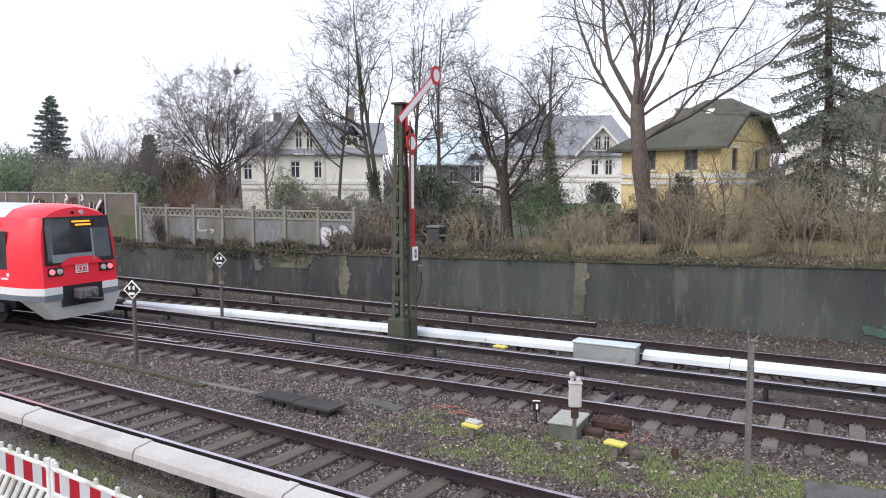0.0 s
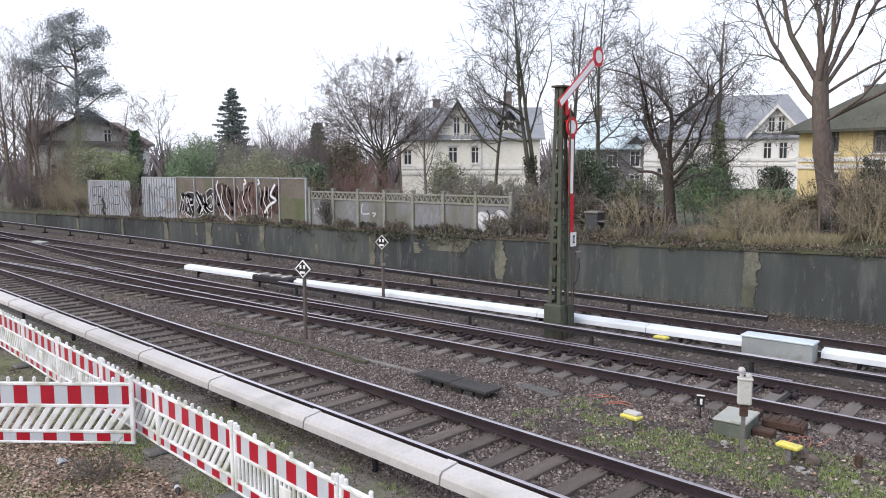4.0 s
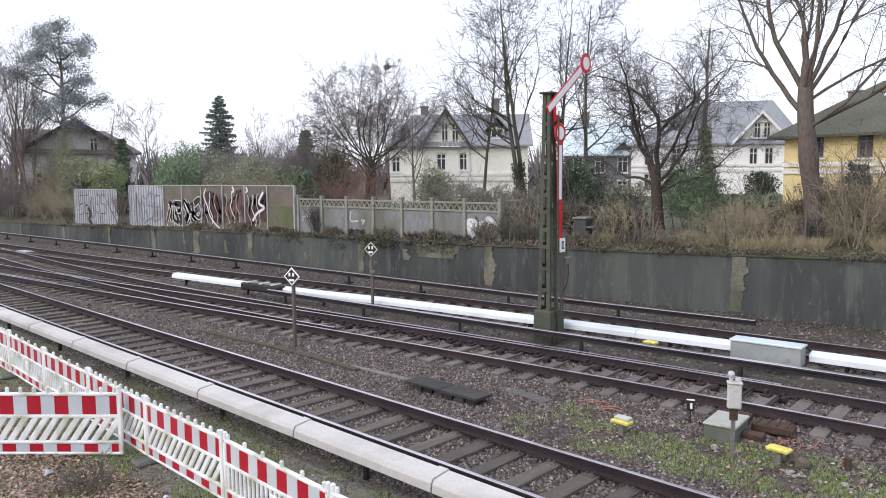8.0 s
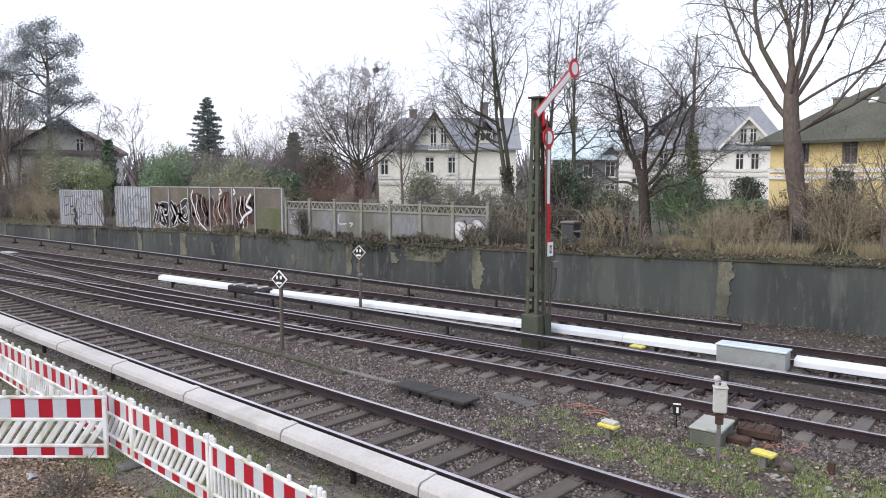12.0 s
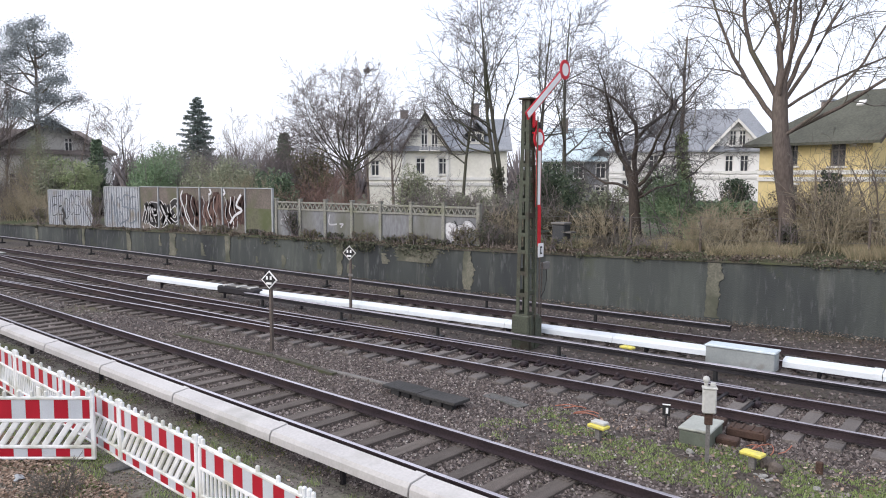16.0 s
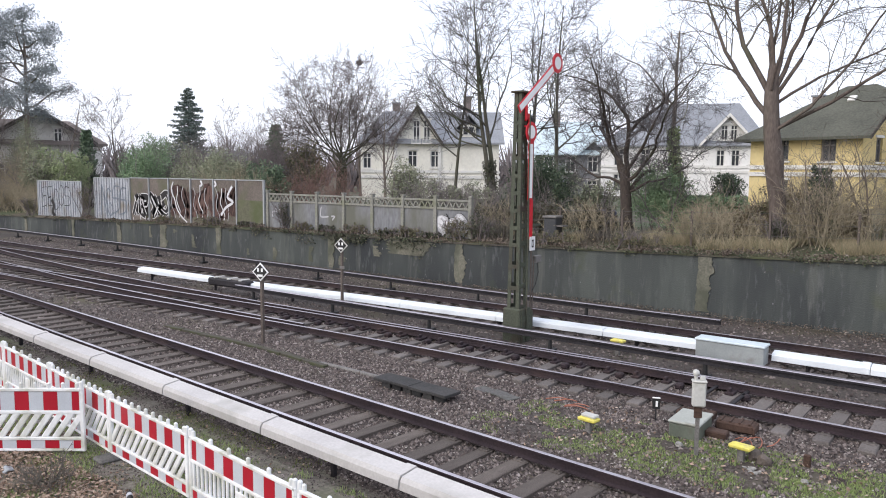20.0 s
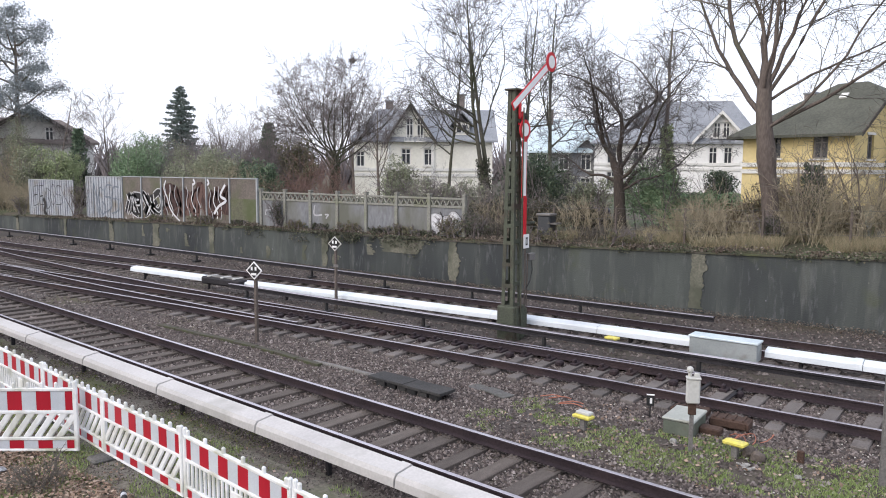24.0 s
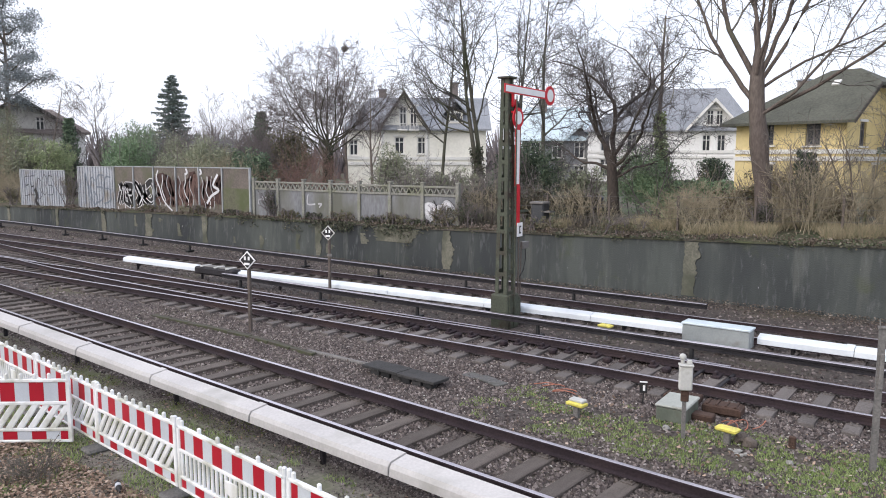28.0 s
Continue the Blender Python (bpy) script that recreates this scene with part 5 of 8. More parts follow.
def scrawl(rng, x0, x1, z0, z1, n, k=6):
    """Unreadable loops across a band."""
    out = []
    for i in range(n):
        cx = x0 + (i + 0.5) * (x1 - x0) / n
        w = (x1 - x0) / n * 0.55
        out.append([(cx + rng.uniform(-w, w), z0 + (z1 - z0) * rng.uniform(0, 1)) for _ in range(k)])
    return out


rng = np.random.default_rng(11)
fence_a = empty("metal_fence", None, "grey metal sheet fence panels covered in graffiti", "fence")


def sheet(x0, x1, z0a, z1a, material, ribs, label):
    p = link_mesh("panel", [(x0, FY, z0a), (x1, FY, z0a), (x1, FY, z1a), (x0, FY, z1a), (x0, FY + 0.03, z0a), (x1, FY + 0.03, z0a), (x1, FY + 0.03, z1a), (x0, FY + 0.03, z1a)],
                  [(0, 1, 2, 3), (4, 5, 6, 7), (0, 1, 5, 4), (1, 2, 6, 5), (2, 3, 7, 6), (3, 0, 4, 7)], material, fence_a, label)
    if ribs:
        for x in np.arange(x0 + 0.12, x1 - 0.05, ribs):
            part("rib", boxes(((x, FY - 0.02, (z0a + z1a) / 2), (ribs * 0.5, 0.04, z1a - z0a - 0.02))), material, p)
    part("top_rail", boxes((((x0 + x1) / 2, FY, z1a + 0.02), (x1 - x0, 0.07, 0.05))), M["fence_rail"], fence_a)
    part("post", boxes(((x0, FY - 0.03, (z0a + z1a) / 2), (0.07, 0.08, z1a - z0a + 0.05))), M["fence_rail"], fence_a)
    return p


GLYPHS = [[(1, 1), (0.2, 1), (0, 0.6), (0.9, 0.5), (1, 0.1), (0, 0)], [(0.9, 1), (0, 0.9), (0.1, 0.5), (0.7, 0.5), (0.1, 0.45), (0, 0), (0.9, 0.05)],
          [(0, 0), (0.05, 1), (0.9, 0.9), (0.8, 0.5), (0.2, 0.45), (0.95, 0)], [(0, 0), (0.4, 1), (0.6, 1), (1, 0)], [(0.1, 1), (0, 0), (0.6, 0.45), (1, 1), (0.5, 0.5), (1, 0)],
          [(0, 1), (0.5, 0.1), (0.7, 0.9), (1, 0)], [(0, 0.05), (0.1, 1), (0.5, 0.3), (0.9, 1), (1, 0)], [(0.9, 0.8), (0.4, 1), (0, 0.5), (0.4, 0), (1, 0.2), (0.6, 0.5)]]


def lettering(rng, x0, x1, z0, z1, n, order=None):
    """Distorted sprayed shapes that cannot be read."""
    out = []
    w = (x1 - x0) / n
    for i in range(n):
        g = GLYPHS[order[i] if order else rng.integers(0, len(GLYPHS))]
        sl, dz = rng.normal(0, 0.12), rng.uniform(-0.12, 0.12)
        out.append([(x0 + w * (i + 0.5) + w * 0.48 * (2 * a - 1) * rng.uniform(0.85, 1.15) + sl * (b - 0.5), z0 + dz + (z1 - z0) * b + rng.normal(0, 0.05)) for a, b in g])
    return out


p1 = sheet(-52.4, -46.6, 0.9, 3.3, M["panel_grey"], 0.3, "pale grey corrugated panel")
strokes(p1, FY - 0.045, lettering(rng, -51.8, -48.0, 1.6, 2.9, 5), M["paint_black"], 0.045)
strokes(p1, FY - 0.048, [[(-50.5, 2.1), (-50.2, 1.7), (-50.4, 1.3), (-50.1, 1.0)]], M["paint_black"], 0.3)
p2 = sheet(-44.9, -40.9, 1.1, 3.57, M["panel_grey"], 0.3, "pale grey corrugated panel")
strokes(p2, FY - 0.045, lettering(rng, -44.3, -41.3, 1.4, 3.0, 4), M["train_grey"], 0.09)
xsf = [-40.9, -38.9, -36.95, -34.9, -32.9, -31.0, -28.87]
sheets_b = []
for k in range(6):
    x0, x1 = xsf[k], xsf[k + 1]
    sheets_b.append(sheet(x0, x1, 1.15 + 0.03 * k, 3.6, M["panel_brown"], 0, "brown-grey weathered panel"))
for k in range(5):
    g0, g1 = max(xsf[k], -40.6), min(xsf[k + 1], -31.3)
    black = k < 2
    L_ = lettering(rng, g0 + 0.1, g1 - 0.05, 1.62 + 0.02 * k, 2.72 if black else 3.0, 2, ((5, 1), (4, 7), (2, 4), (6, 3), (5, 6))[k])
    L_ = [[(2 * sum(a for a, _ in l_) / len(l_) - a, b) for a, b in l_] for l_ in L_]
    if black:
        L_ += [[(a + 0.25, 4.2 - b) for a, b in l_[::-1][:4]] for l_ in L_[:1]]
        strokes(sheets_b[k], FY - 0.004, L_, M["paint_white"], 0.44)
        strokes(sheets_b[k], FY - 0.008, L_, M["paint_black"], 0.35)
        strokes(sheets_b[k], FY - 0.012, [[(a + 0.05, b - 0.04) for a, b in l_[1:5]] for l_ in L_], M["paint_white"], 0.05)
        strokes(sheets_b[k], FY - 0.014, [[(a - 0.07, b - 0.16), (a - 0.03, b - 0.36), (a + 0.05, b - 0.45)] for l_ in L_ for a, b in l_[::3]], M["paint_white"], 0.06)
    else:
        strokes(sheets_b[k], FY - 0.004, L_, M["paint_brown"], 0.58)
        strokes(sheets_b[k], FY - 0.008, [[(a + 0.2, b) for a, b in l_] for l_ in L_], M["paint_rust"] if k == 3 else M["paint_brown"], 0.24)
        for q in range(4):
            x = g0 + (q + 0.4) * (g1 - g0) / 4
            w_ = rng.uniform(0.08, 0.2)
            strokes(sheets_b[k], FY - 0.012 - 0.002 * q, [[(x + w_ * math.sin(1.7 * i + q) + 0.05 * i, 3.2 - 0.34 * i + rng.uniform(-0.05, 0.05)) for i in range(6)]], M["paint_white" if q == 1 else "paint_grey" if q % 2 == 0 else "paint_rust"], 0.045 if q != 1 else 0.06)
        strokes(sheets_b[k], FY - 0.022, [[(g0 + 0.1, 1.75), (g0 + 0.5, 2.0), (g0 + 0.9, 1.7), (g1 - 0.5, 2.05), (g1 - 0.1, 1.75)]], M["paint_rust"], 0.06)
strokes(sheets_b[4], FY - 0.026, [[(-31.35, 3.3), (-31.75, 2.75), (-31.3, 2.5), (-31.9, 2.2), (-32.3, 1.8)]], M["paint_white"], 0.14)
strokes(sheets_b[2], FY - 0.026, [[(-36.5, 3.45), (-36.7, 3.0), (-36.4, 2.5), (-36.2, 2.0), (-35.8, 1.6), (-35.3, 1.3)]], M["paint_white"], 0.09)
for x in (-34.0, -32.8):
    strokes(sheets_b[3], FY - 0.028, [[(x, 3.55), (x + 0.12, 3.35), (x - 0.1, 3.25)]], M["paint_white"], 0.12)
part("lower_board", boxes(((-29.95, FY - 0.012, 1.95), (2.05, 0.02, 1.35))), M["fence_low"], sheets_b[5], "mossy greenish lower board")
part("post", boxes(((-28.87, FY - 0.03, 2.4), (0.09, 0.1, 2.5))), M["fence_rail"], fence_a)

fence_b = empty("concrete_fence", None, "grey concrete panel fence with openwork top and mossy posts", "fence")
posts = list(np.arange(-28.6, -16.2, 1.71))
for k, x in enumerate(posts):
    z0 = wall_top(x) + 0.05
    part("post", boxes(((x, FY, (z0 + 3.05) / 2), (0.16, 0.16, 3.05 - z0 + 0.1), 0.015), ((x, FY, 3.13), (0.19, 0.19, 0.06), 0.01)), M["fence_moss"], fence_b, "mossy concrete post")
    if k == len(posts) - 1:
        break
    x1 = posts[k + 1]
    cx, w = (x + x1) / 2, x1 - x - 0.16
    pn = part("panel", boxes(((cx, FY + 0.02, (z0 + 2.62) / 2), (w, 0.05, 2.62 - z0))), M["concrete_fence"], fence_b)
    part("rail", boxes(((cx, FY, 2.66), (w, 0.1, 0.09), 0.01)), M["fence_moss"], fence_b)
    part("rail", boxes(((cx, FY, 2.98), (w, 0.1, 0.08), 0.01)), M["fence_moss"], fence_b)
    for j in range(10):
        part("baluster", boxes(((x + 0.08 + (j + 0.5) * w / 10, FY, 2.82), (0.05, 0.06, 0.29), 0.0, Matrix.Rotation(radians(30 if j % 2 else -30), 4, "Y"))), M["fence_moss"], fence_b)
    if k == 6:
        # pale bubble shapes with a thin dark edge
        for i, (bx, bz, rx, rz, ph) in enumerate(((cx - 0.48, 2.02, 0.34, 0.42, 0.4), (cx + 0.40, 2.06, 0.38, 0.40, 2.0), (cx - 0.05, 1.98, 0.28, 0.30, 4.0))):
            blot(pn, FY - 0.009 - 0.006 * i, bx + 0.02, bz - 0.02, rx + 0.035, rz + 0.035, ph, M["paint_black"])
            blot(pn, FY - 0.012 - 0.006 * i, bx, bz, rx, rz, ph, M["paint_grey"])
            blot(pn, FY - 0.0135 - 0.006 * i, bx - 0.04, bz + 0.06, rx * 0.72, rz * 0.66, ph + 1, M["paint_white"])
        for i in range(4):
            x_ = cx - 0.55 + 0.33 * i
            strokes(pn, FY - 0.03 - 0.002 * i, [[(x_, 2.3 - 0.1 * (i % 2)), (x_ + 0.12, 2.1), (x_ + 0.02, 1.82), (x_ + 0.1, 1.6)]], M["paint_grey"], 0.09)
        strokes(pn, FY - 0.04, [[(cx - 0.3, 2.46), (cx - 0.16, 2.2), (cx - 0.22, 1.9)]], M["paint_black"], 0.05)
    elif k in (0, 2):
        strokes(pn, FY - 0.009, scrawl(rng, cx - 0.6, cx + 0.5, 1.9, 2.5, 2, 4), M["paint_grey"], 0.07)

# wire fence in the shrubs towards the near end
fence_c = empty("wire_fence", None, "low wire fence on thin posts among dry shrubs", "fence")
for x in np.arange(-15.5, 10, 2.4):
    z0 = garden(x, 24.1)
    part("post", boxes(((x, 24.1, z0 + 0.55), (0.06, 0.06, 1.2))), M["post_brown"], fence_c)
for z in (0.4, 0.75, 1.1):
    V, F = tubes_mesh([np.array([(x, 24.1, garden(x, 24.1) + z, 0.006) for x in np.arange(-15.5, 10.2, 1.2)])], 4)
    fast_mesh("wire", V, F, M["post_grey"], fence_c)


# ---- houses ----
def wall_sheet(bm, w, h, t, holes, at, z0=0.0, along="x"):
    """A thick wall in one connected piece with openings through it: holes are (x0, x1, z0, z1)."""
    xs_ = sorted({-w / 2, w / 2, *[v for a in holes for v in a[:2]]})
    zs_ = sorted({0.0, h, *[v for a in holes for v in a[2:]]})
    made = {}

    def vert(i, j, k):
        if (i, j, k) not in made:
            u, v = xs_[i], (k - 0.5) * t
            made[i, j, k] = bm.verts.new((at[0] + u, at[1] + v, z0 + zs_[j]) if along == "x" else (at[0] + v, at[1] + u, z0 + zs_[j]))
        return made[i, j, k]

    def solid(i, j):
        if not (0 <= i < len(xs_) - 1 and 0 <= j < len(zs_) - 1):
            return False
        cx, cz = (xs_[i] + xs_[i + 1]) / 2, (zs_[j] + zs_[j + 1]) / 2
        return not any(a[0] < cx < a[1] and a[2] < cz < a[3] for a in holes)

    for i in range(len(xs_) - 1):
        for j in range(len(zs_) - 1):
            if not solid(i, j):
                continue
            ring_ = ((i, j), (i + 1, j), (i + 1, j + 1), (i, j + 1))
            for k in (0, 1):
                bm.faces.new([vert(a, b, k) for a, b in (ring_ if k == 0 else ring_[::-1])])
            for q, (di, dj) in enumerate(((0, -1), (1, 0), (0, 1), (-1, 0))):
                if not solid(i + di, j + dj):
                    a, b = ring_[q], ring_[(q + 1) % 4]
                    bm.faces.new((vert(*a, 0), vert(*a, 1), vert(*b, 1), vert(*b, 0)))
    bmesh.ops.recalc_face_normals(bm, faces=bm.faces)


def window_unit(parent, x, z, w, h, y, bars=True, shutters=False, along="x", x_at=0.0, trim=True, bars_mat="trim_white"):
    turn = None if along == "x" else Matrix.Translation((x_at, 0, 0)) @ Matrix.Rotation(radians(90), 4, "Z") @ Matrix.Translation((0, -y, 0))

    def put(name, bm, material, parent_, label=""):
        if turn:
            bm.transform(turn)
        return part(name, bm, material, parent_, label)

    wd = put("window", ring(bmesh.new(), (x, y - 0.02, z), w, h, 0.1, 0.1), M[bars_mat], parent, "framed window")
    put("glazing_bar", boxes(((x, y - 0.02, z), (0.09, 0.09, h - 0.2))), M[bars_mat], wd)
    put("glazing_bar", boxes(((x, y - 0.02, z + h * 0.2), (w - 0.2, 0.085, 0.08))), M[bars_mat], wd)
    put("pane", boxes(((x, y + 0.03, z), (w - 0.1, 0.03, h - 0.1))), M["window_dark"], wd, "dark glass pane")
    if trim:
        put("sill", boxes(((x, y - 0.22, z - h / 2 - 0.06), (w + 0.3, 0.25, 0.1))), M["trim_white"], wd)
        put("head", boxes(((x, y - 0.19, z + h / 2 + 0.1), (w + 0.3, 0.12, 0.16))), M["trim_white"], wd)


def roof_slab(parent, name, pts, t, material, label=""):
    """A thick sloping slab from four or three corners."""
    bm = bmesh.new()
    a = [bm.verts.new(p) for p in pts]
    b = [bm.verts.new((p[0], p[1], p[2] - t)) for p in pts]
    bm.faces.new(a)
    bm.faces.new(b[::-1])
    k = len(pts)
    for i in range(k):
        bm.faces.new((a[i], b[i], b[(i + 1) % k], a[(i + 1) % k]))
    bmesh.ops.recalc_face_normals(bm, faces=bm.faces)
    return part(name, bm, material, parent, label)


def villa(m, w, d, h, rise, render, roofm, label, holes, gable=None, side=None, hip=(0.0, 0.0), chimneys=(), over=0.5, band=None, eave=None, upper=(), skylights=(), half=None, bars_mat="trim_white"):
    """House: local x along the front, -y towards the viewer; ridge along x; an optional front gable (x0, x1, rise)."""
    hs = empty("house", m, label, "house")
    bm = bmesh.new()
    wall_sheet(bm, w, h, 0.35, [(x - a / 2, x + a / 2, z - b / 2, z + b / 2) for x, z, a, b in holes], (0, -d / 2 + 0.175))
    part("wall", bm, render, hs)
    bm = bmesh.new()
    wall_sheet(bm, w, h, 0.35, [], (0, d / 2 - 0.175))
    part("wall", bm, render, hs)
    for s in (-1, 1):
        bm = bmesh.new()
        sh = [(y - a / 2, y + a / 2, z - b / 2, z + b / 2) for y, z, a, b in (side or [])] if s > 0 else []
        wall_sheet(bm, d - 0.7, h, 0.35, sh, (s * (w / 2 - 0.175), 0), along="y")
        part("wall", bm, render, hs)
    for s in (-1, 1):
        if half and s > 0:
            # gable cut off below the ridge
            f = half[1]
            bm, vs = bmesh.new(), []
            for q in (0, 0.35):
                x = w / 2 - q
                vs += [bm.verts.new((x, -d / 2 + 0.02, h - 0.14)), bm.verts.new((x, d / 2 - 0.02, h - 0.14)), bm.verts.new((x, d / 2 * (1 - f), h + rise * f - 0.16)), bm.verts.new((x, -d / 2 * (1 - f), h + rise * f - 0.16))]
            for fc in ((0, 1, 2, 3), (7, 6, 5, 4), (0, 4, 5, 1), (1, 5, 6, 2), (2, 6, 7, 3), (3, 7, 4, 0)):
                bm.faces.new([vs[i] for i in fc])
            part("gable", bm, render, hs)
        elif not hip[s > 0]:
            bm, vs = bmesh.new(), []
            for q in (0, 0.35):
                x = s * (w / 2 - q)
                vs += [bm.verts.new((x, -d / 2 + 0.02, h - 0.14)), bm.verts.new((x, d / 2 - 0.02, h - 0.14)), bm.verts.new((x, 0, h + rise - 0.16))]
            for f in ((0, 1, 2), (3, 5, 4), (0, 3, 4, 1), (1, 4, 5, 2), (2, 5, 3, 0)):
                bm.faces.new([vs[i] for i in f])
            part("gable", bm, render, hs)
    if gable:
        g0, g1, gr = gable
        bm, vs = bmesh.new(), []
        for y in (-d / 2 - 0.02, -d / 2 + 0.33):
            vs += [bm.verts.new((g0, y, h)), bm.verts.new((g1, y, h)), bm.verts.new(((g0 + g1) / 2, y, h + gr))]
        for f in ((0, 1, 2), (3, 5, 4), (0, 3, 4, 1), (1, 4, 5, 2), (2, 5, 3, 0)):
            bm.faces.new([vs[i] for i in f])
        part("gable", bm, render, hs)
    for x, z, a, b in holes:
        window_unit(hs, x, z, a, b, -d / 2 + 0.2, bars_mat=bars_mat)
    for x, z, a, b in upper:
        window_unit(hs, x, z, a, b, -d / 2 - 0.06)
    for y, z, a, b in side or []:
        window_unit(hs, y, z, a, b, w / 2 - 0.2, along="y", x_at=w / 2 - 0.2, bars_mat=bars_mat)
    e = over * rise / (d / 2)
    x0, x1 = -w / 2 - over, w / 2 + over
    hl, hr = hip
    for s in (-1, 1):
        top = [(x1 - half[0], 0, h + rise), (x0 + hl, 0, h + rise)] if half else [(x1 - hr, 0, h + rise), (x0 + hl, 0, h + rise)]
        cut_ = [(x1, s * d / 2 * (1 - half[1]), h + rise * half[1])] if half else []
        roof_slab(hs, "roof", [(x0, s * (d / 2 + over), h - e), (x1, s * (d / 2 + over), h - e), *cut_, *top], 0.18, roofm)
    if half:
        yc, zc = d / 2 * (1 - half[1]), h + rise * half[1]
        roof_slab(hs, "roof", [(x1, -yc, zc), (x1, yc, zc), (x1 - half[0], 0, h + rise)], 0.18, roofm)
        for s in (-1, 1):
            roof_slab(hs, "barge_board", [(x1 + 0.02, s * (d / 2 + over), h - e + 0.03), (x1 + 0.02, s * yc, zc + 0.03), (x1 - 0.05, s * yc, zc + 0.03), (x1 - 0.05, s * (d / 2 + over), h - e + 0.03)], 0.26, eave or M["eave_dark"])
    for s in (-1, 1):
        if hip[s > 0]:
            xe, xr = (x0, x0 + hl) if s < 0 else (x1, x1 - hr)
            roof_slab(hs, "roof", [(xe, -d / 2 - over, h - e), (xe, d / 2 + over, h - e), (xr, 0, h + rise)], 0.18, roofm)
    if gable:
        g0, g1, gr = gable
        gc, go = (g0 + g1) / 2, 0.45
        back = -d / 2 + (gr / rise) * d / 2
        for s in (-1, 1):
            ge = gc + s * ((g1 - g0) / 2 + go)
            ez = h - go * gr / ((g1 - g0) / 2)
            roof_slab(hs, "gable_roof", [(ge, -d / 2 - 0.7, ez + 0.08), (gc, -d / 2 - 0.7, h + gr + 0.12), (gc, back + 0.6, h + gr + 0.12), (ge, -d / 2 + 0.4, ez + 0.08)], 0.2, roofm)
            roof_slab(hs, "barge_board", [(ge, -d / 2 - 0.76, ez + 0.12), (gc, -d / 2 - 0.76, h + gr + 0.16), (gc, -d / 2 - 0.69, h + gr + 0.16), (ge, -d / 2 - 0.69, ez + 0.12)], 0.4, eave or M["eave_dark"])
    for x, f in skylights:
        u = math.atan2(rise, d / 2)
        part("skylight", boxes(((x, -d / 2 * (1 - f), h + rise * f + 0.06), (0.45, 0.55, 0.1), 0.0, Matrix.Rotation(u, 4, "X"))), M["trim_white"], hs, "small pale skylight")
    for z in band or ():
        part("band", boxes(((0, -d / 2 - 0.05, z), (w + 0.1, 0.12, 0.28))), M["trim_white"], hs, "projecting white band")
        part("band", boxes(((w / 2 + 0.05, 0, z), (0.12, d, 0.28))), M["trim_white"], hs)
    for x, y, z in chimneys:
        ch = part("chimney", boxes(((x, y, z), (0.8, 0.6, 1.8))), M["brick"], hs, "brick chimney")
        part("chimney_cap", boxes(((x, y, z + 0.95), (0.95, 0.75, 0.12))), M["slate"], ch)
    return hs


def bearing(px, py, turn):
    """Pose at (px, py) on the garden ground, facing the camera, turned by some degrees."""
    return pose(px, py, garden(px, py) - 0.1, 0, 0, math.degrees(math.atan2(-px, py)) + turn)


# cream villa with the front gable
cream_villa = villa(bearing(-49.8, 62.6, 0), 13.9, 9.0, 6.2, 3.05, M["cream"], M["slate"], "cream rendered villa with slate roof and front gable",
      [(-6.3, 4.0, 0.85, 1.6), (-1.74, 4.2, 0.95, 1.7), (0.53, 4.2, 0.95, 1.7), (-1.8, 1.2, 0.9, 1.5), (0.6, 1.2, 0.9, 1.5)], gable=(-3.45, 0.95, 3.25),
      chimneys=[(-3.6, 0.6, 9.2), (3.95, 0.2, 9.9)], band=(2.94, 2.4), eave=M["eave_dark"], hip=(2.6, 0.0), upper=[(-1.36, 6.95, 0.72, 2.2), (-0.32, 6.95, 0.72, 2.2)])
for x in (-1.4, -0.28):
    bal = part("balcony", boxes(((x, -4.78, 5.72), (0.98, 0.6, 0.12), 0.02), ((x - 0.3, -4.7, 5.58), (0.12, 0.4, 0.2), 0.02), ((x + 0.3, -4.7, 5.58), (0.12, 0.4, 0.2), 0.02)), M["trim_white"], cream_villa, "small white window balcony")
    part("handrail", boxes(((x, -5.05, 6.35), (0.98, 0.05, 0.05)), ((x - 0.47, -4.8, 6.35), (0.05, 0.55, 0.05)), ((x + 0.47, -4.8, 6.35), (0.05, 0.55, 0.05))), M["trim_white"], bal)
    for k in range(8):
        part("rod", boxes(((x - 0.46 + 0.131 * k, -5.05, 6.05), (0.03, 0.03, 0.6))), M["trim_white"], bal)
# corner strips, eaves moulding and the dormer of the cream villa
for x in (-3.45, 0.95):
    part("corner_strip", boxes(((x, -4.56, 3.3), (0.34, 0.14, 5.7), 0.02)), M["trim_white"], cream_villa)
part("eaves_moulding", boxes(((4.2, -4.58, 5.95), (5.6, 0.18, 0.24), 0.03)), M["trim_white"], cream_villa)
dm = part("dormer", boxes(((3.85, -3.6, 7.05), (1.5, 1.3, 1.25))), M["cream"], cream_villa, "small roof dormer")
part("dormer_window", boxes(((3.85, -4.28, 7.05), (1.15, 0.06, 0.95), 0.01)), M["trim_white"], dm, "white dormer window frame")
for q in (-0.28, 0.28):
    part("pane", boxes(((3.85 + q, -4.32, 7.05), (0.40, 0.04, 0.72))), M["window_dark"], dm)
for s in (-1, 1):
    roof_slab(cream_villa, "dormer_roof", [(3.85 + s * 1.15, -4.7, 7.5), (3.85, -4.7, 8.75), (3.85, -1.2, 8.75), (3.85 + s * 1.15, -2.4, 7.5)], 0.14, M["slate"])
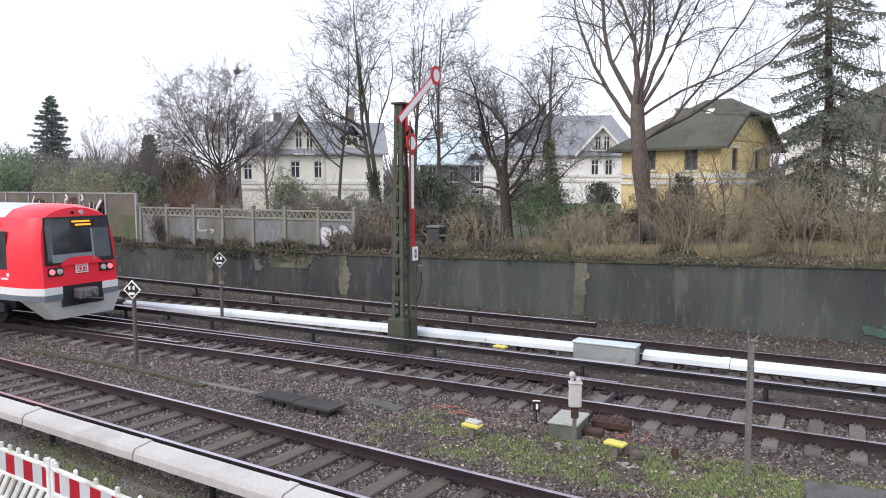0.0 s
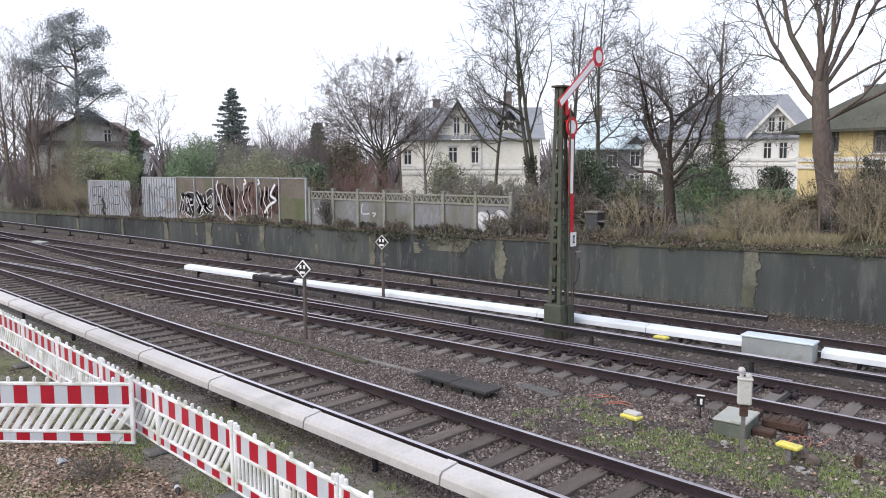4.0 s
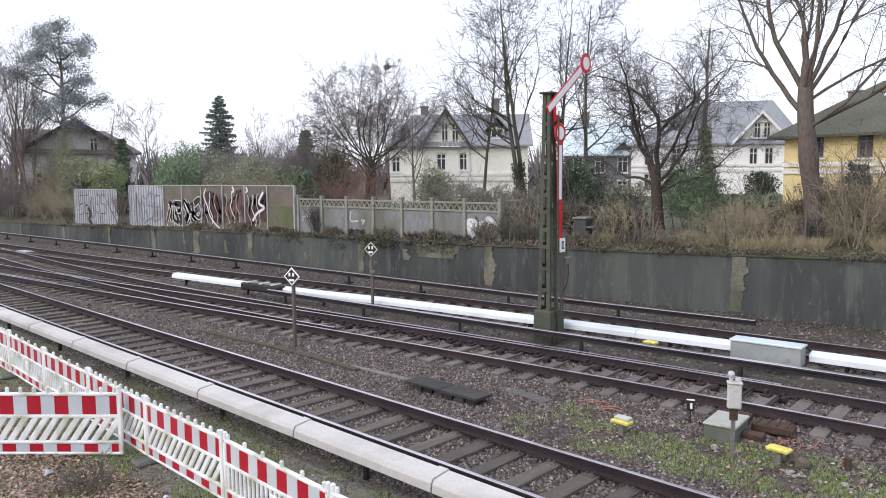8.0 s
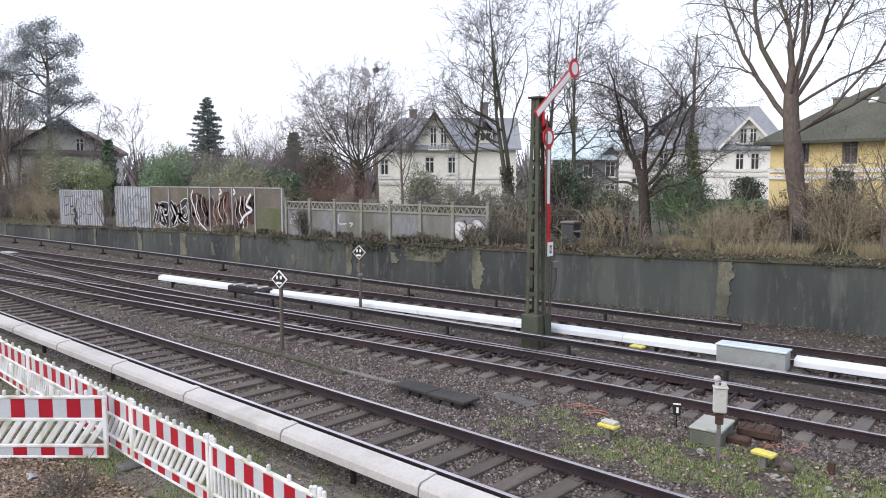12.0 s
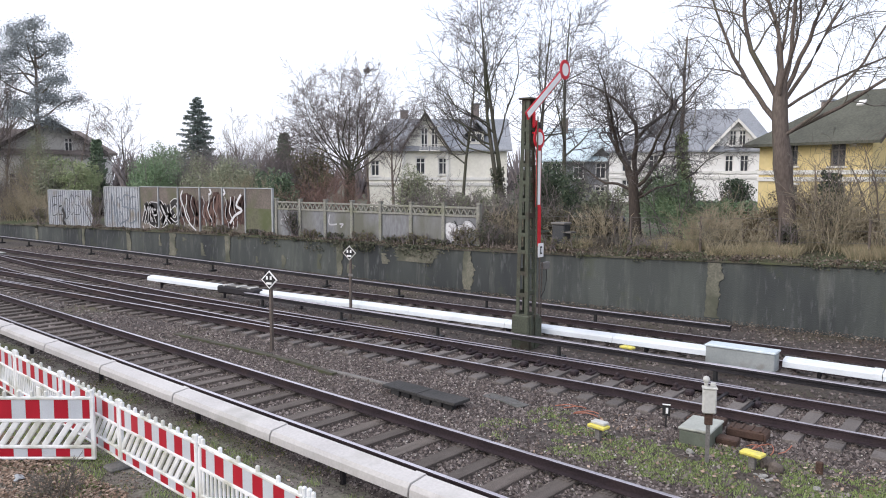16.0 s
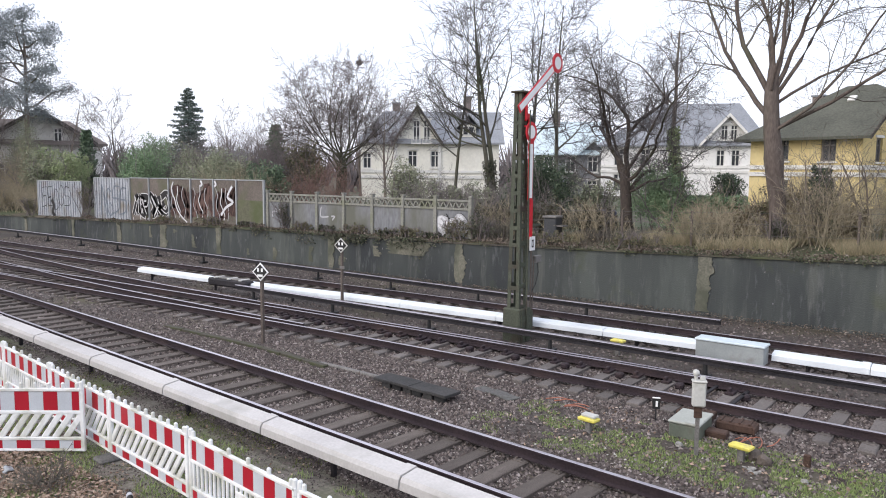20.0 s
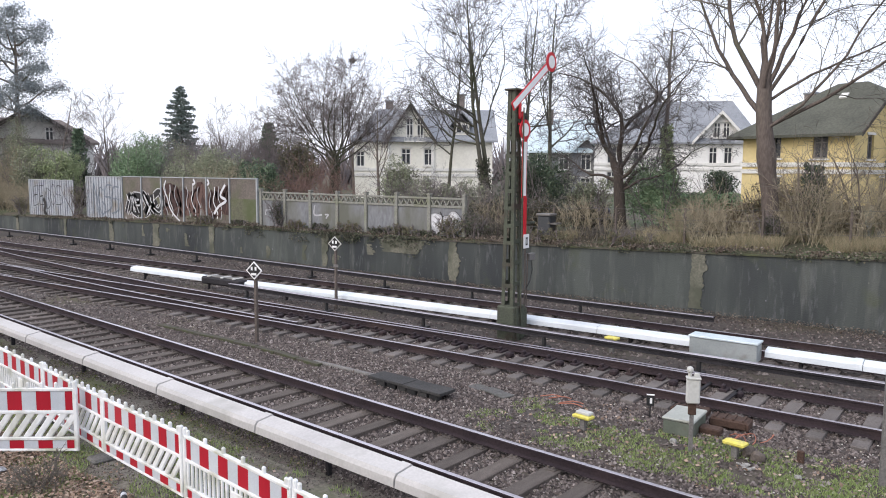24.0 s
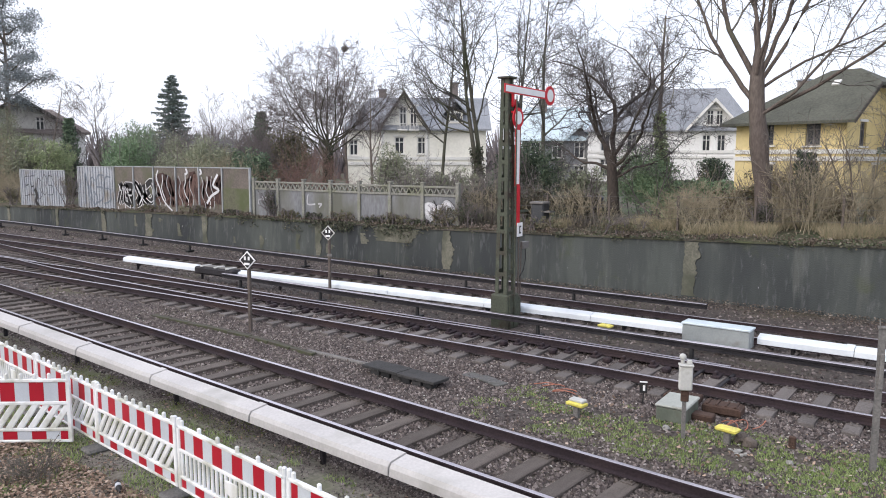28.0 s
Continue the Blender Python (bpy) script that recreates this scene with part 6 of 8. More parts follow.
# white villa with pale gable
villa(bearing(-32.6, 89.5, 2), 18, 10, 6.4, 4.6, M["white_render"], M["slate"], "white rendered villa with blue-grey slate roof",
      [(-7, 4.4, 1.1, 2.2), (-4, 4.4, 1.1, 2.2), (4.2, 4.4, 0.9, 2.0), (5.8, 4.4, 0.9, 2.0), (5.0, 1.6, 1.2, 2.2), (-7, 1.6, 1.1, 2.0)], gable=(2.3, 7.6, 2.9), hip=(7.0, 3.0), chimneys=[(-1.9, 0.5, 11.3)], band=(2.9, 3.5), upper=[(4.5, 7.3, 0.75, 1.7), (5.5, 7.3, 0.75, 1.7)], eave=M["trim_white"])
# building with pale green metal roof between
villa(bearing(-44.6, 83.9, 3), 8.2, 8, 5.6, 3.6, M["concrete_fence"], M["copper"], "grey outbuilding with a pale green metal roof",
      [(-2.6, 3.9, 1.2, 1.9), (0, 3.9, 1.2, 1.9), (2.6, 3.9, 1.2, 1.9), (-2.6, 1.2, 1.2, 1.6), (2.6, 1.2, 1.2, 1.6)], gable=(1.2, 4.0, 1.2), chimneys=[(-1.6, -0.6, 9.4)], eave=M["copper"])
# yellow villa
villa(bearing(-10.05, 57.0, -25), 7.3, 8.6, 5.2, 3.0, M["yellow_render"], M["tile_dark"], "yellow rendered villa with dark half-hipped tiled roof and white band",
      [(-1.45, 3.9, 0.95, 1.45), (1.6, 3.85, 0.95, 1.45), (-1.45, 1.0, 1.1, 1.8), (1.6, 1.0, 1.1, 1.8)], side=[(-2.0, 3.85, 0.9, 1.5), (1.9, 3.85, 0.9, 1.5), (0.1, 1.0, 0.9, 1.8)], chimneys=[(-2.0, 1.6, 6.9)], band=(2.3, 2.75), over=0.8, hip=(5.0, 0.0), skylights=[(1.6, 0.66)], half=(2.0, 0.62), bars_mat="post_grey")
# pale house behind the conifer
villa(bearing(8.6, 60.0, 0), 24, 11, 5.6, 6.0, M["white_render"], M["tile_dark"], "pale house with a large dark hipped roof behind a conifer",
      [(-9.5, 1.6, 1.2, 1.6), (-7, 1.6, 1.2, 1.6), (-4, 1.6, 1.2, 1.6), (-1, 1.6, 1.2, 1.6), (2, 1.6, 1.2, 1.6), (-9.5, 4.3, 1.0, 1.4), (-6.5, 4.3, 1.0, 1.4)], band=(3.1,), hip=(11.5, 6.0))
# houses at the far end
far_house = villa(bearing(-70.4, 31.7, 6), 9.0, 8, 5.6, 1.9, M["taupe"], M["roof_brown"], "pale rendered house with a brown tiled roof among trees",
      [(-3.0, 2.8, 1.1, 1.6), (-0.6, 3.2, 1.0, 1.5)], gable=(-4.5, 3.7, 2.55), upper=[(1.1, 6.0, 0.7, 1.3)], eave=M["eave_dark"], hip=(0.0, 2.4))
part("side_wing", boxes(((3.95, -3.9, 2.7), (1.2, 0.5, 5.4), 0.01)), M["white_render"], far_house, "white rendered corner of the house")
villa(bearing(-88.0, 62.0, 0), 10, 8, 4.0, 2.0, M["white_render"], M["slate"], "small white house behind gardens", [(-2, 2.3, 1.1, 1.5), (2, 2.3, 1.1, 1.5)])


# ---- plants ----
RMIN = [0.008]


def grow(rng, p, d, r, L, lvl, spec, out):
    s = spec[lvl]
    n = s["n"]
    pts = np.empty((n + 1, 4))
    q, v = np.array(p, float), np.array(d, float)
    pts[0] = (*q, r)
    dirs = [v.copy()]
    for i in range(n):
        v = v + rng.normal(0, s["wob"], 3)
        v[2] += s["up"]
        v /= np.linalg.norm(v)
        q = q + v * L / n
        pts[i + 1] = (*q, r * (1 - (1 - s["tip"]) * (i + 1) / n))
        dirs.append(v.copy())
    out[lvl].append(pts)
    if lvl + 1 >= len(spec):
        return
    k = s["kids"]
    for j in range(k):
        f = s["from"] + (1 - s["from"]) * (j + rng.uniform(0.1, 0.9)) / k
        i = min(n - 1, int(f * n))
        u = f * n - i
        base = pts[i] * (1 - u) + pts[i + 1] * u
        dv = dirs[i]
        a = np.cross(dv, rng.normal(size=3))
        a /= np.linalg.norm(a) + 1e-9
        ang = radians(rng.normal(s["ang"], s["ang"] * 0.25))
        nd = dv * math.cos(ang) + a * math.sin(ang)
        rr = max(RMIN[0], min(base[3] * 0.8, base[3] * s["thin"] * rng.uniform(0.8, 1.15)))
        grow(rng, base[:3], nd, rr, L * s["len"] * rng.uniform(0.7, 1.2) * (1.15 - 0.5 * f), lvl + 1, spec, out)


def S(n, wob, up, tip, kids=0, start=0.3, ang=45, thin=0.55, len_=0.6):
    return {"n": n, "wob": wob, "up": up, "tip": tip, "kids": kids, "from": start, "ang": ang, "thin": thin, "len": len_}


def bare_tree(x, y, h, r, seed, label, bark="bark_dark", spec=None, trunks=1, limbs=None, trunk_pts=None, spread=0.12, ivy=0.0, z=None, name="tree", twig="twig", ivy_leaf="leaf_ivy", rmin=0.00020):
    rng = np.random.default_rng(seed)
    z0 = (garden(x, y) if z is None else z) - 0.1
    th = empty(name, pose(x, y, z0), label, "tree")
    RMIN[0] = rmin * math.hypot(x, y)
    spec = spec or [S(8, 0.04, 0.02, 0.35, 9, 0.35, 42, 0.5, 0.55), S(6, 0.09, 0.05, 0.25, 8, 0.2, 40, 0.5, 0.5), S(5, 0.13, 0.04, 0.3, 7, 0.15, 42, 0.55, 0.55), S(3, 0.16, 0.02, 0.4, 4, 0.2, 40, 0.6, 0.6), S(2, 0.2, 0.0, 0.6)]
    out = [[] for _ in spec]
    if trunk_pts is not None:
        tp = np.array(trunk_pts, float)
        out[0].append(tp)
        for bx, by, bz, dx, dy, dz, L, rr in limbs:
            v = np.array([dx, dy, dz], float)
            grow(rng, (bx, by, bz), v / np.linalg.norm(v), rr, L, 1, spec, out)
    else:
        for k in range(trunks):
            a = rng.uniform(0, 6.28)
            d = np.array([spread * math.cos(a), spread * math.sin(a), 1.0]) if trunks > 1 else np.array([rng.normal(0, 0.03), rng.normal(0, 0.03), 1.0])
            grow(rng, (0.3 * math.cos(a) * (trunks > 1), 0.3 * math.sin(a) * (trunks > 1), 0), d / np.linalg.norm(d), r, h * rng.uniform(0.85, 1.0), 0, spec, out)
    for tp in out[0]:
        tp[0, 3] *= 1.35
    V, F = tubes_mesh(out[0], 10)
    tr = fast_mesh("trunk", V, F, M[bark], th, smooth=True)
    for lb in out[1]:
        V, F = tubes_mesh([lb], 7)
        fast_mesh("limb", V, F, M[bark], th, smooth=True)
    rest = [t for o_ in out[2:] for t in o_]
    RMIN[0] = 0.006
    if rest:
        V, F = tubes_mesh(rest, 4)
        tagged(fast_mesh("crown", V, F, M[twig], th, "bare winter twigs"), kind="stuff")
    if ivy:
        P = []
        for tp in out[0]:
            for q in tp:
                if q[2] < ivy:
                    P.append(q)
        P = np.array(P)
        i = rng.integers(0, max(1, len(P) - 1), 2600)
        f = rng.uniform(0, 1, 2600)[:, None]
        c = P[i] * (1 - f) + P[np.minimum(i + 1, len(P) - 1)] * f
        a = rng.uniform(0, 6.28, 2600)
        rr = c[:, 3] + rng.uniform(0.02, 0.16, 2600)
        pts = c[:, :3] + np.c_[np.cos(a) * rr, np.sin(a) * rr, rng.normal(0, 0.05, 2600)]
        pts = pts[pts[:, 2] < ivy]
        V, F = quads(rng, pts, 0.10, 0.8)
        tagged(fast_mesh("ivy", V, F, M[ivy_leaf], th, "ivy leaves on the trunk"), kind="stuff")
    return th


def leaf_mass(rng, cx, cy, z0, w, d, h, n, clumps):
    """Points in uneven clumps inside a shrub-shaped volume."""
    c = rng.normal(size=(clumps, 3)) * 0.36
    c = c[np.linalg.norm(c, axis=1) < 0.95]
    c = c * np.array([w / 2, d / 2, h / 2]) + np.array([cx, cy, z0 + h * 0.52])
    i = rng.integers(0, len(c), n)
    s = rng.uniform(0.10, 0.24, len(c))[i][:, None] * min(w, h)
    v = rng.normal(size=(n, 3))
    v /= np.linalg.norm(v, axis=1)[:, None]
    P = c[i] + v * s * rng.uniform(0.45, 1.0, (n, 1))
    return P[P[:, 2] > z0 - 0.05]


def shrub(x, y, w, d, h, seed, leaf, n, size, label, name="shrub", clumps=50, stems="twig", z=None):
    rng = np.random.default_rng(seed)
    z0 = garden(x, y) - 0.05 if z is None else z
    th = empty(name, pose(x, y, z0), label, "shrub")
    out = [[], [], []]
    spec = [S(4, 0.12, 0.05, 0.4, 5, 0.2, 35, 0.6, 0.5), S(3, 0.15, 0.02, 0.5, 3, 0.2, 40, 0.6, 0.5), S(2, 0.2, 0, 0.5)]
    for k in range(10):
        a = rng.uniform(0, 6.28)
        v = np.array([math.cos(a) * 0.35, math.sin(a) * 0.35, 1.0])
        grow(rng, (rng.uniform(-0.25, 0.25) * w, rng.uniform(-0.25, 0.25) * d, 0), v / np.linalg.norm(v), 0.03, h * 0.85, 0, spec, out)
    V, F = tubes_mesh([t for o_ in out for t in o_], 4)
    tagged(fast_mesh("stem_mass", V, F, M[stems], th), kind="stuff")
    P = leaf_mass(rng, 0, 0, 0, w, d, h, n, clumps)
    V, F = quads(rng, P, size, 0.55)
    tagged(fast_mesh("foliage", V, F, M[leaf], th), kind="stuff")
    return th


def thicket(x, y, w, d, h, seed, n, stems, label, lean=0.3, r=0.012, z=None, kids=6):
    """Bare winter shrubs: many thin upright stems."""
    rng = np.random.default_rng(seed)
    z0 = garden(x, y) - 0.05 if z is None else z
    th = empty("bare_shrub", pose(x, y, z0), label, "shrub")
    spec = [S(5, 0.14, 0.02, 0.3, kids, 0.2, 34, 0.6, 0.5), S(3, 0.17, 0.02, 0.4, 4, 0.2, 38, 0.6, 0.55), S(2, 0.18, 0.0, 0.5)]
    out = [[], [], []]
    for k in range(n):
        v = np.array([rng.normal(0, lean), rng.normal(0, lean), 1.0])
        px, py = rng.uniform(-w / 2, w / 2), rng.uniform(-d / 2, d / 2)
        edge = 1 - 0.45 * (abs(px) / (w / 2)) ** 2
        grow(rng, (px, py, garden(x + px, y + py) - z0 - 0.05 if z is None else 0), v / np.linalg.norm(v), r * rng.uniform(0.6, 1.3), h * edge * rng.uniform(0.55, 1.0), 0, spec, out)
    V, F = tubes_mesh(out[0], 4)
    tagged(fast_mesh("stem_mass", V, F, M[stems], th), kind="stuff")
    V, F = tubes_mesh(out[1] + out[2], 4)
    tagged(fast_mesh("twig_mass", V, F, M[stems], th), kind="stuff")
    return th


def conifer(x, y, h, w, seed, label, needle="needles", droop=-0.25, bare_to=0.12, dens=1.0, r=0.22, needle_size=0.26, fill=1.0):
    rng = np.random.default_rng(seed)
    z0 = garden(x, y) - 0.1
    th = empty("conifer", pose(x, y, z0), label, "tree")
    V, F = tubes_mesh([np.array([(rng.normal(0, 0.03), rng.normal(0, 0.03), z, r * (1 - z / h) + 0.02) for z in np.linspace(0, h, 10)])], 10)
    fast_mesh("trunk", V, F, M["bark_dark"], th, smooth=True)
    tubes, P = [], []
    nb = int(90 * dens)
    for k in range(nb):
        f = bare_to + (1 - bare_to) * (k + rng.uniform(0, 1)) / nb
        z = f * h
        L = w / 2 * (1 - f) ** 0.75 * rng.uniform(0.6, 1.15) + 0.25
        a = k * 2.4 + rng.normal(0, 0.3)
        d = np.array([math.cos(a), math.sin(a), 0])
        n = 6
        pts = np.array([(d[0] * L * i / n, d[1] * L * i / n, z + droop * L * (i / n) ** 1.2 + 0.12 * L * (i / n) ** 3, 0.035 * (1 - i / n) + 0.008) for i in range(n + 1)])
        tubes.append(pts)
        m = int(70 * (0.4 + L) * fill)
        t = rng.uniform(0.15, 1.0, m)
        c = np.c_[np.interp(t, np.linspace(0, 1, n + 1), pts[:, 0]), np.interp(t, np.linspace(0, 1, n + 1), pts[:, 1]), np.interp(t, np.linspace(0, 1, n + 1), pts[:, 2])]
        sp = (0.10 + 0.16 * L * (1 - t * 0.6))[:, None]
        side = np.array([-d[1], d[0], 0])
        c = c + side * rng.normal(0, 1, (m, 1)) * sp * 0.8 + np.array([0, 0, 1]) * (-np.abs(rng.normal(0, 1, (m, 1))) * sp * 0.45)
        P.append(c)
    V, F = tubes_mesh(tubes, 4)
    tagged(fast_mesh("bough_mass", V, F, M["bark_dark"], th), kind="stuff")
    V, F = quads(rng, np.concatenate(P), needle_size, 0.38)
    tagged(fast_mesh("foliage", V, F, M[needle], th), kind="stuff")
    return th


def pine(x, y, h, seed, label):
    """Tall pine: a bare stem, tiered limbs and flat needle clumps with sky between."""
    rng = np.random.default_rng(seed)
    z0 = garden(x, y) - 0.1
    th = empty("pine_tree", pose(x, y, z0), label, "tree")

    def stem(z):
        return np.array([0.3 * math.sin(z * 0.35), 0.15 * math.cos(z * 0.5) - 0.15, z])

    V, F = tubes_mesh([np.array([(*stem(z), 0.25 * (1 - z / h) + 0.05) for z in np.linspace(0, h, 14)])], 10)
    fast_mesh("trunk", V, F, M["bark_grey"], th, smooth=True)
    P = []
    for k in range(22):
        f = 0.44 + 0.56 * (k + 0.5) / 22
        L = np.interp(f, [0.44, 0.6, 0.78, 0.92, 1.0], [2.4, 3.2, 3.5, 2.4, 0.9]) * rng.uniform(0.65, 1.15)
        a = k * 2.4 + rng.normal(0, 0.3)
        d = np.array([math.cos(a), math.sin(a), rng.uniform(0.1, 0.75)])
        n = 6
        b0 = stem(f * h)
        pts = np.array([(*(b0 + d * L * i / n + np.array([0, 0, 0.14 * math.sin(i * 1.3 + k)])), 0.08 * (1 - i / n) + 0.018) for i in range(n + 1)])
        V, F = tubes_mesh([pts], 5)
        fast_mesh("limb", V, F, M["bark_grey"], th)
        for q in range(4):
            e = pts[[n, n - 1, n - 1, n - 2][q], :3] + rng.normal(0, 0.4, 3) * np.array([1, 1, 0.3])
            r_ = rng.uniform(0.35, 0.75)
            v = rng.normal(size=(int(480 * r_), 3)) * np.array([r_ * 0.8, r_ * 0.8, 0.52 * r_])
            v[:, 2] += 0.12 - 0.12 * (v[:, 0] ** 2 + v[:, 1] ** 2) / (r_ * r_)
            P.append(e + v)
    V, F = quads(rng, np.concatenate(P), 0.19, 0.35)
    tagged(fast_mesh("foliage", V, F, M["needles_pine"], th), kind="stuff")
    return th


# the large tree by the wall: trunk and limbs
big_spec = [S(8, 0.04, 0.02, 0.3), S(12, 0.10, 0.04, 0.15, 14, 0.22, 40, 0.46, 0.40), S(7, 0.16, 0.03, 0.3, 7, 0.2, 42, 0.6, 0.5), S(5, 0.2, 0.0, 0.5, 5, 0.2, 42, 0.65, 0.55), S(3, 0.2, -0.02, 0.6)]
bare_tree(-5.95, 25.0, 12, 0.4, 21, "large bare tree with a thick brown trunk and forking limbs", "bark_mid", big_spec, twig="twig_mid",
          trunk_pts=[(0.14, 0, 0, 0.34), (0.09, 0, 0.6, 0.27), (-0.02, 0, 1.6, 0.25), (-0.12, 0, 2.3, 0.265), (-0.17, 0, 2.8, 0.30), (-0.20, 0, 3.1, 0.27), (-0.27, 0, 3.6, 0.245), (-0.32, 0, 4.3, 0.235), (-0.33, 0, 4.9, 0.215), (-0.31, 0, 5.3, 0.17), (-0.30, 0, 5.7, 0.09)],
          limbs=[(-0.48, 0, 4.2, -0.85, 0.1, 1.1, 6.4, 0.088), (-0.45, 0, 4.9, -0.36, -0.1, 1.0, 6.6, 0.096), (-0.34, 0, 5.2, 0.0, 0.2, 1.0, 6.4, 0.078), (-0.24, 0, 5.2, 0.20, -0.2, 1.0, 6.6, 0.076), (-0.20, 0, 5.0, 0.48, 0.2, 1.0, 6.6, 0.078), (-0.16, 0, 4.8, 0.75, -0.1, 1.0, 6.8, 0.066), (-0.2, 0.1, 3.7, 1.25, 0.1, 0.62, 6.8, 0.072), (-0.22, -0.1, 3.6, 1.3, -0.15, 0.66, 7.4, 0.055), (-0.2, 0.1, 4.5, 1.0, 0.4, 0.8, 6.0, 0.05), (-0.4, 0.2, 4.8, -0.5, 0.7, 0.9, 5.6, 0.055), (-0.3, -0.2, 4.9, 0.3, -0.6, 0.9, 5.6, 0.055), (-0.42, 0.1, 5.0, -0.20, 0.3, 1.0, 6.0, 0.06)])
shrub(-5.75, 24.55, 0.9, 0.5, 1.0, 22, "leaf_ivy", 1300, 0.08, "dark ivy at the foot of the large tree", clumps=24)
# gnarled dark tree
crook = [S(8, 0.1, 0.02, 0.35), S(13, 0.24, 0.06, 0.16, 14, 0.30, 54, 0.5, 0.46), S(8, 0.34, 0.05, 0.25, 9, 0.15, 50, 0.6, 0.46), S(5, 0.34, 0.02, 0.5, 6, 0.15, 50, 0.65, 0.55), S(4, 0.3, 0, 0.6)]
bare_tree(-11.2, 25.4, 8, 0.26, 37, "gnarled dark bare tree with crooked limbs", "bark_dark", crook, twig="twig_dark",
          trunk_pts=[(0.1, 0, 0, 0.27), (0.08, 0, 0.6, 0.22), (0.05, 0, 1.2, 0.20), (0.0, 0, 1.8, 0.19), (-0.05, 0, 2.3, 0.16), (-0.1, 0, 2.7, 0.10)],
          limbs=[(-0.06, 0, 2.2, -0.6, 0.1, 1.0, 4.9, 0.105), (-0.1, 0, 2.5, -0.05, 0.1, 1.0, 4.9, 0.09), (0.02, 0, 1.9, 0.42, 0.1, 1.0, 5.6, 0.105), (0.06, 0, 1.5, 0.55, 0.3, 0.9, 4.4, 0.08), (-0.1, 0, 2.0, -1.1, -0.2, 0.55, 4.0, 0.06), (-0.1, 0.1, 2.4, -0.6, 0.5, 1.0, 4.2, 0.075), (0, 0.1, 2.2, 0.3, -0.5, 1.0, 4.4, 0.075), (0.05, 0, 2.3, 0.2, 0.2, 1.0, 5.6, 0.085), (0.1, 0, 1.7, 1.2, 0.2, 0.6, 3.6, 0.05), (0.05, 0, 2.1, 0.8, 0.1, 0.9, 5.0, 0.07)])
bare_tree(-9.35, 26.4, 9.3, 0.115, 55, "slender bare tree wrapped in ivy", "bark_grey", ivy=4.6, ivy_leaf="leaf_yellow", twig="twig_mid",
          spec=[S(10, 0.08, 0.02, 0.3, 9, 0.5, 46, 0.5, 0.42), S(6, 0.2, 0.02, 0.35, 6, 0.2, 42, 0.6, 0.5), S(4, 0.24, 0.02, 0.5, 4, 0.2, 42, 0.65, 0.5), S(3, 0.22, 0, 0.6)])
# slim trees behind the mast
tall = [S(9, 0.04, 0.02, 0.08, 12, 0.25, 32, 0.5, 0.42), S(6, 0.11, 0.06, 0.3, 6, 0.15, 36, 0.58, 0.5), S(4, 0.15, 0.04, 0.45, 4, 0.2, 40, 0.65, 0.5), S(3, 0.18, 0, 0.6)]
tall2 = [S(12, 0.03, 0.012, 0.12, 15, 0.28, 54, 0.5, 0.44), S(10, 0.13, 0.05, 0.25, 11, 0.16, 44, 0.6, 0.40), S(5, 0.18, 0.03, 0.5, 5, 0.2, 44, 0.7, 0.5), S(3, 0.18, 0, 0.6)]
for x, y, h, r, sd, ivy, nt in [(-27.0, 36.4, 11.6, 0.12, 61, 0, 1), (-24.0, 36.6, 12.8, 0.17, 62, 3.4, 2), (-22.9, 38.4, 12.4, 0.15, 66, 2.0, 1), (-20.3, 36.6, 12.6, 0.15, 64, 0, 1)]:
    bare_tree(x, y, h, r, sd, "slim tall bare tree with upright branches", "bark_olive", tall2, ivy=ivy, twig="twig_dark", trunks=nt, spread=0.09, rmin=0.00026)
TALL = []
for x, y, h, r, sd in [(-66.5, 25.4, 12.8, 0.17, 81), (-69.0, 26.5, 12.4, 0.16, 82), (-63.4, 24.9, 10.6, 0.12, 84), (-58.0, 57.0, 9, 0.13, 93)]:
    TALL.append(bare_tree(x, y, h, r, sd, "tall slender bare tree beside the line", "bark_grey", tall))


def again(k, x, y, turn):
    copy_thing(TALL[k], pose(x, y, garden(x, y) - 0.1, 0, 0, turn))


fan = [S(8, 0.05, 0.02, 0.3), S(11, 0.09, 0.03, 0.14, 15, 0.22, 42, 0.48, 0.36), S(7, 0.14, 0.02, 0.4, 8, 0.12, 42, 0.62, 0.46), S(4, 0.18, 0.0, 0.5, 5, 0.2, 44, 0.65, 0.5), S(3, 0.2, 0.0, 0.6)]
fan_tree = bare_tree(-38.3, 38.0, 11, 0.3, 71, "broad bare tree with a fanning crown", "bark_olive", fan, twig="twig",
          trunk_pts=[(0, 0, 0, 0.32), (0, 0, 1.2, 0.25), (0.05, 0, 2.4, 0.23), (0.05, 0, 3.1, 0.20), (0.05, 0, 3.6, 0.12)],
          limbs=[(0.05, 0, 2.3 + 0.1 * k, math.cos(a) * c, math.sin(a) * c, 1.0, L * 1.04, 0.066) for k, (a, c, L) in enumerate([(3.7, 0.85, 6.8), (3.5, 0.5, 7.2), (3.9, 0.18, 7.3), (0.6, 0.25, 7.2), (0.5, 0.6, 7.0), (0.8, 0.95, 6.6), (2.2, 0.5, 6.8), (5.2, 0.5, 6.8), (3.6, 1.4, 6.2), (0.6, 1.4, 6.2), (3.8, 0.65, 7.0), (0.7, 0.75, 6.9), (3.5, 1.05, 6.6), (0.4, 2.4, 5.4), (3.6, 2.6, 5.3), (3.3, 1.8, 5.8), (0.7, 1.9, 5.8), (5.0, 1.6, 5.4)])], ivy=3.4)
bare_tree(-34.4, 38.4, 8.0, 0.12, 72, "thin leaning bare tree", "bark_grey", tall)
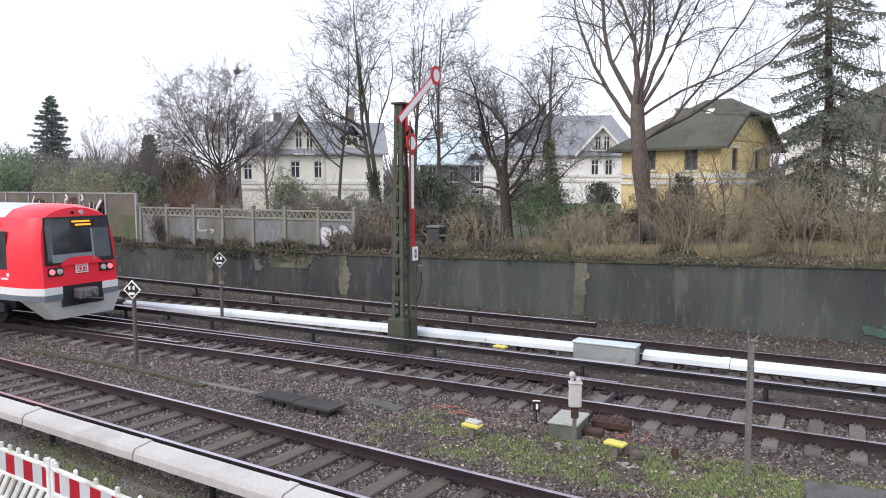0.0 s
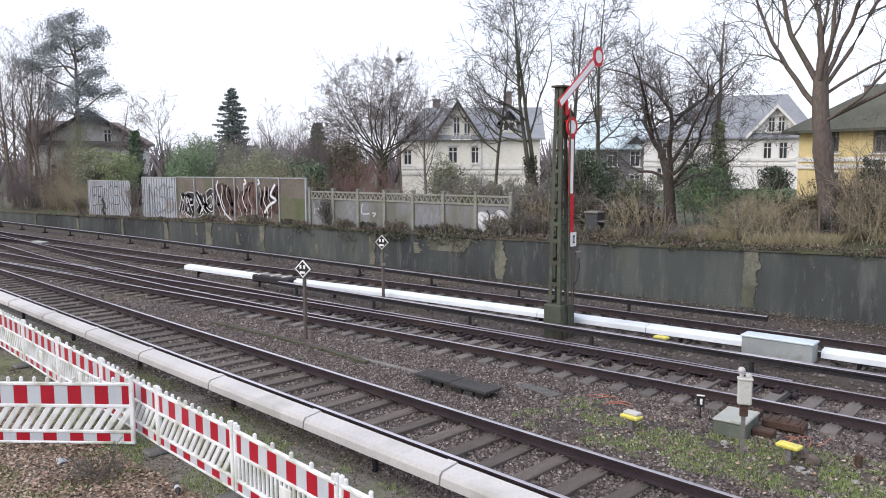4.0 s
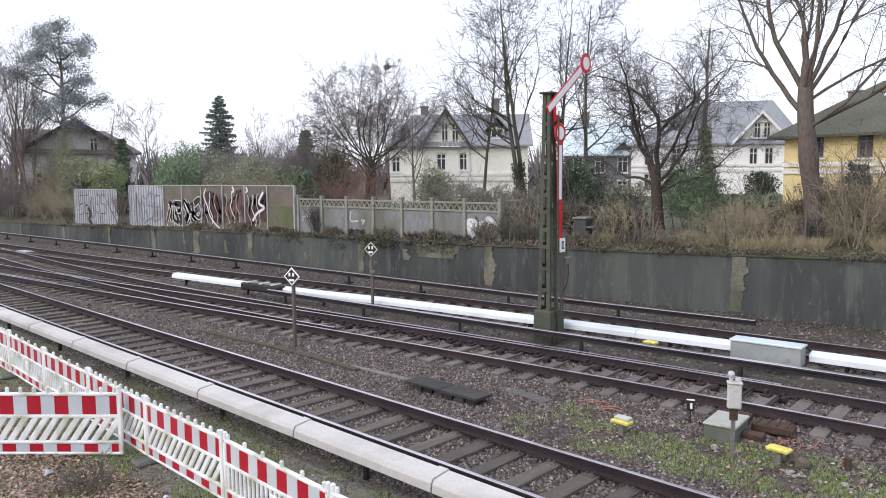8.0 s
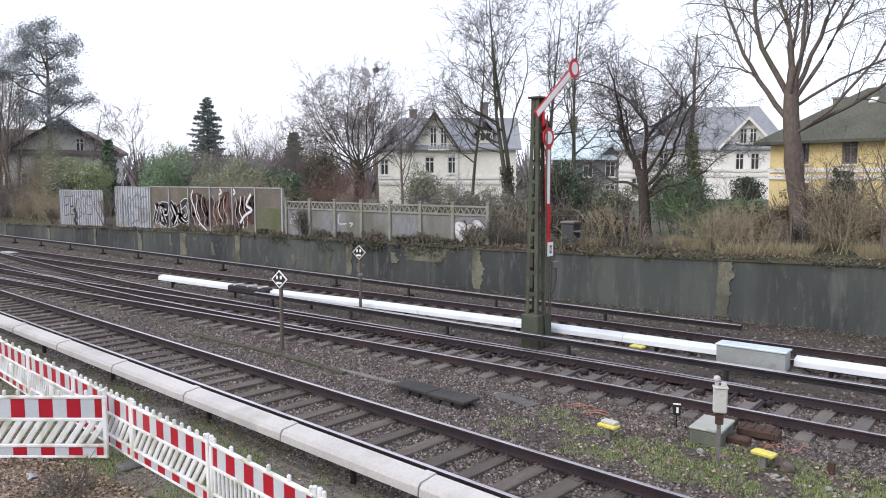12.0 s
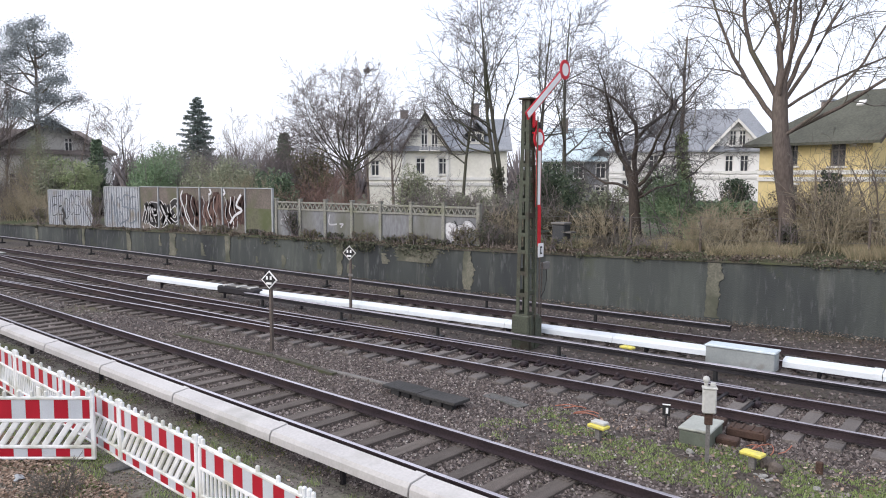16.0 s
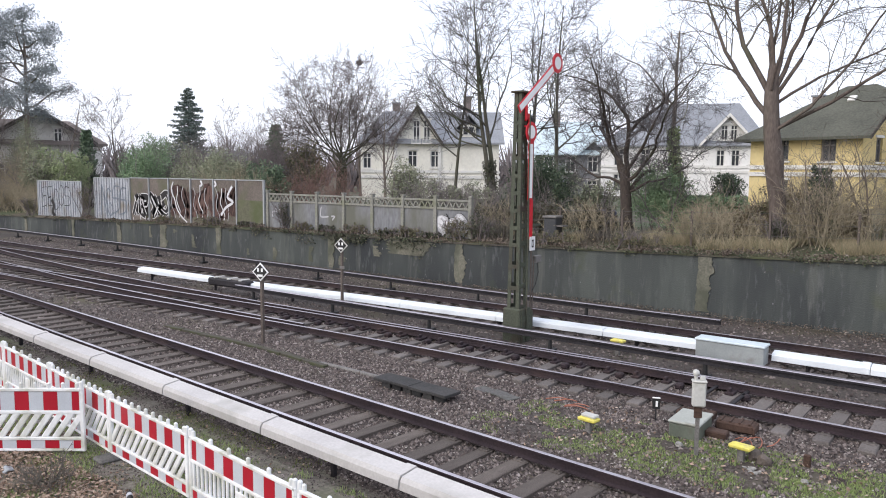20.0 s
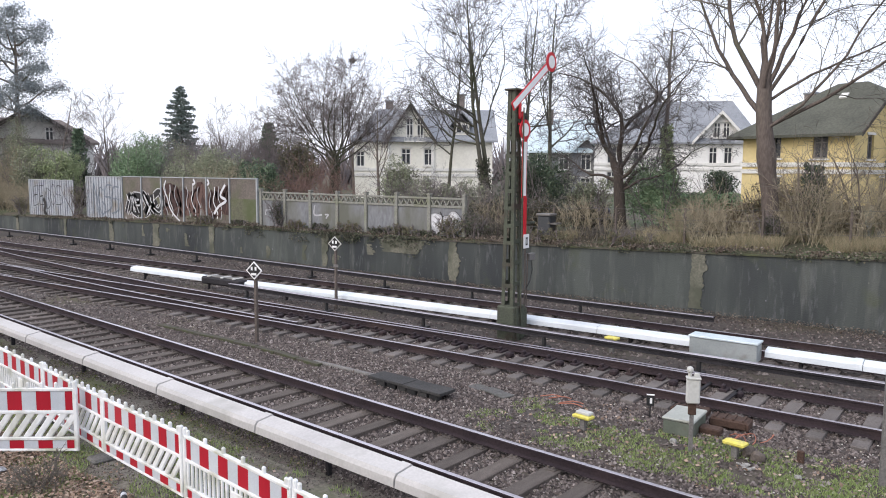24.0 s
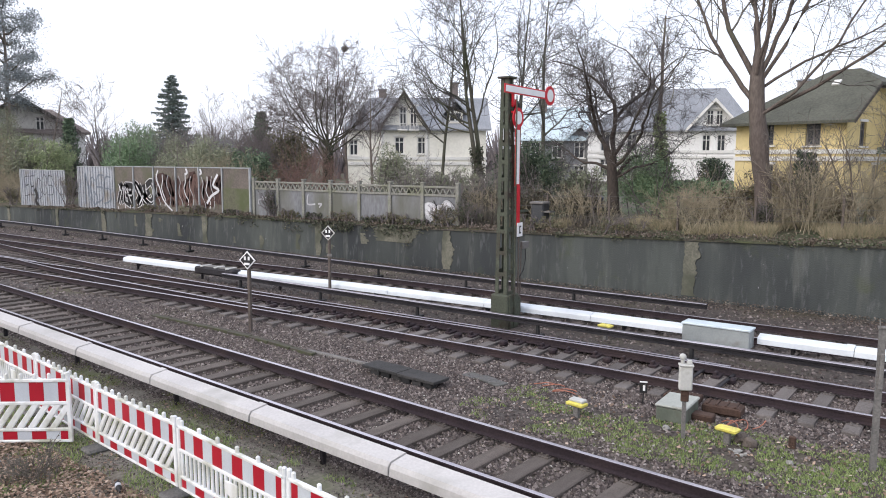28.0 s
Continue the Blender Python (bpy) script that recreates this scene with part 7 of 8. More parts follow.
for k, x, y, turn in [(0, -69.6, 24.8, 280), (0, -71.5, 28.2, 100), (1, -66.0, 24.8, 220), (2, -68.0, 25.3, 250), (0, -74.0, 26.8, 310), (1, -79.0, 27.6, 75), (2, -65.0, 25.6, 140),
                      (1, 3.5, 45.0, 30), (3, -0.3, 41.0, 90), (3, -64.0, 48.0, 200), (2, -14.0, 75.0, 300), (3, -63, 35, 150), (2, 0.8, 47.0, 75), (3, -51.5, 45.0, 33), (3, -46.0, 48.0, 133), (3, -68.0, 55.0, 233)]:
    again(k, x, y, turn)
weep = [S(9, 0.05, 0.02, 0.12, 14, 0.4, 50, 0.45, 0.34), S(7, 0.12, -0.02, 0.3, 9, 0.2, 50, 0.55, 0.5), S(6, 0.14, -0.22, 0.5, 4, 0.2, 40, 0.65, 0.7), S(5, 0.1, -0.3, 0.6)]
bare_tree(-59.6, 28.6, 9.6, 0.12, 95, "pale weeping birch with hanging twigs", "bark_grey", weep, twig="twig")
pine(-64.0, 28.2, 15.0, 101, "tall pine with flat dark needle clumps")
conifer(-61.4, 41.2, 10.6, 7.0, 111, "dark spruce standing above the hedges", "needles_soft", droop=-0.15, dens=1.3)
conifer(-46.3, 38.8, 6.4, 4.4, 112, "small dark conifer in a garden")
conifer(-0.9, 31.0, 14.8, 6.0, 113, "large grey-green conifer with drooping boughs", "needles_deep", droop=-0.40, bare_to=0.08, dens=1.0, r=0.2, needle_size=0.15, fill=2.0)
conifer(-57.3, 29.4, 5.9, 1.7, 114, "narrow dark green cypress beside the pale house", "leaf_dark", droop=0.5, dens=1.0)

# evergreen shrubs
shrub(-10.25, 26.3, 3.1, 1.9, 2.7, 121, "leaf_green", 17000, 0.075, "bright green evergreen shrub on the bank", clumps=120)
shrub(-17.2, 30.0, 4.2, 3.0, 3.4, 122, "leaf_pit", 12000, 0.11, "dark green evergreen shrub behind the mast")
shrub(-57.6, 35.0, 5.4, 4.2, 6.0, 123, "leaf_green", 17000, 0.12, "rounded green evergreen in a garden")
shrub(-53.0, 31.5, 5.0, 3.5, 4.9, 124, "leaf_green", 15000, 0.12, "green evergreen shrub above the fence")
shrub(-58.5, 26.0, 3.2, 2.2, 4.4, 125, "leaf_olive", 6000, 0.16, "yellowish green hedge plant behind the fence")
shrub(-56.6, 27.2, 3.4, 2.6, 4.9, 135, "leaf_yellow", 6500, 0.15, "tall yellow-green shrub behind the fence")
shrub(-55.9, 28.0, 2.0, 1.8, 5.0, 136, "leaf_yellow", 7500, 0.11, "tall yellow-green shrub behind the fence")
shrub(-62.6, 27.2, 4.6, 2.4, 7.4, 139, "leaf_olive", 8000, 0.11, "thin olive shrub before the pale house", clumps=70)
shrub(-64.6, 27.4, 3.6, 2.2, 5.8, 239, "leaf_olive", 5500, 0.11, "thin olive shrub before the pale house", clumps=70)
thicket(-61.5, 26.0, 6.0, 2.0, 4.8, 138, 90, "twig_dry", "tall brown bare shrubs before the pale house", 0.25, 0.016, kids=8)
shrub(-60.5, 27.5, 4.2, 2.4, 5.2, 137, "leaf_yellow", 7000, 0.15, "overgrown olive shrub before the pale house")
shrub(-40.6, 36.6, 4.6, 3.0, 4.8, 126, "bramble", 8000, 0.18, "dark brown overgrown shrub under the bare tree")
shrub(-41.0, 33.0, 5.0, 3.0, 3.4, 127, "leaf_dark", 7000, 0.18, "dark evergreen hedge behind the fence")
shrub(-49.0, 33.5, 9.0, 4.0, 4.6, 128, "leaf_olive", 16000, 0.12, "olive brown hedge behind the graffiti fence")
shrub(-44.0, 32.0, 7.0, 4.0, 4.4, 129, "leaf_olive", 15000, 0.12, "olive brown overgrown hedge")
shrub(-28.5, 33.5, 2.6, 2.2, 3.2, 130, "leaf_olive", 4500, 0.14, "grey-green shrub before the villa")
shrub(-12.05, 40.0, 1.9, 1.8, 2.4, 131, "leaf_pit", 4500, 0.14, "dark rounded shrub in the garden")
shrub(-4.95, 26.4, 1.1, 0.8, 2.9, 132, "leaf_pit", 1800, 0.12, "dark ivy shrub behind the large tree")
shrub(3.4, 28.5, 7.0, 2.4, 2.8, 133, "leaf_dark", 8000, 0.18, "dark evergreen hedge under the conifer")
shrub(-1.6, 34.0, 2.2, 2.0, 3.2, 134, "leaf_dark", 5000, 0.18, "dark evergreen beside the villa")
for k, (x, w_, h_) in enumerate([(-24.5, 2.0, 0.35), (-20.8, 2.2, 0.38), (-27.3, 1.0, 1.5), (-16.2, 1.6, 1.2), (-30, 2.0, 0.35), (-18.4, 1.6, 0.35)]):
    shrub(x, 23.3, w_, 0.5, h_, 140 + k, "leaf_ivy", 900, 0.075, "ivy and brambles along the wall top", clumps=40)
for k, (x, w_, h_) in enumerate([(-33, 3.0, 0.5), (-37, 4.0, 0.45), (-26, 2.0, 0.5), (-22.6, 2.2, 0.5), (-19.6, 2.2, 0.55), (-17.2, 1.6, 1.0), (-45.8, 1.5, 2.4), (-53.2, 1.5, 1.4), (-13.0, 3.0, 0.6), (-9.8, 2.6, 0.6)]):
    shrub(x, 23.22, w_, 0.5, h_, 340 + k, "bramble", 1300, 0.065, "brown-green brambles along the wall top", clumps=50)
for k, (x, w_) in enumerate([(-16.6, 2.6), (-14.4, 2.6), (-12.2, 2.6)]):
    shrub(x, 25.1, w_, 0.9, 1.35, 361 + k, "hedge", 5200, 0.085, "dark clipped winter hedge behind the wall", clumps=90)
for k, (x, w_, h_) in enumerate([(-7.6, 3.4, 0.9), (-4.4, 3.6, 1.1), (-1.2, 3.6, 0.9), (2.0, 3.6, 0.8), (5.2, 3.6, 0.8)]):
    shrub(x, 26.6, w_, 1.4, h_, 470 + k, "scrub", 5000, 0.095, "dense brown undergrowth on the bank", clumps=110)
shrub(-6.2, 29.0, 5.0, 1.6, 1.7, 366, "scrub", 7000, 0.11, "brown-green scrub across the garden", clumps=90)
shrub(-9.2, 29.5, 7.0, 1.6, 1.6, 363, "leaf_green", 6000, 0.11, "low green hedge in the garden")
shrub(-16.5, 33.0, 6.0, 1.6, 2.2, 364, "leaf_olive", 5000, 0.13, "olive hedge across the garden")
shrub(-24.0, 31.5, 8.0, 1.6, 1.9, 365, "leaf_olive", 6000, 0.13, "olive hedge across the villa garden")
for k, (x, y, w_, h_) in enumerate([(-50, 35, 6, 5.6), (-46.5, 37, 5, 6.4), (-42.5, 36, 5, 5.6), (-56, 38, 6, 5.0), (-63, 31, 6, 3.5), (-66, 27, 6, 3.2)]):
    thicket(x, y, w_, 3.0, h_, 370 + k, 70, "twig", "tall bare brown garden shrub", 0.3, 0.018, kids=8)
thicket(-16.0, 24.5, 2.4, 0.6, 1.5, 380, 34, "twig_dry", "pale hedge stems behind the signal", 0.22, 0.016, kids=4)
thicket(-12.2, 24.5, 3.2, 0.6, 1.5, 381, 44, "twig_dry", "pale hedge stems behind the signal", 0.22, 0.016, kids=4)
thicket(-18.0, 29.0, 5.0, 2.0, 2.3, 382, 60, "twig", "bare brown garden shrub behind the hedge")
# taller forked shrubs growing through the thicket
for x, y, h, sd in [(-3.2, 25.4, 3.6, 401), (-1.6, 25.8, 4.0, 402), (0.3, 25.3, 3.8, 403), (2.2, 25.6, 3.6, 404), (-4.6, 25.2, 3.0, 405), (3.8, 25.4, 3.4, 406)]:
    bare_tree(x, y, h, 0.035, sd, "young bare tree growing in the thicket", "bark_grey", [S(7, 0.12, 0.02, 0.3, 7, 0.15, 36, 0.6, 0.5), S(5, 0.16, 0.03, 0.4, 5, 0.2, 40, 0.65, 0.5), S(3, 0.18, 0.0, 0.5, 3, 0.2, 40, 0.7, 0.5), S(2, 0.2, 0, 0.6)], trunks=3, spread=0.3, twig="twig_mid")
# bare shrubs
thicket(-32.8, 30.5, 6.0, 2.5, 3.0, 151, 70, "twig_red", "reddish bare hedge before the villa")
thicket(-38.8, 29.0, 4.0, 2.0, 3.4, 152, 45, "twig_dry", "pale bare shrub behind the concrete fence")
thicket(-15.6, 23.9, 2.6, 0.7, 0.9, 153, 40, "twig_mid", "dry bramble thicket on the wall top", 0.5)
thicket(-11.0, 24.0, 3.4, 0.8, 0.7, 154, 50, "twig_mid", "dry bramble thicket on the bank", 0.5)
thicket(-7.7, 24.6, 2.6, 1.5, 1.7, 155, 70, "twig_dry", "dry yellowish shrub stems on the bank")
thicket(-4.0, 25.0, 3.4, 1.8, 2.3, 156, 80, "twig_dry", "dense bare brown shrub beside the large tree")
thicket(-1.2, 25.2, 3.4, 1.8, 2.7, 157, 56, "twig_dry", "dense bare brown shrub on the bank", r=0.011)
thicket(2.0, 25.0, 3.6, 1.8, 2.8, 158, 50, "twig_dry", "dense bare brown shrub on the bank", r=0.011)
thicket(5.2, 25.0, 3.6, 1.8, 3.0, 159, 65, "twig_dry", "dense bare brown shrub on the bank")
thicket(-58.0, 24.6, 9.0, 1.6, 2.6, 160, 120, "twig_dry", "brown bare hedge at the far end", r=0.018, kids=8)
thicket(-66.0, 24.6, 10.0, 2.0, 4.0, 161, 130, "twig", "dark bare hedge at the far end", r=0.02, kids=8)
thicket(-54.0, 36.0, 8.0, 3.0, 5.0, 162, 90, "twig", "bare shrubs in a garden", r=0.018, kids=8)
thicket(-46.0, 36.0, 8.0, 3.0, 5.5, 163, 100, "twig", "tall bare brown shrubs in a garden", r=0.018, kids=8)
thicket(-23.5, 30.0, 5.0, 2.0, 2.4, 164, 60, "twig", "bare garden shrubs before the villa")
thicket(-6.0, 36.0, 6.0, 2.0, 3.0, 165, 60, "twig_dry", "bare shrubs before the yellow villa", r=0.011)

bin_ = empty("garden_bin", pose(-13.2, 23.75, garden(-13.2, 23.75) - 0.02), "dark grey garden bin behind the wall", "bin")
part("body", boxes(((0, 0, 0.45), (0.5, 0.5, 0.9), 0.04)), M["skirt_dark"], bin_)
part("lid", boxes(((0, -0.02, 0.93), (0.56, 0.56, 0.08), 0.02)), M["post_grey"], bin_)
part("shelf", boxes(((0.35, 0, 0.62), (0.3, 0.4, 0.05))), M["post_grey"], bin_)
cv = empty("covered_stack", pose(-12.85, 27.1, garden(-12.85, 27.1) - 0.02), "low garden stack under a blue-violet tarpaulin", "tarpaulin")
part("stack", boxes(((0, 0, 0.35), (0.8, 0.6, 0.7), 0.03)), M["post_brown"], cv)
part("tarpaulin", boxes(((0, 0, 0.55), (0.9, 0.7, 0.6), 0.08)), M["tarp"], cv)
rng = np.random.default_rng(77)
aim = Vector((-37.4, 39.0, 11.6))
br = [v.co for lb in fan_tree.children if lb.name.startswith(("limb", "crown")) for v in lb.data.vertices]
at = min(br, key=lambda c: (fan_tree.matrix_basis @ c - aim).length)
tw = []
for k in range(160):
    v = rng.normal(size=3)
    v = v / np.linalg.norm(v) * np.array([0.14, 0.14, 0.10])
    u = rng.normal(size=3) * 0.09
    v = v + np.array(at)
    tw.append(np.array([(*(v - u), 0.012), (*(v + u), 0.012)]))
V, F = tubes_mesh(tw, 4)
tagged(fast_mesh("bird_nest", V, F, M["twig_mid"], fan_tree, "round bird nest of twigs"), kind="stuff")

# ivy and trailing brambles hanging over the wall face
rng = np.random.default_rng(420)
P = []
for k in range(120):
    x = rng.choice([rng.normal(-26.0, 1.6), rng.normal(-22.6, 1.2), rng.normal(-19.2, 0.8), rng.uniform(-16, 4), rng.uniform(-60, -30)])
    L = abs(rng.normal(0.05, 0.30)) * (1.0 if -31 < x < -17.5 else 0.3) + 0.05
    m = int(16 + 70 * L)
    u = rng.uniform(0, 1, m) ** 0.8
    P.append(np.c_[x + rng.normal(0, 0.10 + 0.12 * L, m) + 0.2 * (u - 0.5) * rng.normal(), WALL_Y - 0.045 - np.abs(rng.normal(0, 0.04, m)), wall_top(x) + 0.1 - u * L])
V, F = quads(rng, np.concatenate(P), 0.075, 0.8)
tagged(fast_mesh("hanging_ivy", V, F, M["leaf_ivy"]), "ivy trailing over the retaining wall", "ivy", kind="stuff")
for k in range(11):
    x, z = -40 + 2.1 * k + rng.uniform(-0.3, 0.3), rng.uniform(0.15, 0.9)
    w_, h_ = rng.uniform(0.15, 0.7), rng.uniform(0.2, 0.7)
    ragged("plaster_patch", x - w_ / 2, x + w_ / 2, z - h_ / 2, min(z + h_ / 2, wall_top(x) - 0.15), WALL_Y + 0.008 - 0.0012 * k, M["plaster"], wall, 700 + k, "peeling plaster patch", 0.7, 0.004)
for k in range(17):
    x, z = -34 + 2.2 * k + rng.uniform(-0.4, 0.4), rng.uniform(0.2, 1.25)
    s_ = rng.uniform(0.02, 0.06)
    ragged("paint_fleck", x - s_ / 2, x + s_ / 2, z - s_ * rng.uniform(0.3, 1.6), z + s_ * 0.5, WALL_Y - 0.03, M["concrete_fence"], wall, 500 + k, "pale flaked patch", 0.5, 0.012)

# dead weeds at the corner of the barriers
thicket(-9.9, 4.35, 0.6, 0.4, 0.5, 391, 24, "twig_mid", "dead brown weeds at the foot of the barriers", 0.6, 0.004, z=BANK, kids=5)

# teal tag sprayed on the retaining wall
for i, (x, z, w_, h_) in enumerate([(0.62, 0.16, 0.16, 0.15), (0.90, 0.10, 0.20, 0.12), (1.22, 0.20, 0.16, 0.17), (1.50, 0.13, 0.18, 0.14), (1.05, 0.28, 0.10, 0.08)]):
    blot(wall, WALL_Y - 0.030 - 0.003 * i, x, z, w_, h_, 1.7 * i, M["teal"])

# far woods along the skyline
rng = np.random.default_rng(200)
th = empty("far_trees", None, "hazy bare woods on the skyline", "trees", kind="stuff")
tb = []
for k in range(420):
    a = radians(rng.uniform(-20, 80))
    r_ = rng.uniform(120, 170)
    x, y = -r_ * math.sin(a), r_ * math.cos(a)
    h = rng.uniform(5, 9)
    z0 = 1.0
    for q in range(9):
        dx, dy = rng.normal(0, 1.8, 2)
        tb.append(np.array([(x, y, z0, 0.3), (x + dx * 0.4, y + dy * 0.4, z0 + h * 0.5, 0.22), (x + dx, y + dy, z0 + h * rng.uniform(0.7, 1.1), 0.05)]))
V, F = tubes_mesh(tb, 4)
tagged(fast_mesh("woods", V, F, M["twig"], th), kind="stuff")


# ---- ballast stones, grass, leaves ----
def stones(name, label, rng, P, size):
    n = len(P)
    base = np.array([(1, 0, 0), (-1, 0, 0), (0, 1, 0), (0, -1, 0), (0, 0, 1)], float)
    tri = np.array([(0, 2, 4), (2, 1, 4), (1, 3, 4), (3, 0, 4)])
    V = base[None] * rng.uniform(0.6, 1.3, (n, 5, 1)) + rng.normal(0, 0.22, (n, 5, 3)) - np.array([(0, 0, 0.3)] * 4 + [(0, 0, 0)])[None]
    a = rng.uniform(0, 6.28, n)
    c, s = np.cos(a), np.sin(a)
    V = np.stack([V[..., 0] * c[:, None] - V[..., 1] * s[:, None], V[..., 0] * s[:, None] + V[..., 1] * c[:, None], V[..., 2] * 0.75], -1)
    V = V * (size * rng.uniform(0.5, 1.4, n))[:, None, None] + P[:, None, :]
    F = (tri[None] + 5 * np.arange(n)[:, None, None]).reshape(-1, 3)
    ob = fast_mesh(name, V.reshape(-1, 3), F, M["stone"])
    return tagged(ob, label, "ballast", kind="stuff")


rng = np.random.default_rng(300)
n = 125000
X = -3.0 - 22 * rng.beta(1.0, 1.7, n) + rng.uniform(0, 4.5, n)
Y = rng.uniform(6.2, 16.0, n)
keep = ~((Y > 10.3) & (Y < 11.9) & (X > -6.8) & (rng.uniform(0, 1, n) < 0.75))
P = np.c_[X, Y, RAILBED + rng.uniform(-0.005, 0.025, n)][keep]
stones("ballast_stones", "loose grey-brown ballast stones", rng, P, 0.029)
n = 42000
X = rng.uniform(-52, -14, n)
Y = rng.uniform(0, 1, n) * (15.5 + 0.06 * X + 4.0) + 7.2 - 0.06 * X
P = np.c_[X, np.minimum(Y, 15.8), RAILBED + rng.uniform(-0.01, 0.03, n)]
stones("ballast_stones", "grey-brown ballast stones further along the line", rng, P, 0.042)
n = 30000
P = np.c_[rng.uniform(-50, 6, n), rng.uniform(14, 22.3, n), RAILBED + rng.uniform(-0.01, 0.03, n)]
stones("ballast_stones", "loose grey-brown ballast stones", rng, P, 0.04)


n = 4500
P = np.c_[rng.uniform(-20, 3, n), rng.uniform(6.4, 15.0, n), np.full(n, RAILBED + 0.02)]
pale_chips = stones("stone_chips", "pale chipped stones scattered over the ballast", rng, P, 0.017)
pale_chips.data.materials.clear()
pale_chips.data.materials.append(M["chips"])


def blades(name, label, rng, P, h, mat_, cat="grass"):
    n = len(P)
    a = rng.uniform(0, 6.28, n)
    w = np.c_[np.cos(a), np.sin(a), np.zeros(n)] * 0.006
    t = np.c_[rng.normal(0, 0.5, n), rng.normal(0, 0.5, n), np.ones(n)] * (h * rng.uniform(0.4, 1.3, n))[:, None]
    V = np.stack([P - w, P + w, P + t + w * 0.3, P + t - w * 0.3], 1).reshape(-1, 3)
    return tagged(fast_mesh(name, V, np.arange(4 * n).reshape(-1, 4), M[mat_]), label, cat, kind="stuff")


def patchy(rng, n, x0, x1, y0, y1, s=0.9, cut=0.0):
    P = np.c_[rng.uniform(x0, x1, n), rng.uniform(y0, y1, n)]
    k = np.array([noise.noise((p[0] * s, p[1] * s, 3.1)) + 0.4 * noise.noise((p[0] * s * 3, p[1] * s * 3, 8.1)) for p in P])
    P = P[k > cut]
    return np.c_[P, np.full(len(P), RAILBED)]


P = patchy(rng, 52000, -24, -3.0, 4.0, 7.8, 1.1, -0.22)
P[:, 2] = BANK + rng.uniform(-0.008, 0.012, len(P))
stones("shoulder_gravel", "scattered gravel on the mossy shoulder", rng, P, 0.015)
P = patchy(rng, 2600, -20, -3.0, 2.0, 7.4, 0.9, -0.1)
P[:, 2] = BANK + 0.015
V, F = quads(rng, P, 0.05, 0.7, flat=0.7)
tagged(fast_mesh("fallen_leaves", V, F, M["litter"]), "scattered fallen leaves on the mossy shoulder", "fallen leaves", kind="stuff")
blades("grass", "patchy short green grass between the tracks", rng, patchy(rng, 46000, -7.4, 3.5, 10.1, 12.2, 1.3, -0.02), 0.036, "grass")
blades("grass", "light green grass around the trackside post", rng, patchy(rng, 34000, -4.4, 3.5, 10.1, 12.2, 1.6, -0.08), 0.038, "grass")
blades("grass", "thin grass beside the barriers", rng, patchy(rng, 70000, -17, -1.0, 2.4, 6.9, 0.8, 0.06) + np.array([0, 0, BANK - RAILBED]), 0.05, "grass")
blades("grass", "moss and weeds under the cover boards", rng, patchy(rng, 50000, -26, -1.0, 4.4, 7.8, 0.9, 0.08) + np.array([0, 0, BANK - RAILBED]), 0.03, "moss")


def litter(label, rng, P, size=0.055, leaf="litter"):
    V, F = quads(rng, P, size, 0.7, flat=0.65)
    return tagged(fast_mesh("fallen_leaves", V, F, M[leaf]), label, "fallen leaves", kind="stuff")


n = 9000
P = patchy(rng, 4 * n, -16, -6.5, 1.5, 5.0, 0.6, -0.55)
P[:, 2] = BANK + rng.uniform(0.005, 0.05, len(P))
litter("brown fallen leaves on the ground by the barriers", rng, P)
n = 9000
P = np.c_[rng.uniform(-30, 6, n), WALL_Y - 0.05 - np.abs(rng.normal(0, 0.55, n)), np.full(n, RAILBED)]
P[:, 2] += rng.uniform(0.0, 0.05, n) + 0.10 * np.exp(-((WALL_Y - P[:, 1]) / 0.5))
litter("brown leaf litter along the foot of the wall", rng, P, leaf="litter_old")
n = 12000
X, Y = rng.uniform(-34, 6, n), 23.1 + np.abs(rng.normal(0, 0.9, n))
P = np.c_[X, Y, [garden(a, b) + 0.03 for a, b in zip(X, Y)]]
litter("brown leaf litter on the wall top", rng, P, leaf="litter_old")
n = 9000
X, u = rng.uniform(-50, 6, n), rng.uniform(0, 1, n)
X = X + 0.6 * np.sin(X * 2.3)
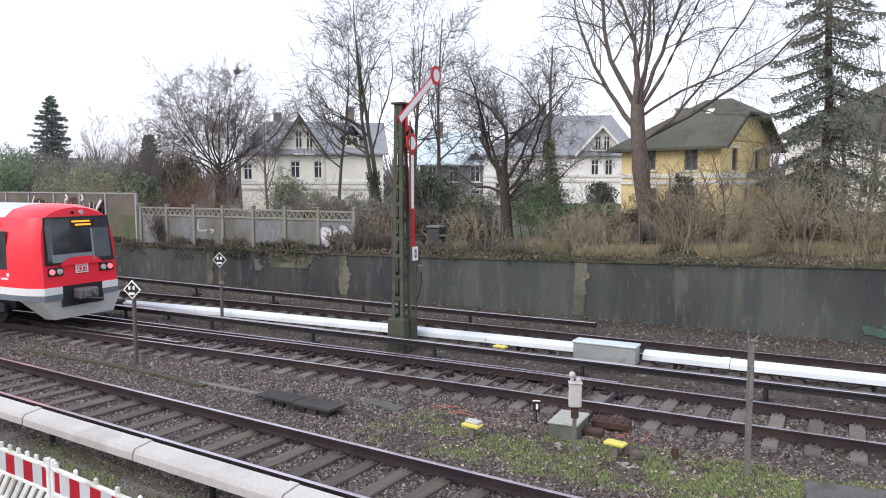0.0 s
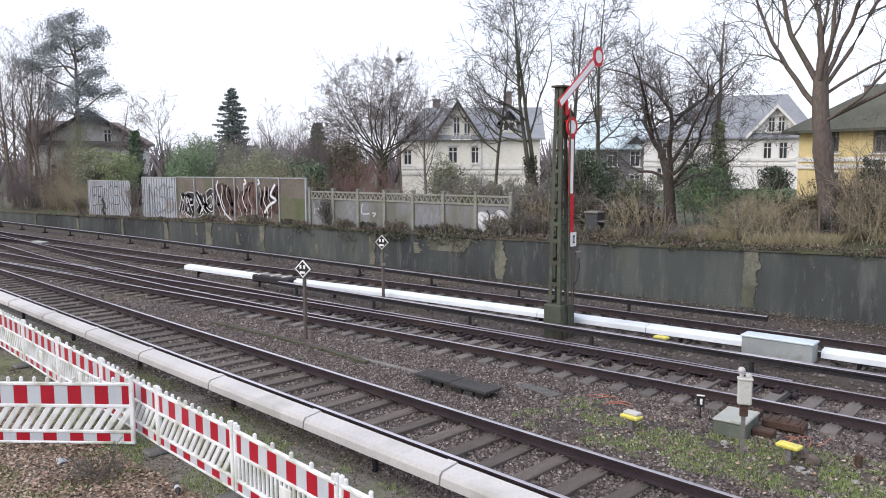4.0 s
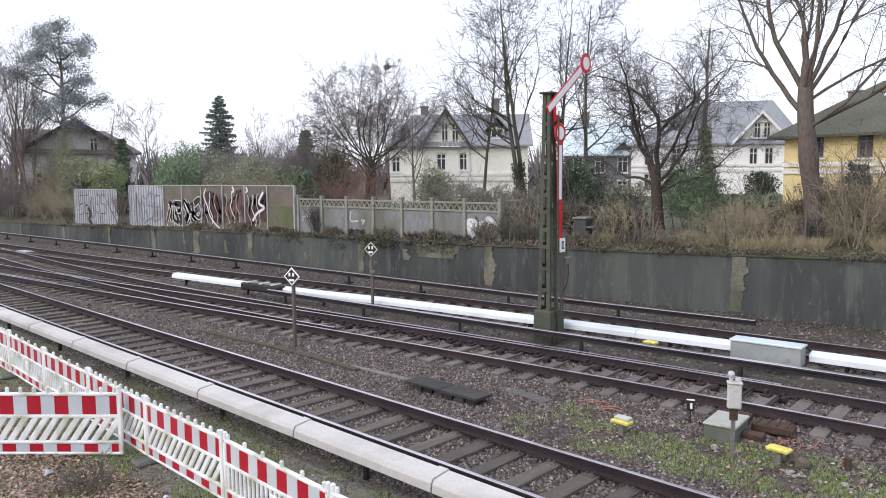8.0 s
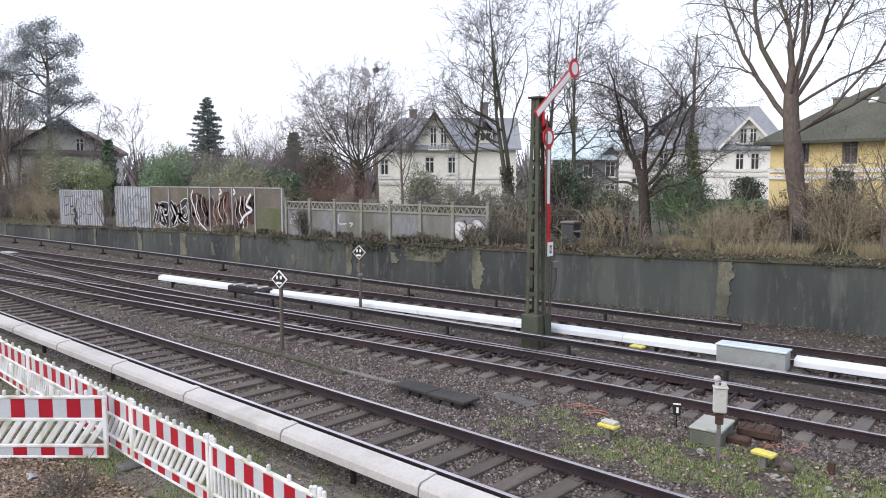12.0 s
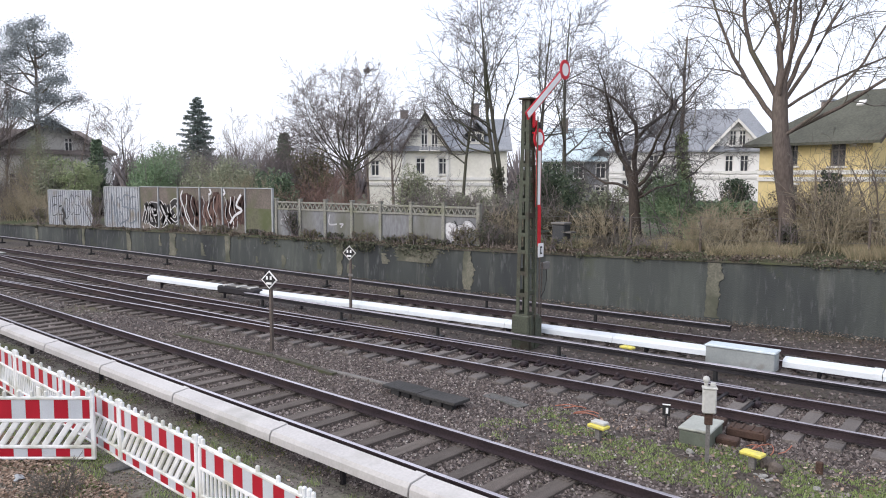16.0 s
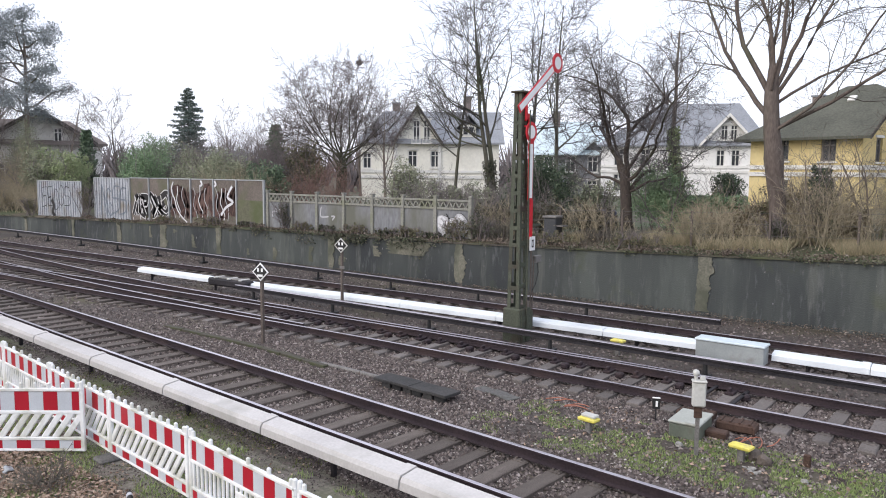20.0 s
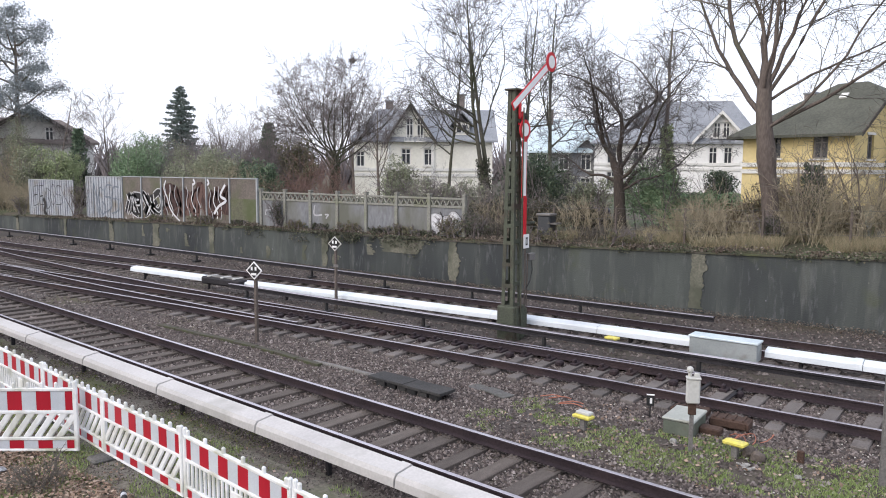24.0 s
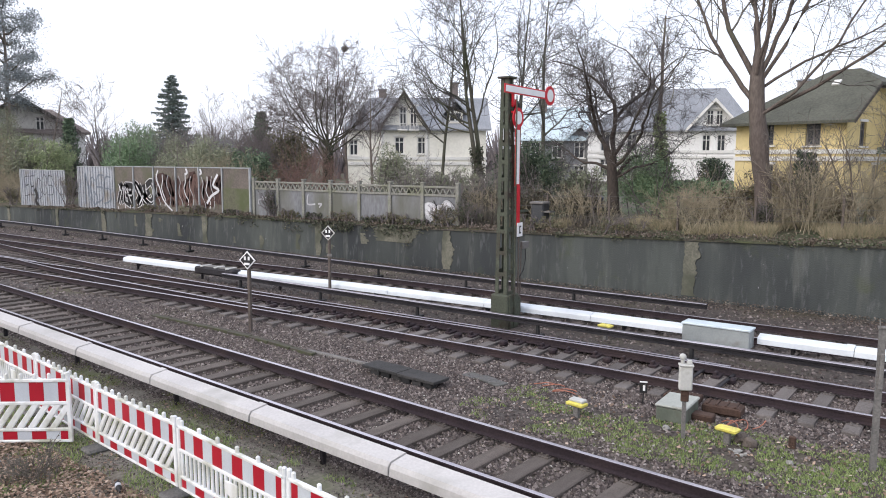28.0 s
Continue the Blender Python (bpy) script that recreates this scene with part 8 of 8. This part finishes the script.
P = np.c_[X, WALL_Y - 0.03 + 0.35 * u, np.array([wall_top(a) for a in X]) + 0.02 + 0.10 * u + rng.normal(0, 0.025, n) + 0.07 * np.maximum(0, np.sin(X * 1.9) + np.sin(X * 0.83 + 1))]
V, F = quads(rng, P, 0.085, 0.6)
tagged(fast_mesh("edge_litter", V, F, M["litter_old"]), "brown leaves and earth along the edge of the wall", "fallen leaves", kind="stuff")
P = np.c_[X, WALL_Y - 0.02 + 0.4 * u, np.array([wall_top(a) for a in X]) + 0.06 * u][rng.uniform(0, 1, n) < 0.35 + 0.35 * np.sin(X * 0.9)]
blades("edge_grass", "dry grass tufts along the edge of the wall", rng, P, 0.10, "bramble")
X, Y = rng.uniform(-17, 8, 60000), 23.45 + np.abs(rng.normal(0, 1.2, 60000))
keep = np.array([noise.noise((a * 0.7, b * 0.7, 1.3)) for a, b in zip(X, Y)]) > np.where(X > -9, 0.05, 0.3)
P = np.array([(a, b, garden(a, b)) for a, b in zip(X[keep], Y[keep])])
blades("dry_grass", "tall dry grass under the bare shrubs", rng, P, 0.30, "dry_grass")
n = 1300
P = patchy(rng, n, -7, 3, 9.9, 12.6, 1.5, -0.1)
P[:, 2] += 0.04
litter("scattered fallen leaves between the tracks", rng, P, 0.06)


# ---- what moves ----
def motions():
    rows = [(0, -19.27), (0.3, -22.14), (0.6, -24.77), (0.9, -27.23), (1.2, -29.53), (1.8, -33.59), (2.4, -37.25), (3.0, -40.9), (4.0, -47.9), (6.0, -63.9), (10.0, -100), (28.0, -300)]
    walk(train, [(t, pose(x, mid_y(x), 0, 0, 0, math.degrees(math.atan((mid_y(x) - mid_y(x - 12)) / 12)))) for t, x in rows])
    # the arm drops from raised to level, and settles
    up, level = 35.5, -1.0
    arm_rows = [(0, up), (23.9, up), (24.0, up - 1), (24.1, 32), (24.2, 27.5), (24.3, 22), (24.4, 17), (24.5, 10.5), (24.6, 2.5), (24.7, -3.0), (24.8, -2.5), (24.9, -1.5), (25.0, level), (28.0, level)]
    walk(upper_arm, [(t, pose(0.24, -0.22, 6.05, a, 0, 0)) for t, a in arm_rows])


motions()
